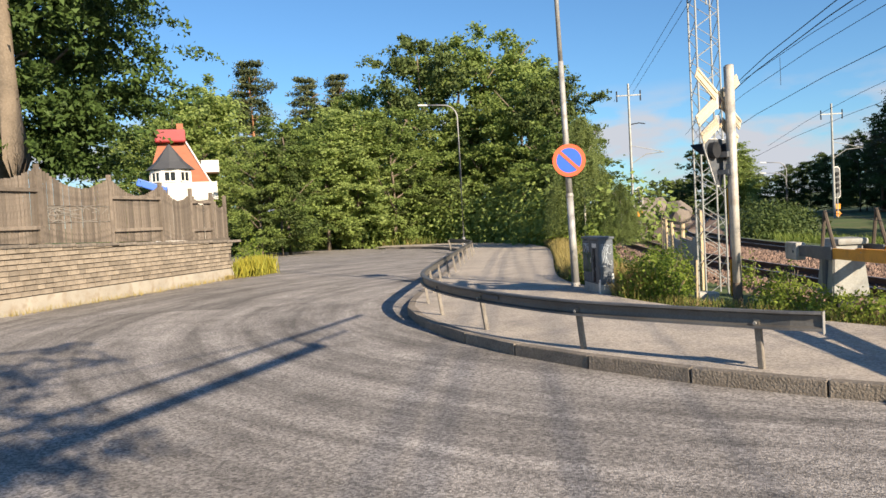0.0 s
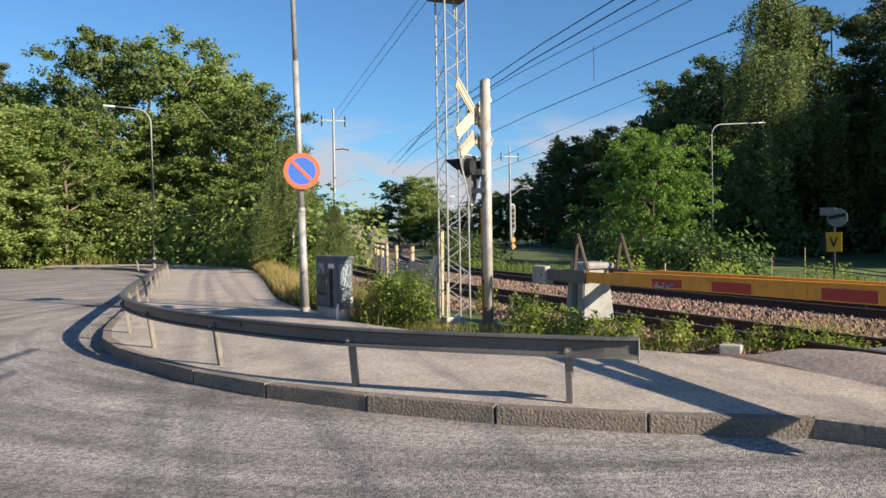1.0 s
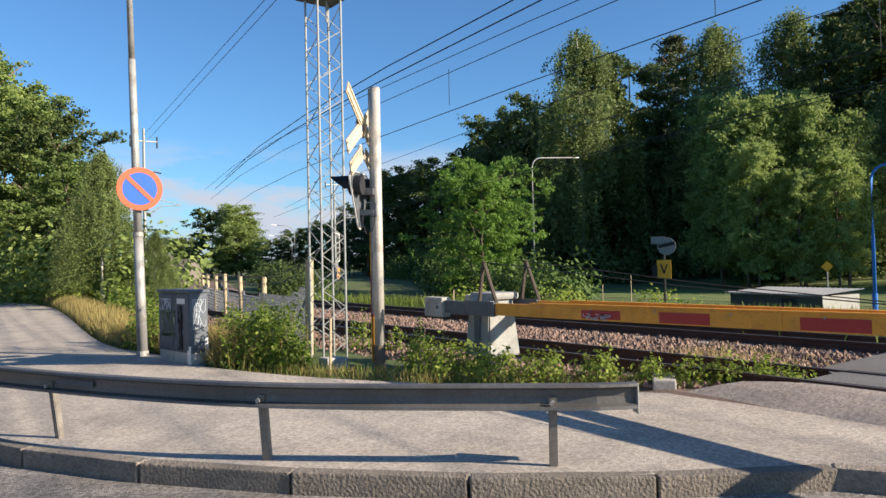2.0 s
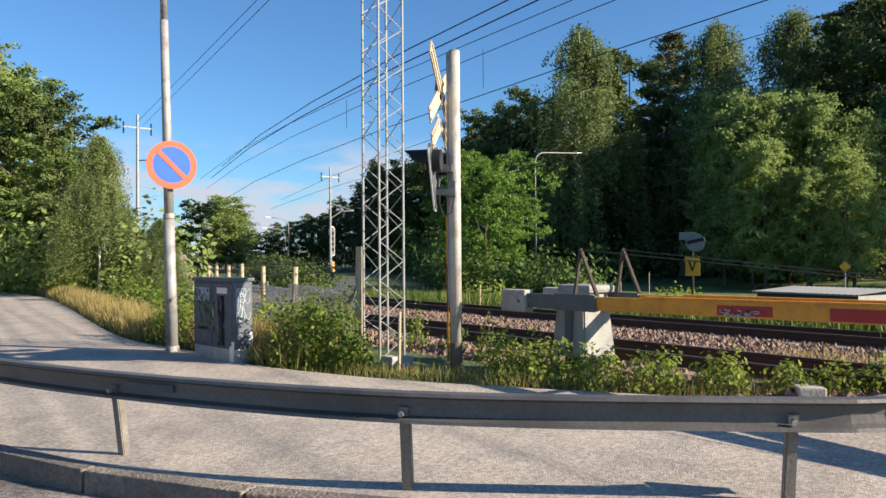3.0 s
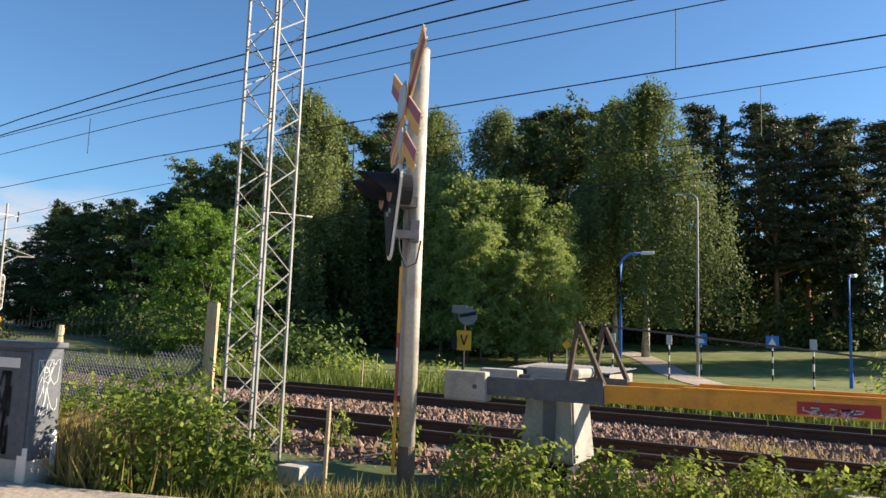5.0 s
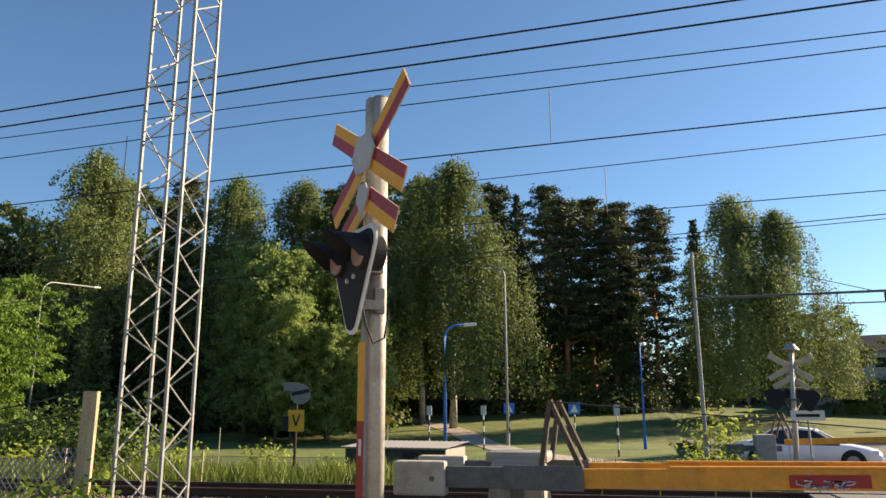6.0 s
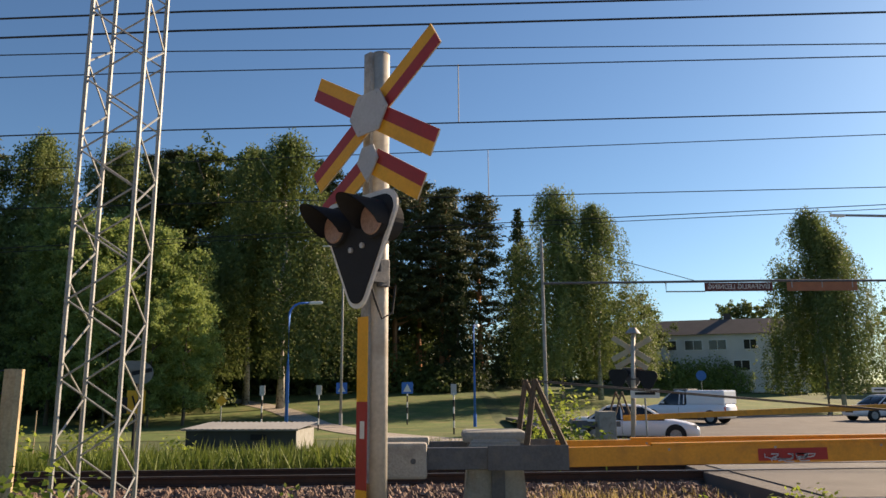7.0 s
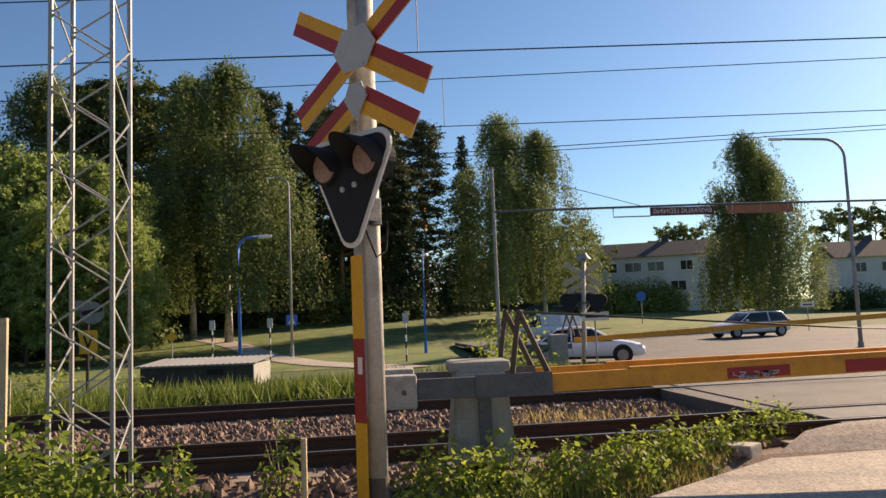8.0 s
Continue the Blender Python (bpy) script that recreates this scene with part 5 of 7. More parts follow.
# ---- undergrowth ----
def thicket(name, label, category, spots, material, size, per, seed, squash=0.8, parent=None):
    """Bushes made of many leaves; spots are (x, y, radius, height)."""
    rng = np.random.default_rng(seed)
    pts, nrm = [], []
    for x, y, r, h in spots:
        z = float(land(x, y))
        m = int(per * r * r)
        d = rng.normal(size=(m, 3))
        d[:, 2] = np.abs(d[:, 2])
        d /= np.linalg.norm(d, axis=1, keepdims=True)
        f = rng.uniform(0.3, 1.0, (m, 1)) ** 0.5 * (1 + 0.25 * np.sin(5 * d[:, :1] + x) * np.cos(4 * d[:, 1:2] + y))
        pts.append(np.array([x, y, z]) + d * f * np.array([r, r, h]))
        nrm.append(d + np.array([0, 0, 0.4]))
    me = leaf_mesh(name, np.concatenate(pts), size, material, rng, np.concatenate(nrm))
    return me


def shrub(spots, label, material=None, size=0.09, per=900, seed=1):
    me = thicket("leaves", label, "shrub", spots, material or LEAF_BUSH, size, per, seed)
    t = thing("shrub", label, "shrub")
    o = new("leaves", me)
    o.parent = t
    bm = B()
    g = random.Random(seed)
    for x, y, r, h in spots:
        z = float(land(x, y))
        for _ in range(5):
            a = g.uniform(0, 6.28)
            rod(bm, (x, y, z - 0.05), (x + r * 0.6 * math.cos(a), y + r * 0.6 * math.sin(a), z + h * 0.75), 0.012, 0.005, 5)
    tagged(part("stem", bm, BARK, t), kind="stuff")
    return t


shrub([(4.25, 12.35, 0.6, 1.0), (4.55, 11.9, 0.5, 0.9), (4.85, 12.65, 0.6, 1.15), (4.7, 11.5, 0.35, 0.55)], "dense green shrub beside the utility cabinet", size=0.07, per=4600, seed=1)
shrub([(6.0, 9.75, 0.42, 0.62), (6.15, 9.2, 0.45, 0.6), (6.4, 8.5, 0.4, 0.5)], "low green shrub at the foot of the barrier", size=0.065, per=4600, seed=2)
shrub([(6.75, 7.9, 0.4, 0.5), (7.2, 7.3, 0.38, 0.5), (7.55, 6.75, 0.32, 0.42), (7.85, 6.35, 0.34, 0.45), (8.05, 5.95, 0.34, 0.48), (8.25, 5.6, 0.34, 0.46), (8.35, 5.3, 0.26, 0.4)], "yellow-green weeds beside the crossing", size=0.065, per=4600, seed=3)
shrub([(3.62, 15.7, 0.45, 0.85), (3.7, 16.4, 0.55, 1.0), (3.85, 17.2, 0.6, 1.05)], "leafy shrub beside the tall pole", size=0.07, per=4600, seed=4)
shrub([(5.3, 13.9, 0.5, 0.9), (5.4, 15.0, 0.6, 0.85), (5.3, 16.2, 0.6, 0.8)], "green shrub along the railway fence", size=0.075, per=3000, seed=5)
shrub([(6.9, 11.2, 0.25, 0.7), (7.0, 12.2, 0.22, 0.6), (6.7, 13.0, 0.3, 0.75)], "young saplings beside the near track", size=0.07, per=3600, seed=7)
shrub([(4.5, 20.5, 0.7, 0.7), (4.9, 23, 0.8, 0.8), (5.2, 26, 0.9, 1.0), (5.5, 29, 1.0, 1.2)], "rampant bushes along the footway", size=0.14, per=700, seed=6)


# ---- stone wall with plank fence ----
WALL_A, WALL_B = Vector((-12.29, 15.43, 0)), Vector((-9.93, 27.11, 0))
WALL_D = (WALL_B - WALL_A).normalized()
WALL_N = Vector((WALL_D.y, -WALL_D.x, 0))            # towards the street
WALL_ANG = math.degrees(math.atan2(WALL_D.y, WALL_D.x))


def garden_wall():
    w = thing("garden_wall", "coursed grey-brown stone wall on a pale concrete plinth", "wall", kind="structure")
    L = (WALL_B - WALL_A).length
    frame_m = Matrix.Translation(WALL_A) @ Matrix.Rotation(radians(WALL_ANG), 4, "Z")
    def zt(s):
        return 1.92 - 0.028 * s
    core = B()
    for s0, s1 in ((-14.0, L - 0.02),):
        pts = [(s0, 0.36), (s1, 0.36), (s1, 0.06), (s0, 0.06)]
        prism(core, pts, -0.2, zt((s0 + s1) / 2 + 4) - 0.14)
    o = part("core", core, MORTAR, w)
    o.matrix_local = frame_m
    pl = B()
    prism(pl, [(-14, 0.3), (L + 0.02, 0.3), (L + 0.02, 0.0), (-14, 0.0)], -0.2, 0.40)
    for v in pl.verts:
        if v.co.z > 0:
            v.co.z += 0.03 * noise.noise(v.co * 0.7)
    o = part("plinth", pl, PLINTH, w, "pale flaking concrete plinth")
    o.matrix_local = frame_m
    rng = random.Random(6)
    made = []
    for _ in range(10):
        sx, sy, sz = rng.uniform(0.24, 0.5), 0.12, rng.uniform(0.115, 0.14)
        bm = box(B(), (0, 0, 0), (sx, sy, sz), bevel=0.012)
        for v in bm.verts:
            v.co += Vector((noise.noise(v.co * 14 + Vector((sx * 40, 0, 0))) * 0.008, noise.noise(v.co * 11 + Vector((0, sx * 30, 0))) * 0.016, 0))
        me = bpy.data.meshes.new("stone")
        bm.to_mesh(me)
        bm.free()
        me.materials.append(BRICK)
        made.append((sx, sz, me))
    z = 0.43
    while z < 1.78:
        s = -0.6 + rng.uniform(0, 0.4)
        while s < L - 0.05:
            sx, sz, me = made[rng.randrange(10)]
            if s + sx > L + 0.1:
                break
            if z + 0.14 < zt(s):
                o = new("stone", me)
                o.parent = w
                o.matrix_local = frame_m @ pose(s + sx / 2, 0.055 + rng.uniform(-0.012, 0.008), z + 0.065, 0, 0, rng.uniform(-0.6, 0.6))
            s += sx + 0.026
        z += 0.153
    s = -0.6
    while s < L:
        sx = rng.uniform(0.7, 1.1)
        bm = box(B(), (0, 0, 0), (sx - 0.015, 0.44, 0.1), bevel=0.012)
        o = part("coping_stone", bm, GRANITE, w)
        o.matrix_local = frame_m @ pose(s + sx / 2, 0.17, zt(s) - 0.06)
        s += sx
    # short return at the end of the wall
    ret = B()
    box(ret, (L - 0.2, 2.2, 0.8), (0.36, 3.8, 1.6))
    o = part("return_wall", ret, BRICK, w)
    o.matrix_local = frame_m
    return zt


def plank_fence(zt):
    L = (WALL_B - WALL_A).length
    m = Matrix.Translation(WALL_A) @ Matrix.Rotation(radians(WALL_ANG), 4, "Z")
    f = thing("plank_fence", "weathered grey plank fence with scalloped top on the stone wall", "fence", m)
    posts = [-1.2, 1.85, 4.85, 7.5, 9.35, 10.75, 11.75]
    def top(s):
        return 4.2 - 0.062 * (s - 1.8) - 0.004 * max(0, s - 6) ** 2
    rng = random.Random(9)
    for i, s in enumerate(posts):
        part("fence_post", box(B(), (s, 0.13, (zt(s) + top(s)) / 2), (0.12, 0.12, top(s) - zt(s) + 0.06), bevel=0.01), WOOD, f)
    for i, (a, b) in enumerate(zip(posts, posts[1:])):
        railed = i % 2 == 0
        s = a + 0.06
        while s < b - 0.08:
            u = (s - a) / (b - a)
            h = top(s) - 0.06 - 0.48 * math.sin(math.pi * u) ** 1.0 + rng.uniform(-0.015, 0.015)
            z0 = zt(s) + 0.03
            bm = box(B(), (0, 0, 0), (0.106, 0.024, h - z0), bevel=0.004)
            o = part("plank", bm, WOOD, f)
            o.matrix_local = pose(s + 0.06, 0.17 + rng.uniform(-0.008, 0.008) if railed else 0.10 + rng.uniform(-0.008, 0.008), (h + z0) / 2, 0, rng.uniform(-0.4, 0.4), rng.uniform(-2, 2))
            s += 0.124
        if railed:
            for k in (0.45, 1.55):
                z = zt((a + b) / 2) + k
                part("rail", box(B(), ((a + b) / 2, 0.10, z), (b - a - 0.12, 0.09, 0.11), bevel=0.008), WOOD, f)


plank_fence(garden_wall())


def fence_graffiti():
    t = thing("fence_scribble", "faded pale scribble on the weathered plank fence", "graffiti", Matrix.Translation(WALL_A) @ Matrix.Rotation(radians(WALL_ANG), 4, "Z"))
    g = B()
    scrawl(g, random.Random(14), 2.1, 4.7, 2.5, 3.0, 0.068, 26, 0.022)
    part("scribble", g, FADED, t)


fence_graffiti()


# ---- lamps and poles ----
def street_lamp(name, label, base, h, arm, material, r=0.07, head=(0.62, 0.24, 0.10), group="street lamps", hook=False):
    """A pole with a curved arm; arm is the (x, y) reach of the head."""
    z = float(land(*base)) - 0.1
    t = thing(name, label, "street lamp", pose(base[0], base[1], z), group)
    d = Vector((arm[0], arm[1], 0))
    pts = [(0, 0, 0), (0, 0, h * 0.5)]
    c = min(0.9, d.length * 0.6)
    u = d.normalized()
    for k in range(7):
        a = k / 6 * math.pi / 2
        pts.append(((u * c * (1 - math.cos(a)))[0], (u * c * (1 - math.cos(a)))[1], h - c + c * math.sin(a)))
    pts.append((d.x, d.y, h + 0.04 * d.length))
    rr = [r * 1.15, r * 0.95] + [r * 0.7] * 7 + [r * 0.6]
    part("pole", tube(B(), pts, rr, 10), material, t, smooth=True)
    part("base", rod(B(), (0, 0, 0), (0, 0, 1.0), r * 1.5, n=12), material, t)
    bm = box(B(), (0, 0, 0), head, bevel=min(head) * 0.4)
    o = part("lamp_head", bm, LAMPGLASS, t, "pale lamp head")
    hd = Vector((d.x, d.y, h + 0.04 * d.length)) + u * head[0] * 0.35
    o.matrix_local = pose(hd.x, hd.y, hd.z, 0, -4, math.degrees(math.atan2(u.y, u.x)))
    return t


street_lamp("street_lamp", "slender pale street lamp at the far bend", (-0.77, 44.52), 9.6, (-2.0, 0.1), GALV)
street_lamp("street_lamp", "pale street lamp with a long arm behind the tracks", (42.56, 48.58), 11.6, (4.3, -0.7), GALV)
street_lamp("street_lamp", "bright blue street lamp with a hooked arm", (36.1, 17.45), 7.0, (0.5, -0.95), BLUE, 0.08, (0.7, 0.32, 0.16))
street_lamp("street_lamp", "slim blue street lamp on the lawn", (52.0, 7.75), 7.1, (0.35, -0.15), BLUE, 0.08, (0.4, 0.4, 0.22))
street_lamp("street_lamp", "tall pale street lamp by the road junction", (31.1, -10.55), 10.15, (0.4, 2.7), GALV, 0.085)
street_lamp("street_lamp", "pale street lamp far along the tracks", (34.06, 81.36), 5.2, (-2.2, 0.2), GALV, 0.06)
street_lamp("street_lamp", "pale street lamp far along the tracks", (31.29, 74.05), 6.0, (-2.0, 0.2), GALV, 0.06)
street_lamp("street_lamp", "tall white lamp post beside the weeping birch", (54.75, 17.45), 13.5, (0.5, 1.2), GALV, 0.09)


def insulator_mast(base, h, label):
    t = thing("railway_mast", label, "mast", pose(base[0], base[1], -0.3), "railway masts")
    part("pole", rod(B(), (0, 0, 0), (0, 0, h), 0.14, 0.09, 10), MASTSTEEL, t)
    part("crossarm", box(B(), (0, 0, h - 1.0), (2.1, 0.1, 0.1)), MASTSTEEL, t)
    for x in (-1.0, 1.0):
        part("insulator", rod(B(), (x, 0, h - 1.5), (x, 0, h - 0.6), 0.06, n=8), BLACK, t)
    part("bracket", tube(B(), [(0, 0, 6.2), (1.3, 0, 7.0), (2.8, 0, 7.1)], 0.04, 6), MASTSTEEL, t)
    part("bracket", tube(B(), [(0, 0, 7.8), (2.8, 0, 7.1)], 0.03, 6), MASTSTEEL, t)
    part("lamp_arm", tube(B(), [(0, 0, h - 3.5), (0.8, 0, h - 3.4), (1.3, 0, h - 3.5)], 0.05, 6), BLACK, t)
    return t


insulator_mast((13.36, 61.29), 13.1, "thin steel railway mast with insulators beside the wood")
insulator_mast((34.45, 70.79), 11.5, "steel railway mast with insulators across the tracks")


def light_signal(base, z, label, lights, board):
    t = thing("light_signal", label, "railway signal", pose(base[0], base[1], -0.4), "railway light signals")
    part("pole", rod(B(), (0, 0, 0), (0, 0, z + 0.4), 0.07, n=8), MASTSTEEL, t)
    hh = lights * 0.34
    out = []
    for k in range(16):
        a = 2 * math.pi * k / 16
        out.append((0.34 * math.cos(a), (hh - 0.1 if math.sin(a) >= 0 else -hh + 0.1) + 0.34 * math.sin(a) + z + 0.6))
    part("signal_edge", flat(B(), out, 0.02, 0.0), WHITE, t, "white-edged signal board")
    part("signal_board", flat(B(), [(x * 0.86, (w - z - 0.6) * 0.94 + z + 0.6) for x, w in out], -0.002, -0.02), DARKGREY, t)
    for k in range(lights):
        zz = z + 0.6 + (k - (lights - 1) / 2) * 0.56
        part("hood", rod(B(), (0, -0.22, zz), (0, -0.02, zz), 0.17, 0.2, 12), BLACK, t)
    for k in range(board):
        bm = box(B(), (0, -0.03, z - hh - 0.45 - 0.72 * k), (0.52, 0.02, 0.52), Matrix.Rotation(radians(45 * k), 3, "Y"))
        part("board", bm, ORANGE, t, "orange-yellow board")
    return t


light_signal((35.66, 72.79), 3.4, "white-edged railway light signal with yellow boards", 4, 2)
light_signal((15.23, 67.9), 3.0, "white-edged railway light signal beside the wood", 2, 1)


def overhead_wires():
    t = thing("overhead_line", "dark overhead railway wires", "overhead wires")
    # (x at y = 10, height, sideways drift and fall for each metre ahead)
    for x, z, sx, sz, r in ((13.9, 9.53, 0.0172, -0.0081, 0.022), (13.5, 8.9, 0.0081, -0.0152, 0.022), (12.9, 8.08, 0.003, -0.001, 0.012), (12.9, 7.72, 0.0122, -0.0091, 0.012), (12.9, 6.57, 0.0355, -0.0051, 0.014), (17.88, 7.65, 0.0384, -0.0192, 0.012), (17.89, 6.44, 0.0182, -0.0111, 0.012), (21.88, 6.58, 0.0477, -0.0304, 0.014), (21.88, 6.45, 0.0477, -0.0304, 0.012)):
        pts = []
        for y in (-60, -25, -5, 5, 10, 15, 25, 35, 45, 60):
            bend = 0.0022 * max(0, y - 14) ** 2
            pts.append((x + sx * (y - 10) + bend, y, z + sz * (y - 10)))
        part("wire", tube(B(), pts, r, 5), WIRE, t)
    for x, y, z0, z1 in ((13.0, 9.45, 6.62, 7.8), (18.0, 8.6, 6.5, 7.72), (12.9, 27.0, 6.6, 7.7), (13.0, -14, 6.63, 7.9), (13.1, 19, 6.62, 7.75)):
        part("dropper", rod(B(), (x, y, z0), (x, y, z1), 0.01, n=5), WIRE, t)
    for dx, h in ((0, 12.3), (0.35, 12.0)):
        part("wire", tube(B(), [(13.4 + dx, 61.4, h), (9.5 + dx, 20, 11.6), (7.5 + dx, -10, 12.4)], 0.014, 5), WIRE, t)


overhead_wires()


# ---- beyond the tracks ----
def v_sign():
    x, y = 24.02, 19.78
    g = float(land(x, y))
    t = thing("speed_board", "yellow square board with a black V under a grey disc signal", "railway sign", look((x, y, g), (0.0, 6.0, g)) @ pose(0, 0, 0, -90, 0, 0) @ pose(0, 0, 0, 0, 0, 180))
    top = 1.3 - g
    part("pole", rod(B(), (0, 0, 0), (0, 0, top + 1.3), 0.05, n=8), BLACK, t)
    part("board", box(B(), (0, -0.06, top), (0.56, 0.02, 0.74)), YELLOW, t)
    bm = B()
    rod(bm, (-0.12, -0.075, top + 0.2), (0, -0.075, top - 0.18), 0.03, n=5)
    rod(bm, (0.12, -0.075, top + 0.2), (0, -0.075, top - 0.18), 0.03, n=5)
    part("letter_v", bm, BLACK, t)
    part("lamp_box", box(B(), (-0.36, -0.02, top - 0.1), (0.2, 0.24, 0.5), bevel=0.02), BLACK, t)
    disc = rod(B(), (0.12, -0.07, top + 0.92), (0.12, -0.04, top + 0.92), 0.36, n=24)
    part("disc", disc, DISCGREY, t, "grey signal disc")
    part("blade", box(B(), (-0.2, -0.08, top + 1.16), (0.56, 0.02, 0.3), bevel=0.009), DISCGREY, t)
    part("black_bar", box(B(), (0.12, -0.085, top + 0.97), (0.62, 0.02, 0.13), Matrix.Rotation(radians(-12), 3, "Y")), BLACK, t)


v_sign()


def hut():
    c, l, rr = Vector((27.35, 15.23, 0)), Vector((27.8, 19.41, 0)), Vector((29.74, 15.15, 0))
    d = (l - c).normalized()
    g = float(land(28.5, 17)) - 0.1
    t = thing("equipment_hut", "low dark equipment hut with a pale corrugated roof", "hut", pose(c.x, c.y, g, 0, 0, math.degrees(math.atan2(d.y, d.x))))
    W, D, Hh = 4.2, 2.3, 0.3 - g
    part("wall", box(B(), (W / 2, -D / 2, Hh / 2 - 0.05), (W, D, Hh - 0.1), bevel=0.01), HUTWALL, t)
    # thin sheet over the dark wall; the sun on this end is its paler grey
    part("end_panel", box(B(), (-0.012, -D / 2, Hh / 2 - 0.05), (0.02, D - 0.05, Hh - 0.12)), HOUSING, t, "end wall in a lighter grey that stands for sunlight")
    v, f = [], []
    n = 60
    for i in range(n + 1):
        x = -0.15 + (W + 0.3) * i / n
        z = Hh + 0.025 * math.sin(i * math.pi / 1.5)
        v += [(x, 0.15, z - 0.06), (x, -D - 0.15, z + 0.08)]
        if i:
            f.append((2 * i - 2, 2 * i - 1, 2 * i + 1, 2 * i))
    raw("corrugated_roof", v, f, CORRUGATED, t)
    part("fascia", box(B(), (W / 2, 0.12, Hh - 0.09), (W + 0.26, 0.03, 0.06)), CORRUGATED, t)
    part("vent", box(B(), (1.4, 0.012, Hh - 0.35), (0.6, 0.02, 0.2)), BLACK, t)


hut()


def ped_sign(x, y):
    g = float(land(x, y))
    t = thing("crosswalk_sign", "square blue crosswalk sign on a striped post", "road sign", pose(x, y, g, 0, 0, -90))
    for k in range(7):
        part("band", rod(B(), (0, 0, 0.42 * k), (0, 0, 0.42 * k + 0.42), 0.05, n=8), WHITE if k % 2 else BLACK, t)
    part("plate", box(B(), (0, -0.06, 2.7), (0.85, 0.02, 0.85), bevel=0.008), BLUE, t)
    bm = B()
    vs = [bm.verts.new(p) for p in ((-0.3, -0.075, 2.42), (0.3, -0.075, 2.42), (0, -0.075, 3.0))]
    bm.faces.new(vs)
    part("triangle", bm, WHITE, t)


ped_sign(55.8, 12.64)
ped_sign(58.24, 17.89)
for x, y in ((48.12, 21.61), (48.85, 18.07), (43.85, 9.29)):
    g = float(land(x, y))
    t = thing("marker_post", "thin striped marker post with a small plate", "post", pose(x, y, g), "marker posts")
    for k in range(6):
        part("band", rod(B(), (0, 0, 0.4 * k), (0, 0, 0.4 * k + 0.4), 0.05, n=8), WHITE if k % 2 else BLACK, t)
    part("plate", box(B(), (0, 0, 2.6), (0.05, 0.34, 0.62)), PLATEGREY, t)

# far signal, barrier and overhead warning gate
FAR_POST = (24.95, 3.55)
far_signal = crossing_post(pose(FAR_POST[0], FAR_POST[1], -0.36, 0, -3, 62) @ Matrix.Scale(0.88, 4), "leaning grey crossing signal post with pale crossbuck backs across the tracks", False, "crossing signals")
for fx in (-0.62, 0.5):
    part("light_board", flat(B(), [(x + fx, z + 2.95) for x, z in rounded_triangle(1.0, 0.95, 0.2)], 0.30, 0.26), BLACK, far_signal, "dark back of a second light unit")
    part("board_arm", box(B(), (fx / 2, 0.2, 2.6), (abs(fx), 0.05, 0.06)), DARKGREY, far_signal)
part("bell", rod(B(), (0, 0, 4.34), (0, 0, 4.56), 0.3, 0.12, 16), GALV_DULL, far_signal, "domed warning bell")


def far_barrier():
    t = thing("barrier", "closed barrier with yellow boom on the far side of the tracks", "barrier", pose(25.5, 4.3, -0.34, 0, 0, 2), "crossing barriers")
    part("housing", box(B(), (0, 0, 0.65), (0.6, 0.6, 1.1), bevel=0.04), HOUSING, t)
    part("counterweight", box(B(), (0, 0.9, 0.75), (0.3, 0.5, 0.3), bevel=0.02), DARKGREY, t)
    part("arm", box(B(), (0, 0.2, 0.77), (0.08, 1.4, 0.18)), DARKGREY, t)
    part("boom", box(B(), (0, 0, 0), (0.06, 13.0, 0.19), bevel=0.006), BOOMYELLOW, t).matrix_local = pose(0, -7.1, 1.18, -1.95, 0, 0)
    for x in (0.0, 0.8):
        bm = rod(B(), (x, -0.35, 1.1), (x, -0.6, 1.85), 0.035, n=6)
        rod(bm, (x, -0.85, 1.1), (x, -0.6, 1.85), 0.035, n=6)
        part("truss_stay", bm, WOODDARK, t)


far_barrier()


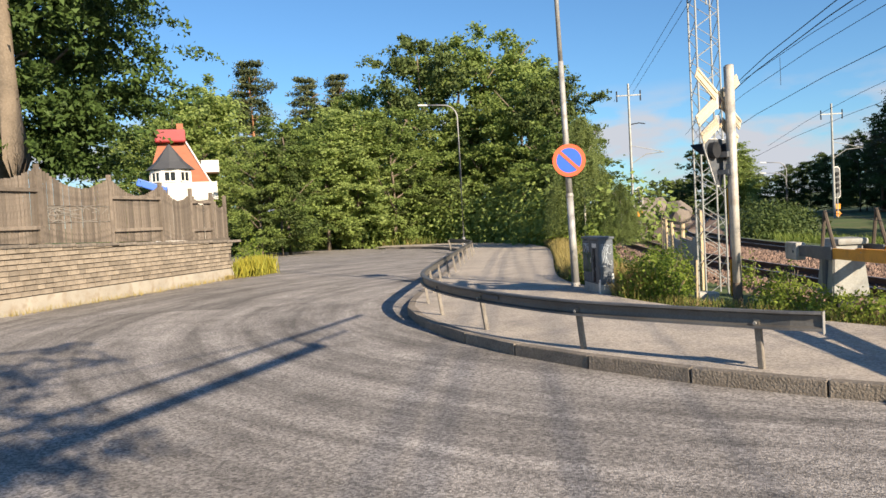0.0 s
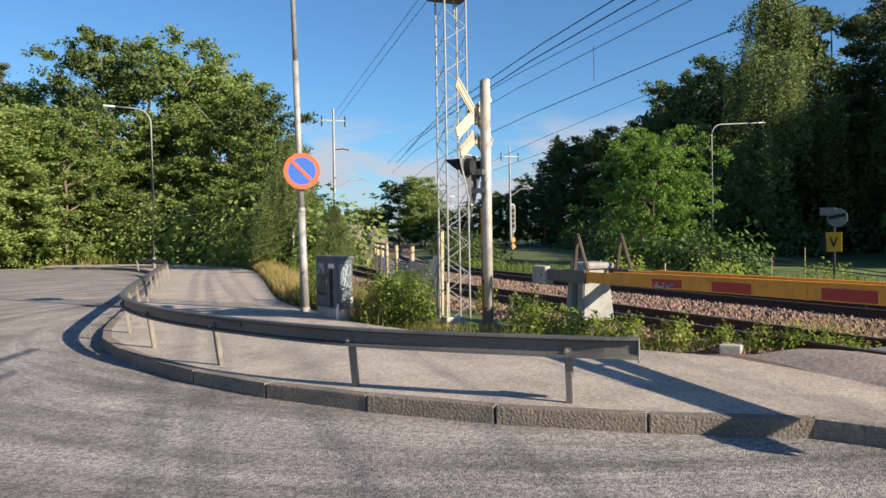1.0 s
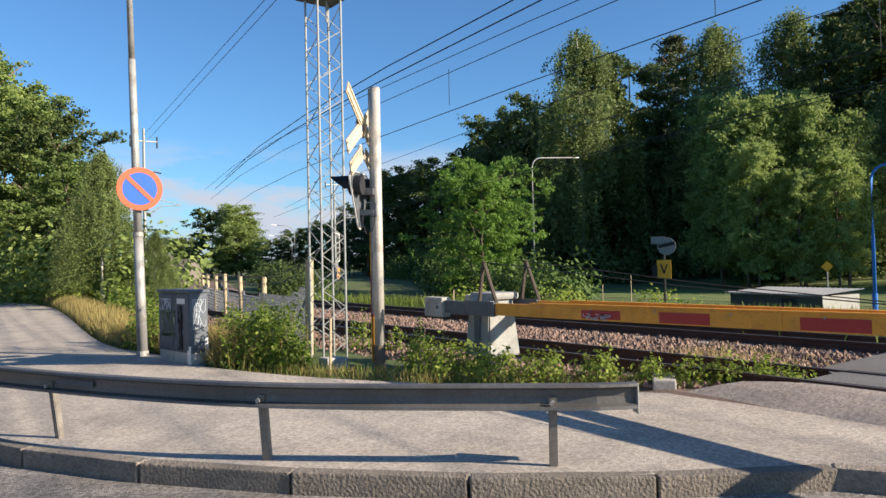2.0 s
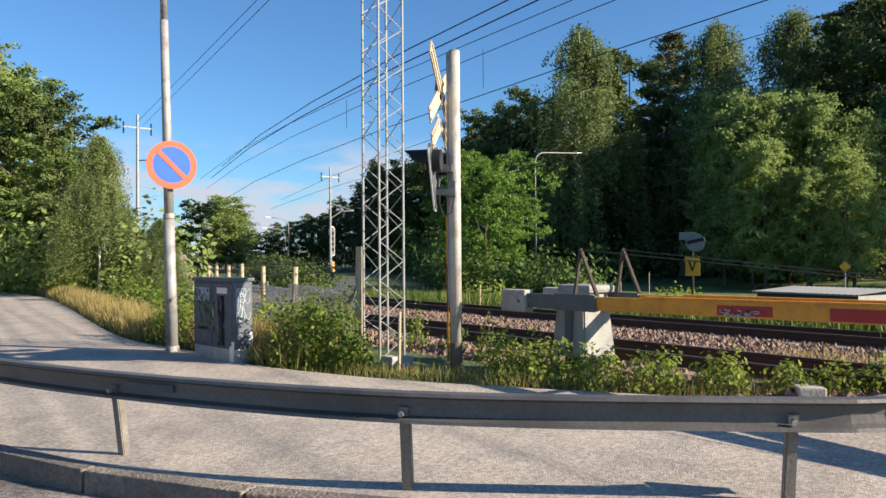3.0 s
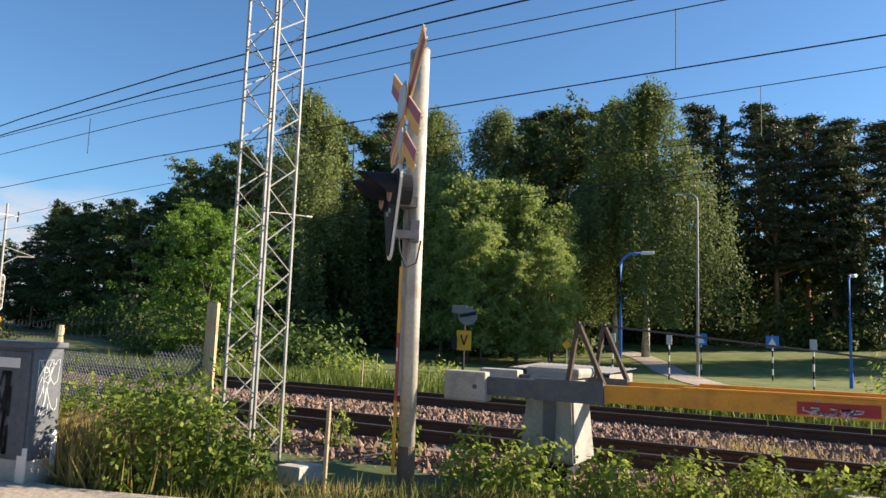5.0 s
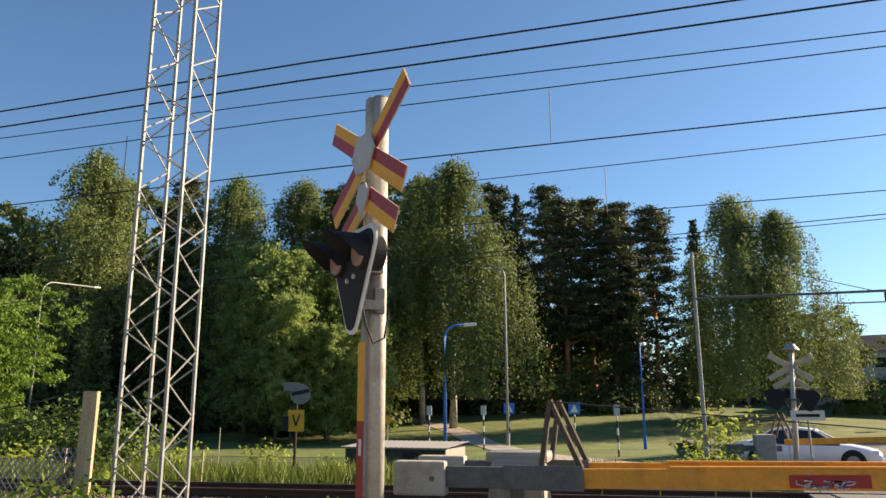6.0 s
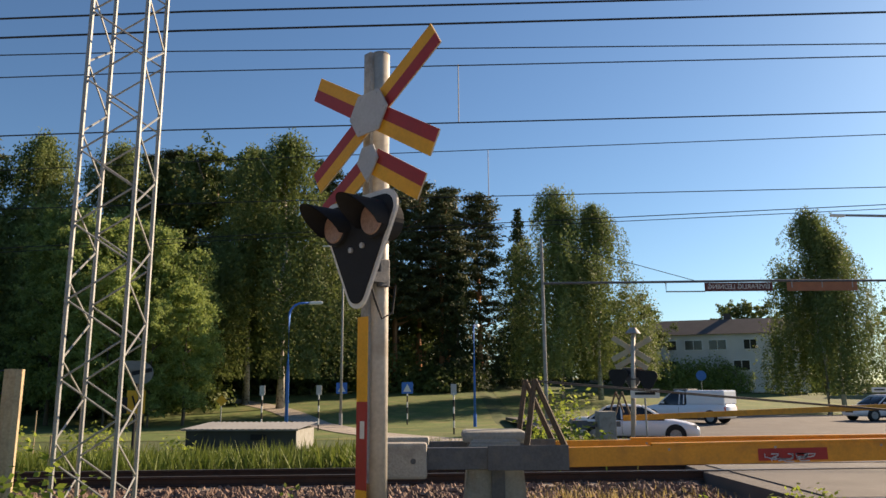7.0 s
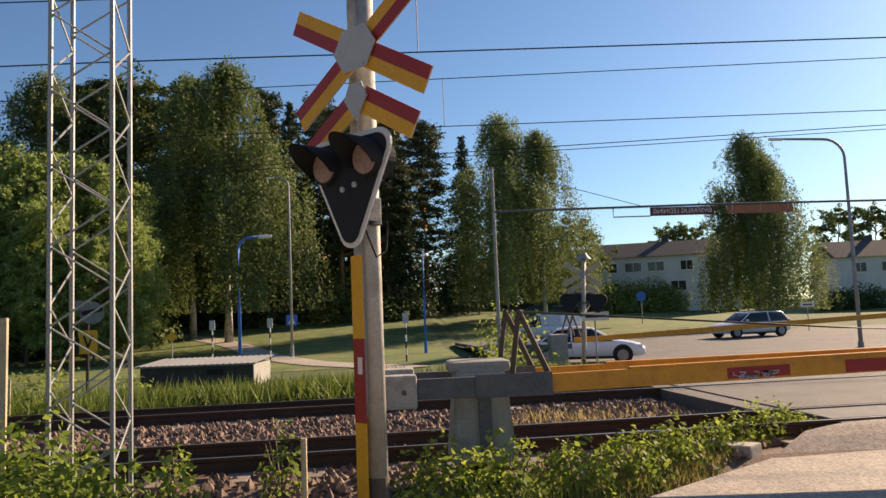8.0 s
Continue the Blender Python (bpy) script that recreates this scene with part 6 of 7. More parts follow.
def warning_gate(m, y0, y1, z, label, written, posts):
    """An overhead gate that warns of the live wires; its lettered side is turned away from the tracks."""
    x = 0.0
    t = thing("warning_gate", label, "overhead gate", m, "overhead warning gates")
    part("beam", tube(B(), [(x, y0, z), (x, (y0 + y1) / 2, z + 0.05), (x, y1, z)], 0.05, 8), DARKGREY, t)
    for y in posts:
        part("gate_post", rod(B(), (x, y, -1.2), (x, y, z + 1.9), 0.085, 0.06, 10), GALV_DULL, t)
    loop = tube(B(), [(x, 0.3, z), (x, 0.3, z - 0.38), (x, -1.3, z - 0.38)], 0.03, 6)
    part("hanger", loop, MASTSTEEL, t)
    part("guy_wire", tube(B(), [(x, posts[0], z + 1.9), (x, -0.95, z + 0.06)], 0.015, 5), WIRE, t)
    for a, b, zb, hb, m in ((-1.3, -4.1, 0.20, 0.36, DARKBOARD), (-4.7, -7.6, 0.20, 0.36, RUSTBOARD)) if written else ((-1.0, -12.0, 0.52, 0.22, DARKBOARD),):
        bd = part("sign_board", box(B(), (x, (a + b) / 2, z - zb), (0.03, abs(a - b), hb)), m, t, "dark red warning board" if m is DARKBOARD else "orange-brown warning board")
        for yy in (a - 0.2, (a + b) / 2, b + 0.2):
            part("strap", box(B(), (x, yy, z - zb / 2), (0.05, 0.04, zb + 0.1)), MASTSTEEL, bd)
    if written:
        cu = bpy.data.curves.new("lettering", "FONT")
        cu.body = "LIVSFARLIG LEDNING"
        cu.align_x, cu.align_y = "CENTER", "CENTER"
        cu.size, cu.extrude = 0.27, 0.022
        o = new("lettering", cu)
        me = bpy.data.meshes.new_from_object(o)
        bpy.data.objects.remove(o)
        me.materials.append(WHITE)
        o = new("lettering", me)
        o.parent = t
        tagged(o, kind="stuff")
        o.matrix_local = pose(x, -2.7, z - 0.20, 90, 0, 90)
    return t


warning_gate(pose(30.0, 0.3, 0), 5.4, -12.5, 5.9, "overhead warning gate with a dark lettered board", True, (5.4, -12.5))
warning_gate(pose(5.85, 0, 0, 0, 0, -14), 2.0, -13.0, 5.9, "overhead warning gate over the street before the crossing", False, (-13.0,))


# ---- houses ----
def window(parent, x, y, z, w, h, rot, panes=2):
    o = new("window")
    o.parent = parent
    o.matrix_local = pose(x, y, z, 0, 0, rot)
    part("glass", box(B(), (0, 0.0, 0), (w, 0.04, h)), CARGLASS, o)
    fr = B()
    for sx in (-1, 1):
        box(fr, (sx * w / 2, -0.03, 0), (0.09, 0.09, h + 0.09))
        box(fr, (0, -0.03, sx * h / 2), (w, 0.09, 0.09))
    for k in range(1, panes):
        box(fr, (-w / 2 + w * k / panes, -0.03, 0), (0.07, 0.07, h))
    part("frame", fr, WHITE, o)


def terrace_house(x, y, ang, W, D, eave, ridge, label, wins):
    g = float(land(x, y)) - 0.2
    t = thing("house", label, "house", pose(x, y, g, 0, 0, ang), "houses across the road")
    part("wall", box(B(), (0, 0, eave / 2), (W, D, eave)), PLASTER, t)
    bm = B()
    a = [(-W / 2 - 0.4, -D / 2 - 0.5, eave - 0.1), (W / 2 + 0.4, -D / 2 - 0.5, eave - 0.1), (W / 2 + 0.4, D / 2 + 0.5, eave - 0.1), (-W / 2 - 0.4, D / 2 + 0.5, eave - 0.1), (-W / 2 - 0.4, 0, ridge), (W / 2 + 0.4, 0, ridge)]
    v = [bm.verts.new(p) for p in a]
    for q in ((0, 1, 5, 4), (2, 3, 4, 5), (0, 4, 3), (1, 2, 5), (0, 3, 2, 1)):
        bm.faces.new([v[k] for k in q])
    part("roof", bm, ROOFBROWN, t, "brown tiled gable roof")
    part("chimney", box(B(), (0.5, 0.4, ridge + 0.2), (0.9, 0.7, 1.1)), ROOFBROWN, t)
    for wx, wz, ww in wins:
        window(t, wx, -D / 2 - 0.02, wz, ww, 1.3, 0, 2 if ww > 1.4 else 1)
    return t


terrace_house(101.5, -28.6, -108, 19.0, 9.0, 7.7, 9.9, "pale two-storey terraced house with a brown roof", [(-7.0, 6.2, 1.3), (-4.2, 6.2, 2.2), (-1.2, 6.2, 2.2), (2.8, 6.2, 1.6), (6.0, 6.2, 1.6), (-6.8, 3.5, 1.4), (1.6, 3.5, 2.0)])
terrace_house(114.2, -17.5, -108, 10.0, 9.0, 6.8, 8.9, "pale house with a dark roof behind the terrace", [(-2.0, 4.2, 1.3), (2.0, 4.2, 1.3)])
terrace_house(98.7, -57.04, -100, 12.0, 9.0, 6.8, 9.2, "pale house with a grey roof further along the road", [(-3.0, 5.3, 1.6), (0.5, 5.3, 1.6), (3.6, 5.3, 1.3)])


def villa():
    """Local x runs along the side turned to the street, y away from it."""
    t = thing("villa", "pale villa with an orange tiled roof, red ridge and round bay", "house", pose(-22.3, 49.5, 0, 0, 0, 22))
    part("wall", box(B(), (0.6, 5.2, 2.7), (3.9, 7.0, 5.5)), PLASTER, t)
    def hip(name, base, ridge, material, label):
        bm = B()
        v = [bm.verts.new(p) for p in base + ridge]
        for q in ((0, 1, 5, 4), (2, 3, 4, 5), (0, 4, 3), (1, 2, 5), (0, 3, 2, 1)):
            bm.faces.new([v[k] for k in q])
        return part(name, bm, material, t, label)
    hip("roof", [(-1.8, 1.0, 5.5), (2.9, 1.0, 5.5), (2.9, 9.2, 5.5), (-1.8, 9.2, 5.5)], [(-0.9, 5.1, 9.5), (1.0, 5.1, 9.5)], ROOFTILE, "orange tiled hipped roof")
    part("roof_cap", box(B(), (0.0, 4.8, 9.75), (2.3, 1.6, 1.0), bevel=0.12), ROOFRED, t, "red metal cap on the ridge")
    part("chimney", box(B(), (0.75, 5.4, 10.4), (0.5, 0.5, 0.9)), ROOFTILE, t)
    part("dormer", box(B(), (2.9, 6.6, 7.4), (1.4, 2.2, 1.0), bevel=0.05), PLASTER, t, "white side dormer")
    verge = rod(B(), (1.05, 4.9, 9.5), (2.95, 0.98, 5.52), 0.07, n=6)
    part("verge_board", verge, WHITE, t)
    bay = B()
    out = [(1.45 * math.cos(k * math.pi / 4 + 0.39), 1.45 * math.sin(k * math.pi / 4 + 0.39)) for k in range(8)]
    prism(bay, out, 0, 6.75)
    part("bay", bay, PLASTER, t, "white eight-sided bay")
    cap = B()
    for z0, z1, r0, r1 in ((6.7, 7.3, 1.75, 1.05), (7.3, 8.6, 1.05, 0.06)):
        rod(cap, (0, 0, z0), (0, 0, z1), r0, r1, 8)
    part("bay_roof", cap, ROOFDARK, t, "dark curved bay roof")
    for k in (3, 4, 5, 6, 7):
        a = k * math.pi / 4 + 0.39 + math.pi / 8
        r = 1.45 * math.cos(math.pi / 8) + 0.02
        window(t, r * math.cos(a), r * math.sin(a), 6.15, 0.8, 0.7, math.degrees(a) + 90, 2)
    part("terrace_wall", box(B(), (1.5, -1.9, 5.0), (3.4, 0.25, 1.3), bevel=0.03), PLASTER, t, "white terrace parapet below the bay")
    part("awning", box(B(), (-1.2, -2.3, 5.4), (2.0, 1.0, 0.5), Matrix.Rotation(radians(20), 3, "Y"), 0.05), SIGNBLUE, t, "blue tarpaulin")


villa()


# ---- hedges, undergrowth, grass ----
def stuff(name, label, category, me):
    me.name = name
    return tagged(new(name, me), label, category, kind="stuff")


rng5 = random.Random(12)
edge = []
for i in range(44):
    f = i / 43
    x = -32 + 41 * f
    y = 61 - 2 * math.sin(f * 3) if f < 0.7 else 60 - (f - 0.7) / 0.3 * 24
    edge.append((x + rng5.uniform(-1, 1), y + rng5.uniform(-1, 1.5), rng5.uniform(1.8, 3.0), rng5.uniform(2.5, 5.0)))
stuff("undergrowth", "dense bushes along the foot of the wood", "undergrowth", thicket("undergrowth", "", "", edge, LEAF_BROAD, 0.33, 120, 31))
edge = []
for i in range(60):
    a = -0.02 + 0.95 * i / 59
    d = rng5.uniform(70, 84) if a > 0.32 else rng5.uniform(86, 96)
    edge.append((d * math.cos(a), 8 + d * math.sin(a), rng5.uniform(2.5, 4.0), rng5.uniform(3.0, 7.0)))
stuff("undergrowth", "dark bushes at the foot of the wooded hill", "undergrowth", thicket("undergrowth", "", "", edge, LEAF_SHADY, 0.5, 60, 32))
edge = []
for i in range(44):
    a = -0.16 + 1.1 * i / 43
    d = rng5.uniform(106, 114)
    edge.append((d * math.cos(a), 8 + d * math.sin(a), rng5.uniform(4, 5.5), rng5.uniform(7, 11)))
stuff("undergrowth", "dark dense thicket deep in the wood", "undergrowth", thicket("undergrowth", "", "", edge, NEEDLE, 0.9, 26, 36))
edge = []
for i in range(34):
    f = i / 33
    edge.append((27 + 20 * f + rng5.uniform(-1.5, 1.5), 29 + 48 * f + rng5.uniform(-1.5, 1.5), rng5.uniform(1.8, 2.8), rng5.uniform(1.8, 3.6)))
stuff("undergrowth", "shaded bushes behind the tracks", "undergrowth", thicket("undergrowth", "", "", edge, LEAF_OAK, 0.3, 150, 37))
edge = []
for i in range(40):
    f = i / 39
    edge.append((19.5 + 15 * f + rng5.uniform(-1.2, 2.5), 46 + 44 * f + rng5.uniform(-1.5, 1.5), rng5.uniform(1.2, 2.2), rng5.uniform(1.1, 2.4)))
stuff("undergrowth", "rough green bushes along the far side of the tracks", "undergrowth", thicket("undergrowth", "", "", edge, LEAF_SHADY, 0.26, 170, 38))
HEDGE = [(92.68 + i * 0.25, -15.26 - i * 0.72, 1.8, 4.3) for i in range(39)]
stuff("hedge", "clipped green hedge in front of the houses", "hedge", thicket("hedge", "", "", HEDGE, LEAF_BROAD, 0.34, 170, 33))
HEDGE2 = [(88.54 + i * 0.2, -44.34 - i * 0.8, 1.6, 3.0) for i in range(12)]
stuff("hedge", "green hedge by the far house", "hedge", thicket("hedge", "", "", HEDGE2, LEAF_OAK, 0.3, 200, 34))
shrub([(5.2, 38.5, 0.9, 1.3), (4.9, 41.5, 1.0, 1.6), (4.3, 45.0, 1.1, 1.7), (3.4, 48.5, 1.2, 1.8), (2.0, 51.6, 1.2, 1.7)], "sunlit bushes in front of the wood at the bend", size=0.2, per=420, seed=15)
shrub([(-0.6, 54.6, 1.1, 1.4), (-3.4, 56.6, 1.2, 1.5), (-7.2, 58.8, 1.2, 1.6), (-11.2, 61.5, 1.3, 1.6)], "low sunlit bushes along the edge of the street", size=0.2, per=380, seed=16)
shrub([(21.2, 5.9, 0.7, 1.0), (22.9, 5.6, 0.8, 1.35), (22.7, 4.95, 0.55, 1.1), (24.2, 6.6, 1.0, 1.2), (23.4, 7.6, 0.9, 1.0), (25.5, 5.9, 0.9, 1.4)], "bush beside the far barrier", size=0.16, per=380, seed=8)
shrub([(29.5, 4.6, 1.2, 2.6), (31, 5.5, 1.3, 3.0)], "tall bush behind the far crossing signal", size=0.2, per=300, seed=9)
shrub([(-10.1, 30.4, 0.85, 1.8), (-10.5, 31.0, 0.9, 1.9)], "round green bush at the end of the stone wall", size=0.14, per=500, seed=10)
shrub([(20.5, 22.0, 1.2, 1.6), (22, 24, 1.4, 1.8), (23.5, 18.2, 1.0, 1.3), (26, 22, 1.3, 1.6), (19.5, 27, 1.3, 1.5)], "wild bushes behind the tracks", size=0.16, per=330, seed=11)


def grass(name, label, spots, n, size, material, seed, aspect=0.07, spread=0.35):
    """Upright blades scattered round the given places."""
    rng = np.random.default_rng(seed)
    s = np.array(spots, float)
    k = rng.integers(len(s), size=n)
    f = rng.uniform(size=(n, 1))
    nxt = np.minimum(k + 1, len(s) - 1)
    p = s[k] * (1 - f) + s[nxt] * f
    p = p + rng.normal(size=(n, 2)) * spread
    keep = (p[:, 0] > np.interp(p[:, 1], VERGE_Y, VERGE_X) + 0.06) | (p[:, 0] < -3)
    p, n = p[keep], int(keep.sum())
    z = land(p[:, 0], p[:, 1])
    c = np.column_stack([p, z + size * 0.42])
    a = rng.normal(size=(n, 3))
    a[:, 2] *= 0.15
    a /= np.linalg.norm(a, axis=1, keepdims=True)
    me = leaf_mesh(name, c, size, material, rng, a * 3, hang=-3.5, aspect=aspect)
    return stuff(name, label, "grass", me)


side = [(8.2, 5.2), (7.9, 5.8), (7.5, 6.4), (6.8, 7.3), (5.75, 8.95), (4.75, 10.6), (4.0, 12.0), (3.55, 12.8)]
grass("grass", "sunlit grass and weeds at the footway's edge", side, 1500, 0.26, GRASSBLADE, 41, 0.05, 0.18)
grass("dry_grass", "dry yellow grass at the footway's edge", side, 4600, 0.2, DRYGRASS, 42, 0.04, 0.2)
side = [(4.1, 12.6), (4.0, 13.4), (4.1, 14.6), (3.6, 16.0), (3.65, 18), (3.9, 22), (4.2, 28), (4.6, 34), (4.6, 40)]
grass("dry_grass", "tall dry grass along the footway", side, 14000, 0.6, DRYGRASS, 43, 0.035, 0.4)
grass("grass", "tall green grass along the footway", side, 5000, 0.4, GRASSBLADE, 44, 0.05, 0.5)
side = [(4.5, 41), (2.5, 49), (-1, 55.5), (-6, 58.5), (-14, 63.5), (-22, 66)]
grass("grass", "bright tall grass in front of the wood", side, 5000, 1.0, GRASSBLADE, 45, 0.07, 1.2)
grass("dry_grass", "dry grass in front of the wood", side, 3000, 0.8, DRYGRASS, 46, 0.06, 1.2)
side = [(14.9, 5.8), (14.8, 10), (14.6, 15), (14.6, 20), (15.4, 28), (17.5, 38)]
grass("grass", "green grass on the far side of the tracks", [(x + 2.5, y) for x, y in side], 15000, 0.55, GRASSBLADE, 47, 0.05, 1.4)
grass("grass", "tall lush grass around the equipment hut", [(16.6, 7.5), (17.5, 11), (19, 15), (20, 20), (21.5, 25)], 14000, 0.7, GRASSBLADE, 52, 0.06, 1.3)
grass("grass", "rough grass behind the tracks", [(24, 9), (24, 14), (23, 20), (22, 28), (25, 36)], 14000, 0.65, GRASSBLADE, 48, 0.07, 2.6)
side = [(-12.0, 15.5), (-10.8, 20.5), (-9.9, 26.5)]
grass("dry_grass", "dry weeds along the foot of the wall", side, 900, 0.3, DRYGRASS, 49, 0.05, 0.14)
grass("grass", "bright yellow flowering weeds at the end of the wall", [(-9.6, 27.4), (-9.4, 29.2)], 1500, 0.95, GOLDENROD, 50, 0.06, 0.3)
grass("dry_grass", "dry weeds between the tracks by the crossing", [(10.4, 6.3), (10.3, 8.0)], 500, 0.22, DRYGRASS, 51, 0.05, 0.5)


def lawn():
    xs, ys = np.arange(40, 92.1, 2.0), np.arange(6, 46.1, 2.0)
    X, Y = np.meshgrid(xs, ys)
    Z = land(X, Y) + 0.02
    w = len(xs)
    f = [(j * w + i, j * w + i + 1, (j + 1) * w + i + 1, (j + 1) * w + i) for j in range(len(ys) - 1) for i in range(w - 1)]
    tagged(raw("lawn", np.stack([X, Y, Z], -1).reshape(-1, 3).tolist(), f, LAWN, smooth=True), "sunlit mown lawn in front of the wood", "lawn", kind="structure")
    xs, ys = np.arange(62, 96.1, 2.0), np.arange(-70, 4.1, 2.0)
    X, Y = np.meshgrid(xs, ys)
    Z = land(X, Y) + 0.02
    w = len(xs)
    f = [(j * w + i, j * w + i + 1, (j + 1) * w + i + 1, (j + 1) * w + i) for j in range(len(ys) - 1) for i in range(w - 1)]
    tagged(raw("lawn", np.stack([X, Y, Z], -1).reshape(-1, 3).tolist(), f, LAWN, smooth=True), "dry sloping lawn below the houses", "lawn", kind="structure")
    line = smooth_line([(38, 9, 0), (46, 15, 0), (58, 20, 0), (72, 27, 0), (88, 40, 0)], 1.0)
    v, f = [], []
    for i, p in enumerate(line):
        d = (line[min(i + 1, len(line) - 1)] - line[max(i - 1, 0)]).normalized()
        for s in (-1.2, 1.2):
            x, y = p.x - d.y * s, p.y + d.x * s
            v.append((x, y, float(land(x, y)) + 0.06))
        if i:
            f.append((2 * i - 2, 2 * i - 1, 2 * i + 1, 2 * i))
    tagged(raw("footpath", v, f, PATH_ASPHALT), "pale footpath climbing across the lawn", "path", kind="structure")


lawn()
# distant woods along the railway
for _ in range(16):
    x = tree_rng.uniform(24, 62)
    plant(tree_rng.choice(("deep", "deep", "spruce")), x, tree_rng.uniform(105, 165), tree_rng.uniform(4.5, 8.0), 1.3)
# an oak at the start of the street whose shade falls on the asphalt
plant("oak", 1.7, -8.5, 8.3, 0.9, 2.4)
for model in [m for ms in MODELS.values() for m in ms if m not in used]:
    for o in list(model.children) + [model]:
        bpy.data.objects.remove(o)


def small_signs():
    x, y = 74.99, -15.92
    t = thing("cycle_path_sign", "round blue sign on a grey post by the road", "road sign", pose(x, y, float(land(x, y)), 0, 0, -100))
    part("post", rod(B(), (0, 0, 0), (0, 0, 3.2), 0.05, n=8), MASTSTEEL, t)
    part("disc", rod(B(), (0, -0.08, 2.9), (0, -0.05, 2.9), 0.5, n=24), BLUE, t)
    x, y = 40.22, 21.85
    t = thing("diamond_sign", "small yellow diamond sign on a thin post", "road sign", pose(x, y, float(land(x, y)), 0, 0, -70))
    part("post", rod(B(), (0, 0, 0), (0, 0, 2.2), 0.03, n=8), MASTSTEEL, t)
    part("plate", box(B(), (0, -0.05, 2.1), (0.42, 0.02, 0.42), Matrix.Rotation(radians(45), 3, "Y")), YELLOW, t)
    for x, y, w in ((24.8, 3.1, 0.95), (47.0, -17.5, 0.9)):
        t = thing("direction_plate", "small white plate sign with dark bars for lettering", "road sign", pose(x, y, float(crossing_rise(x, y)), 0, 0, -95), "small plate signs")
        part("post", rod(B(), (0, 0, 0), (0, 0, 1.9), 0.03, n=8), MASTSTEEL, t)
        part("plate", box(B(), (0, -0.04, 1.75), (w, 0.02, 0.3)), WHITE, t)
        part("lettering_bar", box(B(), (0, -0.053, 1.75), (w * 0.7, 0.004, 0.09)), BLACK, t)
    for x, y, h in ((4.95, 10.75, 0.9), (14.6, 17.5, 0.8), (14.5, 21.0, 0.8), (26.5, 25.5, 1.6), (28.3, 25.3, 2.0)):
        t = thing("marker_peg", "thin pale wooden peg in the ground", "peg", pose(x, y, float(land(x, y)) - 0.05), "pegs")
        part("stick", rod(B(), (0, 0, 0), (0.02, 0, h), 0.022, n=7), POSTWOOD, t)
    for x, y, sx, a in ((7.5, 6.5, 0.5, 40), (7.75, 6.7, 0.4, 30), (5.3, 11.35, 0.4, 5)):
        t = thing("concrete_block", "small weathered concrete block in the weeds", "block", pose(x, y, float(land(x, y)) + 0.06, 0, 3, a), "concrete blocks")
        part("block", box(B(), (0, 0, 0), (sx, 0.28, 0.22), bevel=0.02), CONCRETE, t)


small_signs()


def rock_face():
    rng = np.random.default_rng(3)
    bm = B()
    for k in range(9):
        c = Vector((21.0 + rng.uniform(-3, 3), 84 + rng.uniform(-2, 8), rng.uniform(0.0, 1.6)))
        r = bmesh.ops.create_icosphere(bm, subdivisions=2, radius=rng.uniform(1.2, 2.4))
        for v in r["verts"]:
            v.co = v.co * (1 + 0.35 * noise.noise(v.co * 0.9 + c)) + c
    tagged(part("rock_face", bm, ROCK), "bare brown rock outcrop beside the railway", "rock", kind="structure")


rock_face()


# ---- cars ----
def loft(stations):
    """A skin over cross-sections; each station is (x, [(half width, height), ...] from the bottom up to the middle line)."""
    bm = B()
    rows = []
    for x, sec in stations:
        ring = [(x, w, z) for w, z in sec] + [(x, -w, z) for w, z in sec[::-1]]
        rows.append([bm.verts.new(p) for p in ring])
    n = len(rows[0])
    for p, q in zip(rows, rows[1:]):
        for j in range(n):
            bm.faces.new((p[j], p[(j + 1) % n], q[(j + 1) % n], q[j]))
    bm.faces.new(rows[0])
    bm.faces.new(rows[-1][::-1])
    bmesh.ops.recalc_face_normals(bm, faces=bm.faces[:])
    return bm


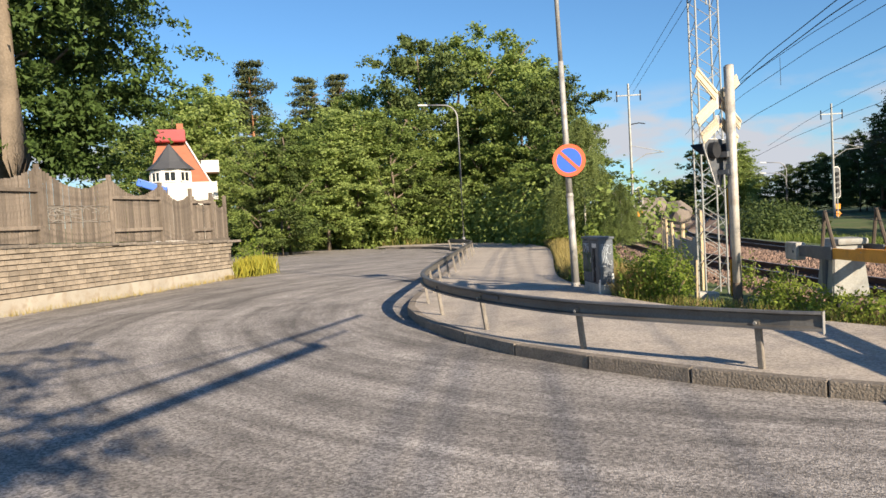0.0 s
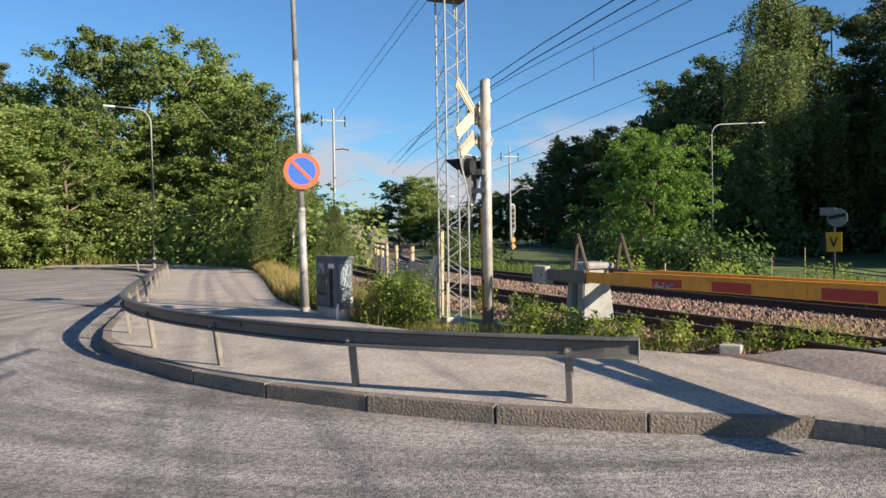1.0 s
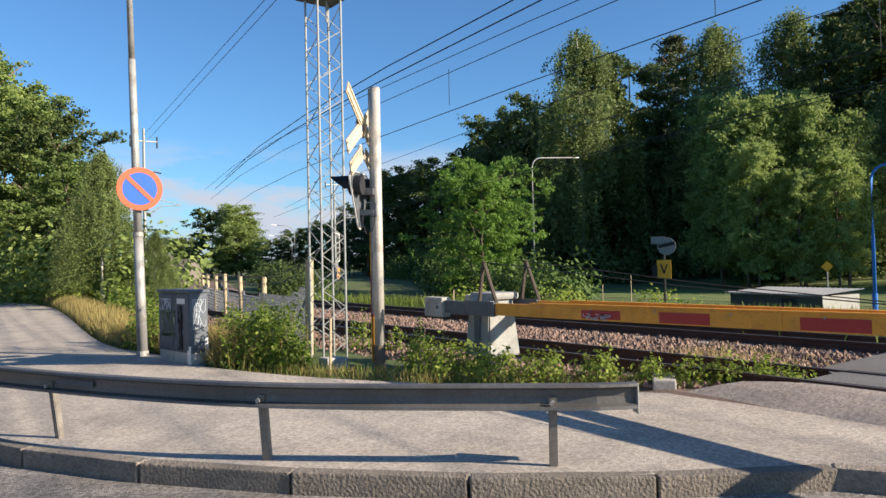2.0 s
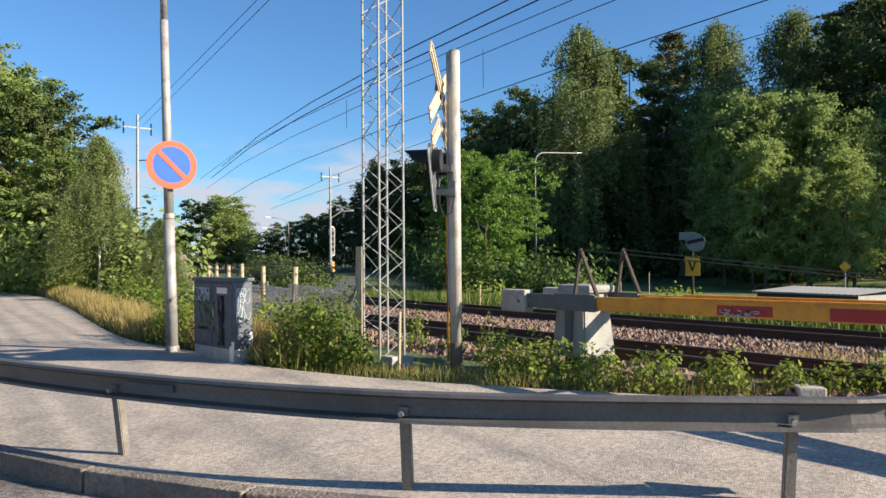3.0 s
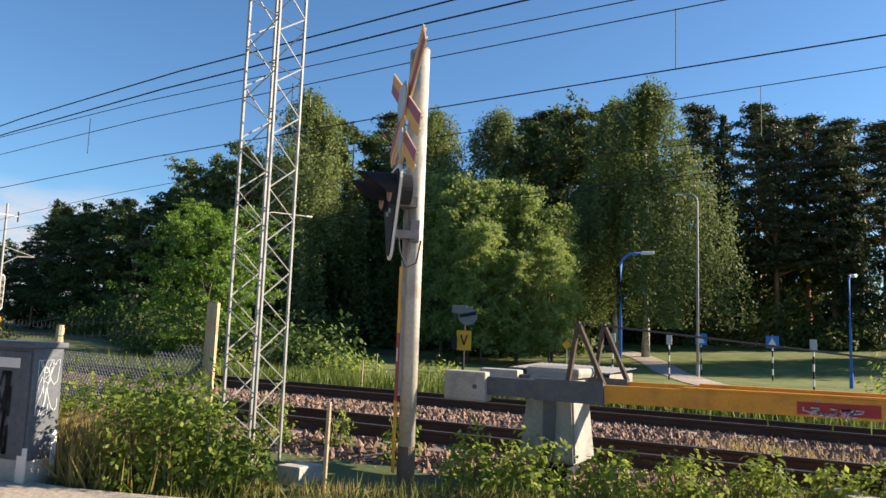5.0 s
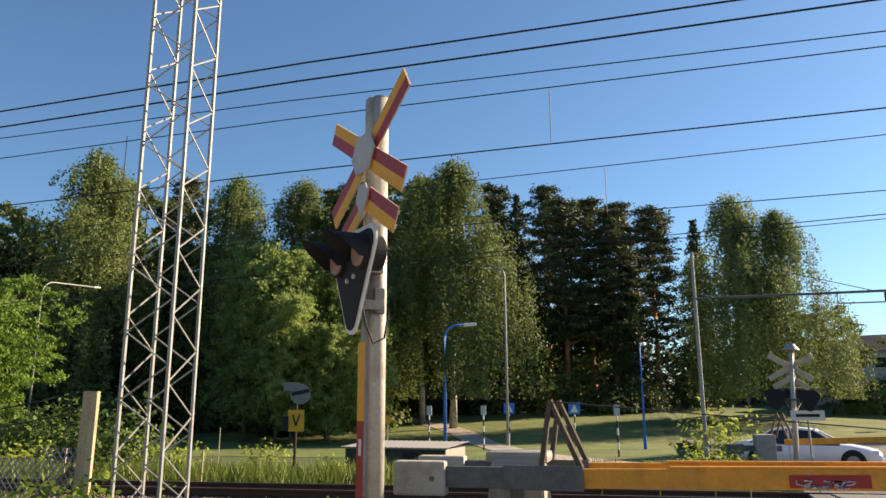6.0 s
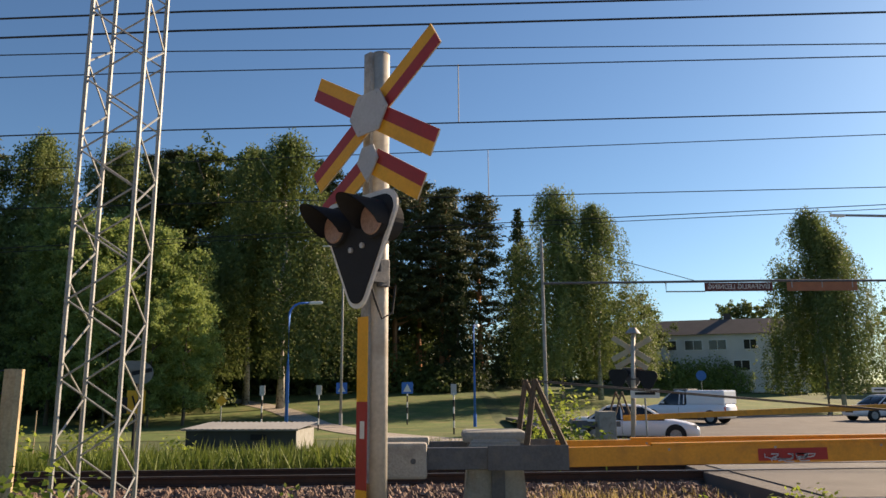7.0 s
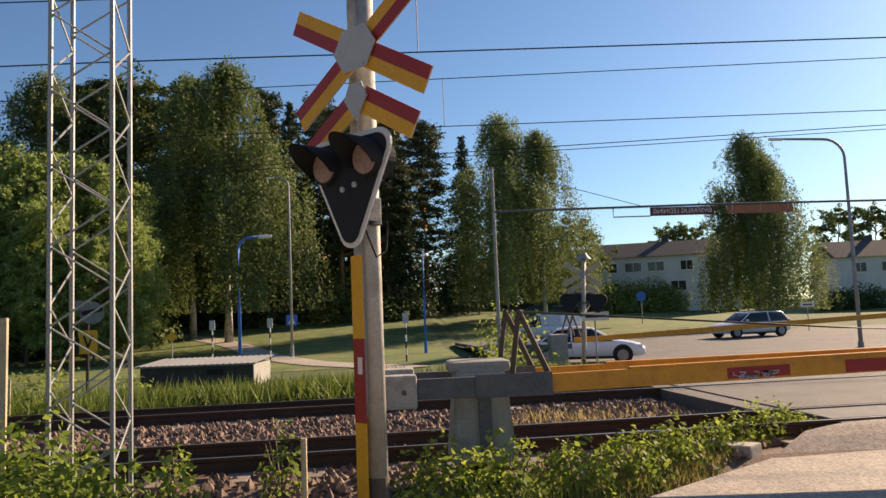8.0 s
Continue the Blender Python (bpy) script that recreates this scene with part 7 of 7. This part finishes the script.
def car(name, label, m, paint, L=4.7, Hc=1.45, kind="sedan"):
    """Local x is ahead, y to its left; wheels stand on z = 0."""
    t = thing(name, label, "car", m)
    h, W = L / 2, 0.9
    belt = 0.93 if kind != "pickup" else 1.05
    tail = belt + (0.04 if kind == "sedan" else 0.02)

    def section(w, z0, top):
        return [(w * 0.86, z0), (w * 0.98, z0 + 0.12), (w, (z0 + top) / 2 + 0.05), (w * 0.97, top - 0.10), (w * 0.86, top - 0.02), (w * 0.4, top)]
    body = []
    for x, w, z0, top in ((-h, 0.70, 0.38, tail - 0.12), (-h + 0.12, 0.82, 0.30, tail), (-h + 0.5, W, 0.26, tail + 0.02), (-0.6, W, 0.24, belt + 0.01), (0.5, W, 0.24, belt), (h - 1.35, W, 0.24, belt),
                          (h - 0.9, W, 0.25, belt - 0.04), (h - 0.45, W - 0.03, 0.27, belt - 0.12), (h - 0.15, 0.80, 0.28, belt - 0.21), (h, 0.64, 0.33, belt - 0.32)):
        body.append((x, section(w, z0, top)))
    part("body", loft(body), paint, t, smooth=True)
    r0 = -h + {"sedan": 0.55, "wagon": 0.12, "pickup": 2.3}[kind]
    r1 = r0 + {"sedan": 0.75, "wagon": 0.45, "pickup": 0.12}[kind]
    f0, f1 = h - 1.25, h - 2.05
    glass, roof = [], []
    for x, top in ((r0, belt + 0.03), (r1, Hc - 0.06), ((r1 + f1) / 2, Hc), (f1, Hc - 0.05), (f0, belt + 0.03)):
        k = (top - belt) / (Hc - belt)
        wt = 0.83 - 0.2 * k
        glass.append((x, [(0.83, belt - 0.06), (0.83, belt - 0.02), (wt + 0.02, top - 0.05), (wt - 0.03, top - 0.015), (wt * 0.5, top)]))
    part("glazing", loft(glass), CARGLASS, t, "dark car windows", smooth=True)
    for x, top, dz in ((r1 - 0.16, Hc - 0.12, 0), (r1 + 0.1, Hc - 0.03, 0), ((r1 + f1) / 2, Hc + 0.02, 0), (f1 - 0.1, Hc - 0.03, 0), (f1 + 0.12, Hc - 0.11, 0)):
        roof.append((x, [(0.655, top - 0.07), (0.66, top - 0.05), (0.62, top), (0.35, top + 0.008)]))
    part("roof", loft(roof), paint, t, smooth=True)
    for s in (-1, 1):
        for x0, z0, x1, z1 in ((f0 - 0.02, belt, f1, Hc - 0.06), (r0 + 0.1, belt, r1, Hc - 0.07), ((r1 + f1) / 2 - 0.1, belt - 0.02, (r1 + f1) / 2 - 0.12, Hc - 0.05)):
            part("pillar", rod(B(), (x0, s * 0.825, z0), (x1, s * 0.645, z1), 0.035, n=6), paint, t)
        part("headlight", box(B(), (h - 0.22, s * 0.66, belt - 0.27), (0.26, 0.26, 0.12), bevel=0.04), LAMPGLASS, t)
        part("rear_light", box(B(), (-h + 0.07, s * 0.68, 0.8), (0.1, 0.2, 0.22), bevel=0.02), SIGNRED, t)
        part("mirror", box(B(), (f0 - 0.35, s * 0.97, belt + 0.08), (0.12, 0.18, 0.12), bevel=0.03), paint, t)
        part("sill", box(B(), (0, s * 0.87, 0.25), (L - 2.3, 0.04, 0.1), bevel=0.01), BLACK, t)
        part("door_gap", box(B(), ((r1 + f1) / 2 - 0.1, s * 0.896, 0.62), (0.012, 0.012, 0.5)), BLACK, t)
    for x in (-h + 0.85, h - 0.88):
        for s in (-1, 1):
            part("wheel_arch", rod(B(), (x, s * 0.80, 0.36), (x, s * 0.908, 0.36), 0.385, n=24), BLACK, t)
            wh = new("wheel")
            wh.parent = t
            wh.matrix_local = pose(x, s * 0.82, 0.33)
            part("tyre", rod(B(), (0, -0.11, 0), (0, 0.11, 0), 0.33, n=24), TYRE, wh)
            part("rim", rod(B(), (0, s * 0.10, 0), (0, s * 0.125, 0), 0.215, n=18), GALV_DULL, wh)
    part("bumper", box(B(), (h - 0.04, 0, 0.40), (0.1, 1.2, 0.12), bevel=0.03), BLACK if kind == "pickup" else paint, t)
    part("grille", box(B(), (h - 0.02, 0, belt - 0.38), (0.08, 0.62, 0.14), bevel=0.02), BLACK, t)
    if kind == "pickup":
        part("canopy", box(B(), (-h + 1.15, 0, 1.42), (2.2, 1.66, 0.78), bevel=0.08), paint, t, "white box canopy over the bed")
        part("roof_rack", box(B(), (f1 - 0.5, 0, Hc + 0.06), (0.9, 1.2, 0.06)), GALV_DULL, t)
    if kind == "wagon":
        for s in (-1, 1):
            part("roof_rail", box(B(), (-0.4, s * 0.6, Hc + 0.03), (2.4, 0.04, 0.05)), BLACK, t)
    return t


def road_z(x, y):
    return crossing_rise(x, y) + 0.008


sedan = car("white_car", "white sedan waiting behind the far barrier", pose(29.3, 2.35, road_z(29.3, 2.3), 0, 0, -105), CARWHITE)
pickup = car("pickup_truck", "white pickup truck with a box canopy driving off", Matrix.Identity(4), CARWHITE, 5.2, 1.8, "pickup")
wagon = car("silver_car", "silver estate car driving along the far road", Matrix.Identity(4), CARSILVER, 4.8, 1.5, "wagon")


def motions():
    walk(pickup, [(t, pose(x, y, road_z(x, y), 0, 0, a)) for t, x, y, a in ((0.0, 34.0, -75.0, 88), (5.0, 38.0, -19.0, 84), (6.0, 39.5, -7.6, 76), (6.5, 40.6, -5.2, 64), (7.0, 43.0, -4.1, 46), (7.5, 46.6, -2.2, 34), (8.0, 50.6, -0.7, 26))])
    walk(wagon, [(t, pose(x, y, road_z(x, y), 0, 0, a)) for t, x, y, a in ((0.0, 50.5, -57.0, 96), (5.0, 47.0, -27.5, 98), (6.0, 45.6, -21.5, 100), (7.0, 44.0, -16.0, 101), (7.5, 43.3, -13.6, 101), (8.0, 42.8, -11.3, 101))])


motions()
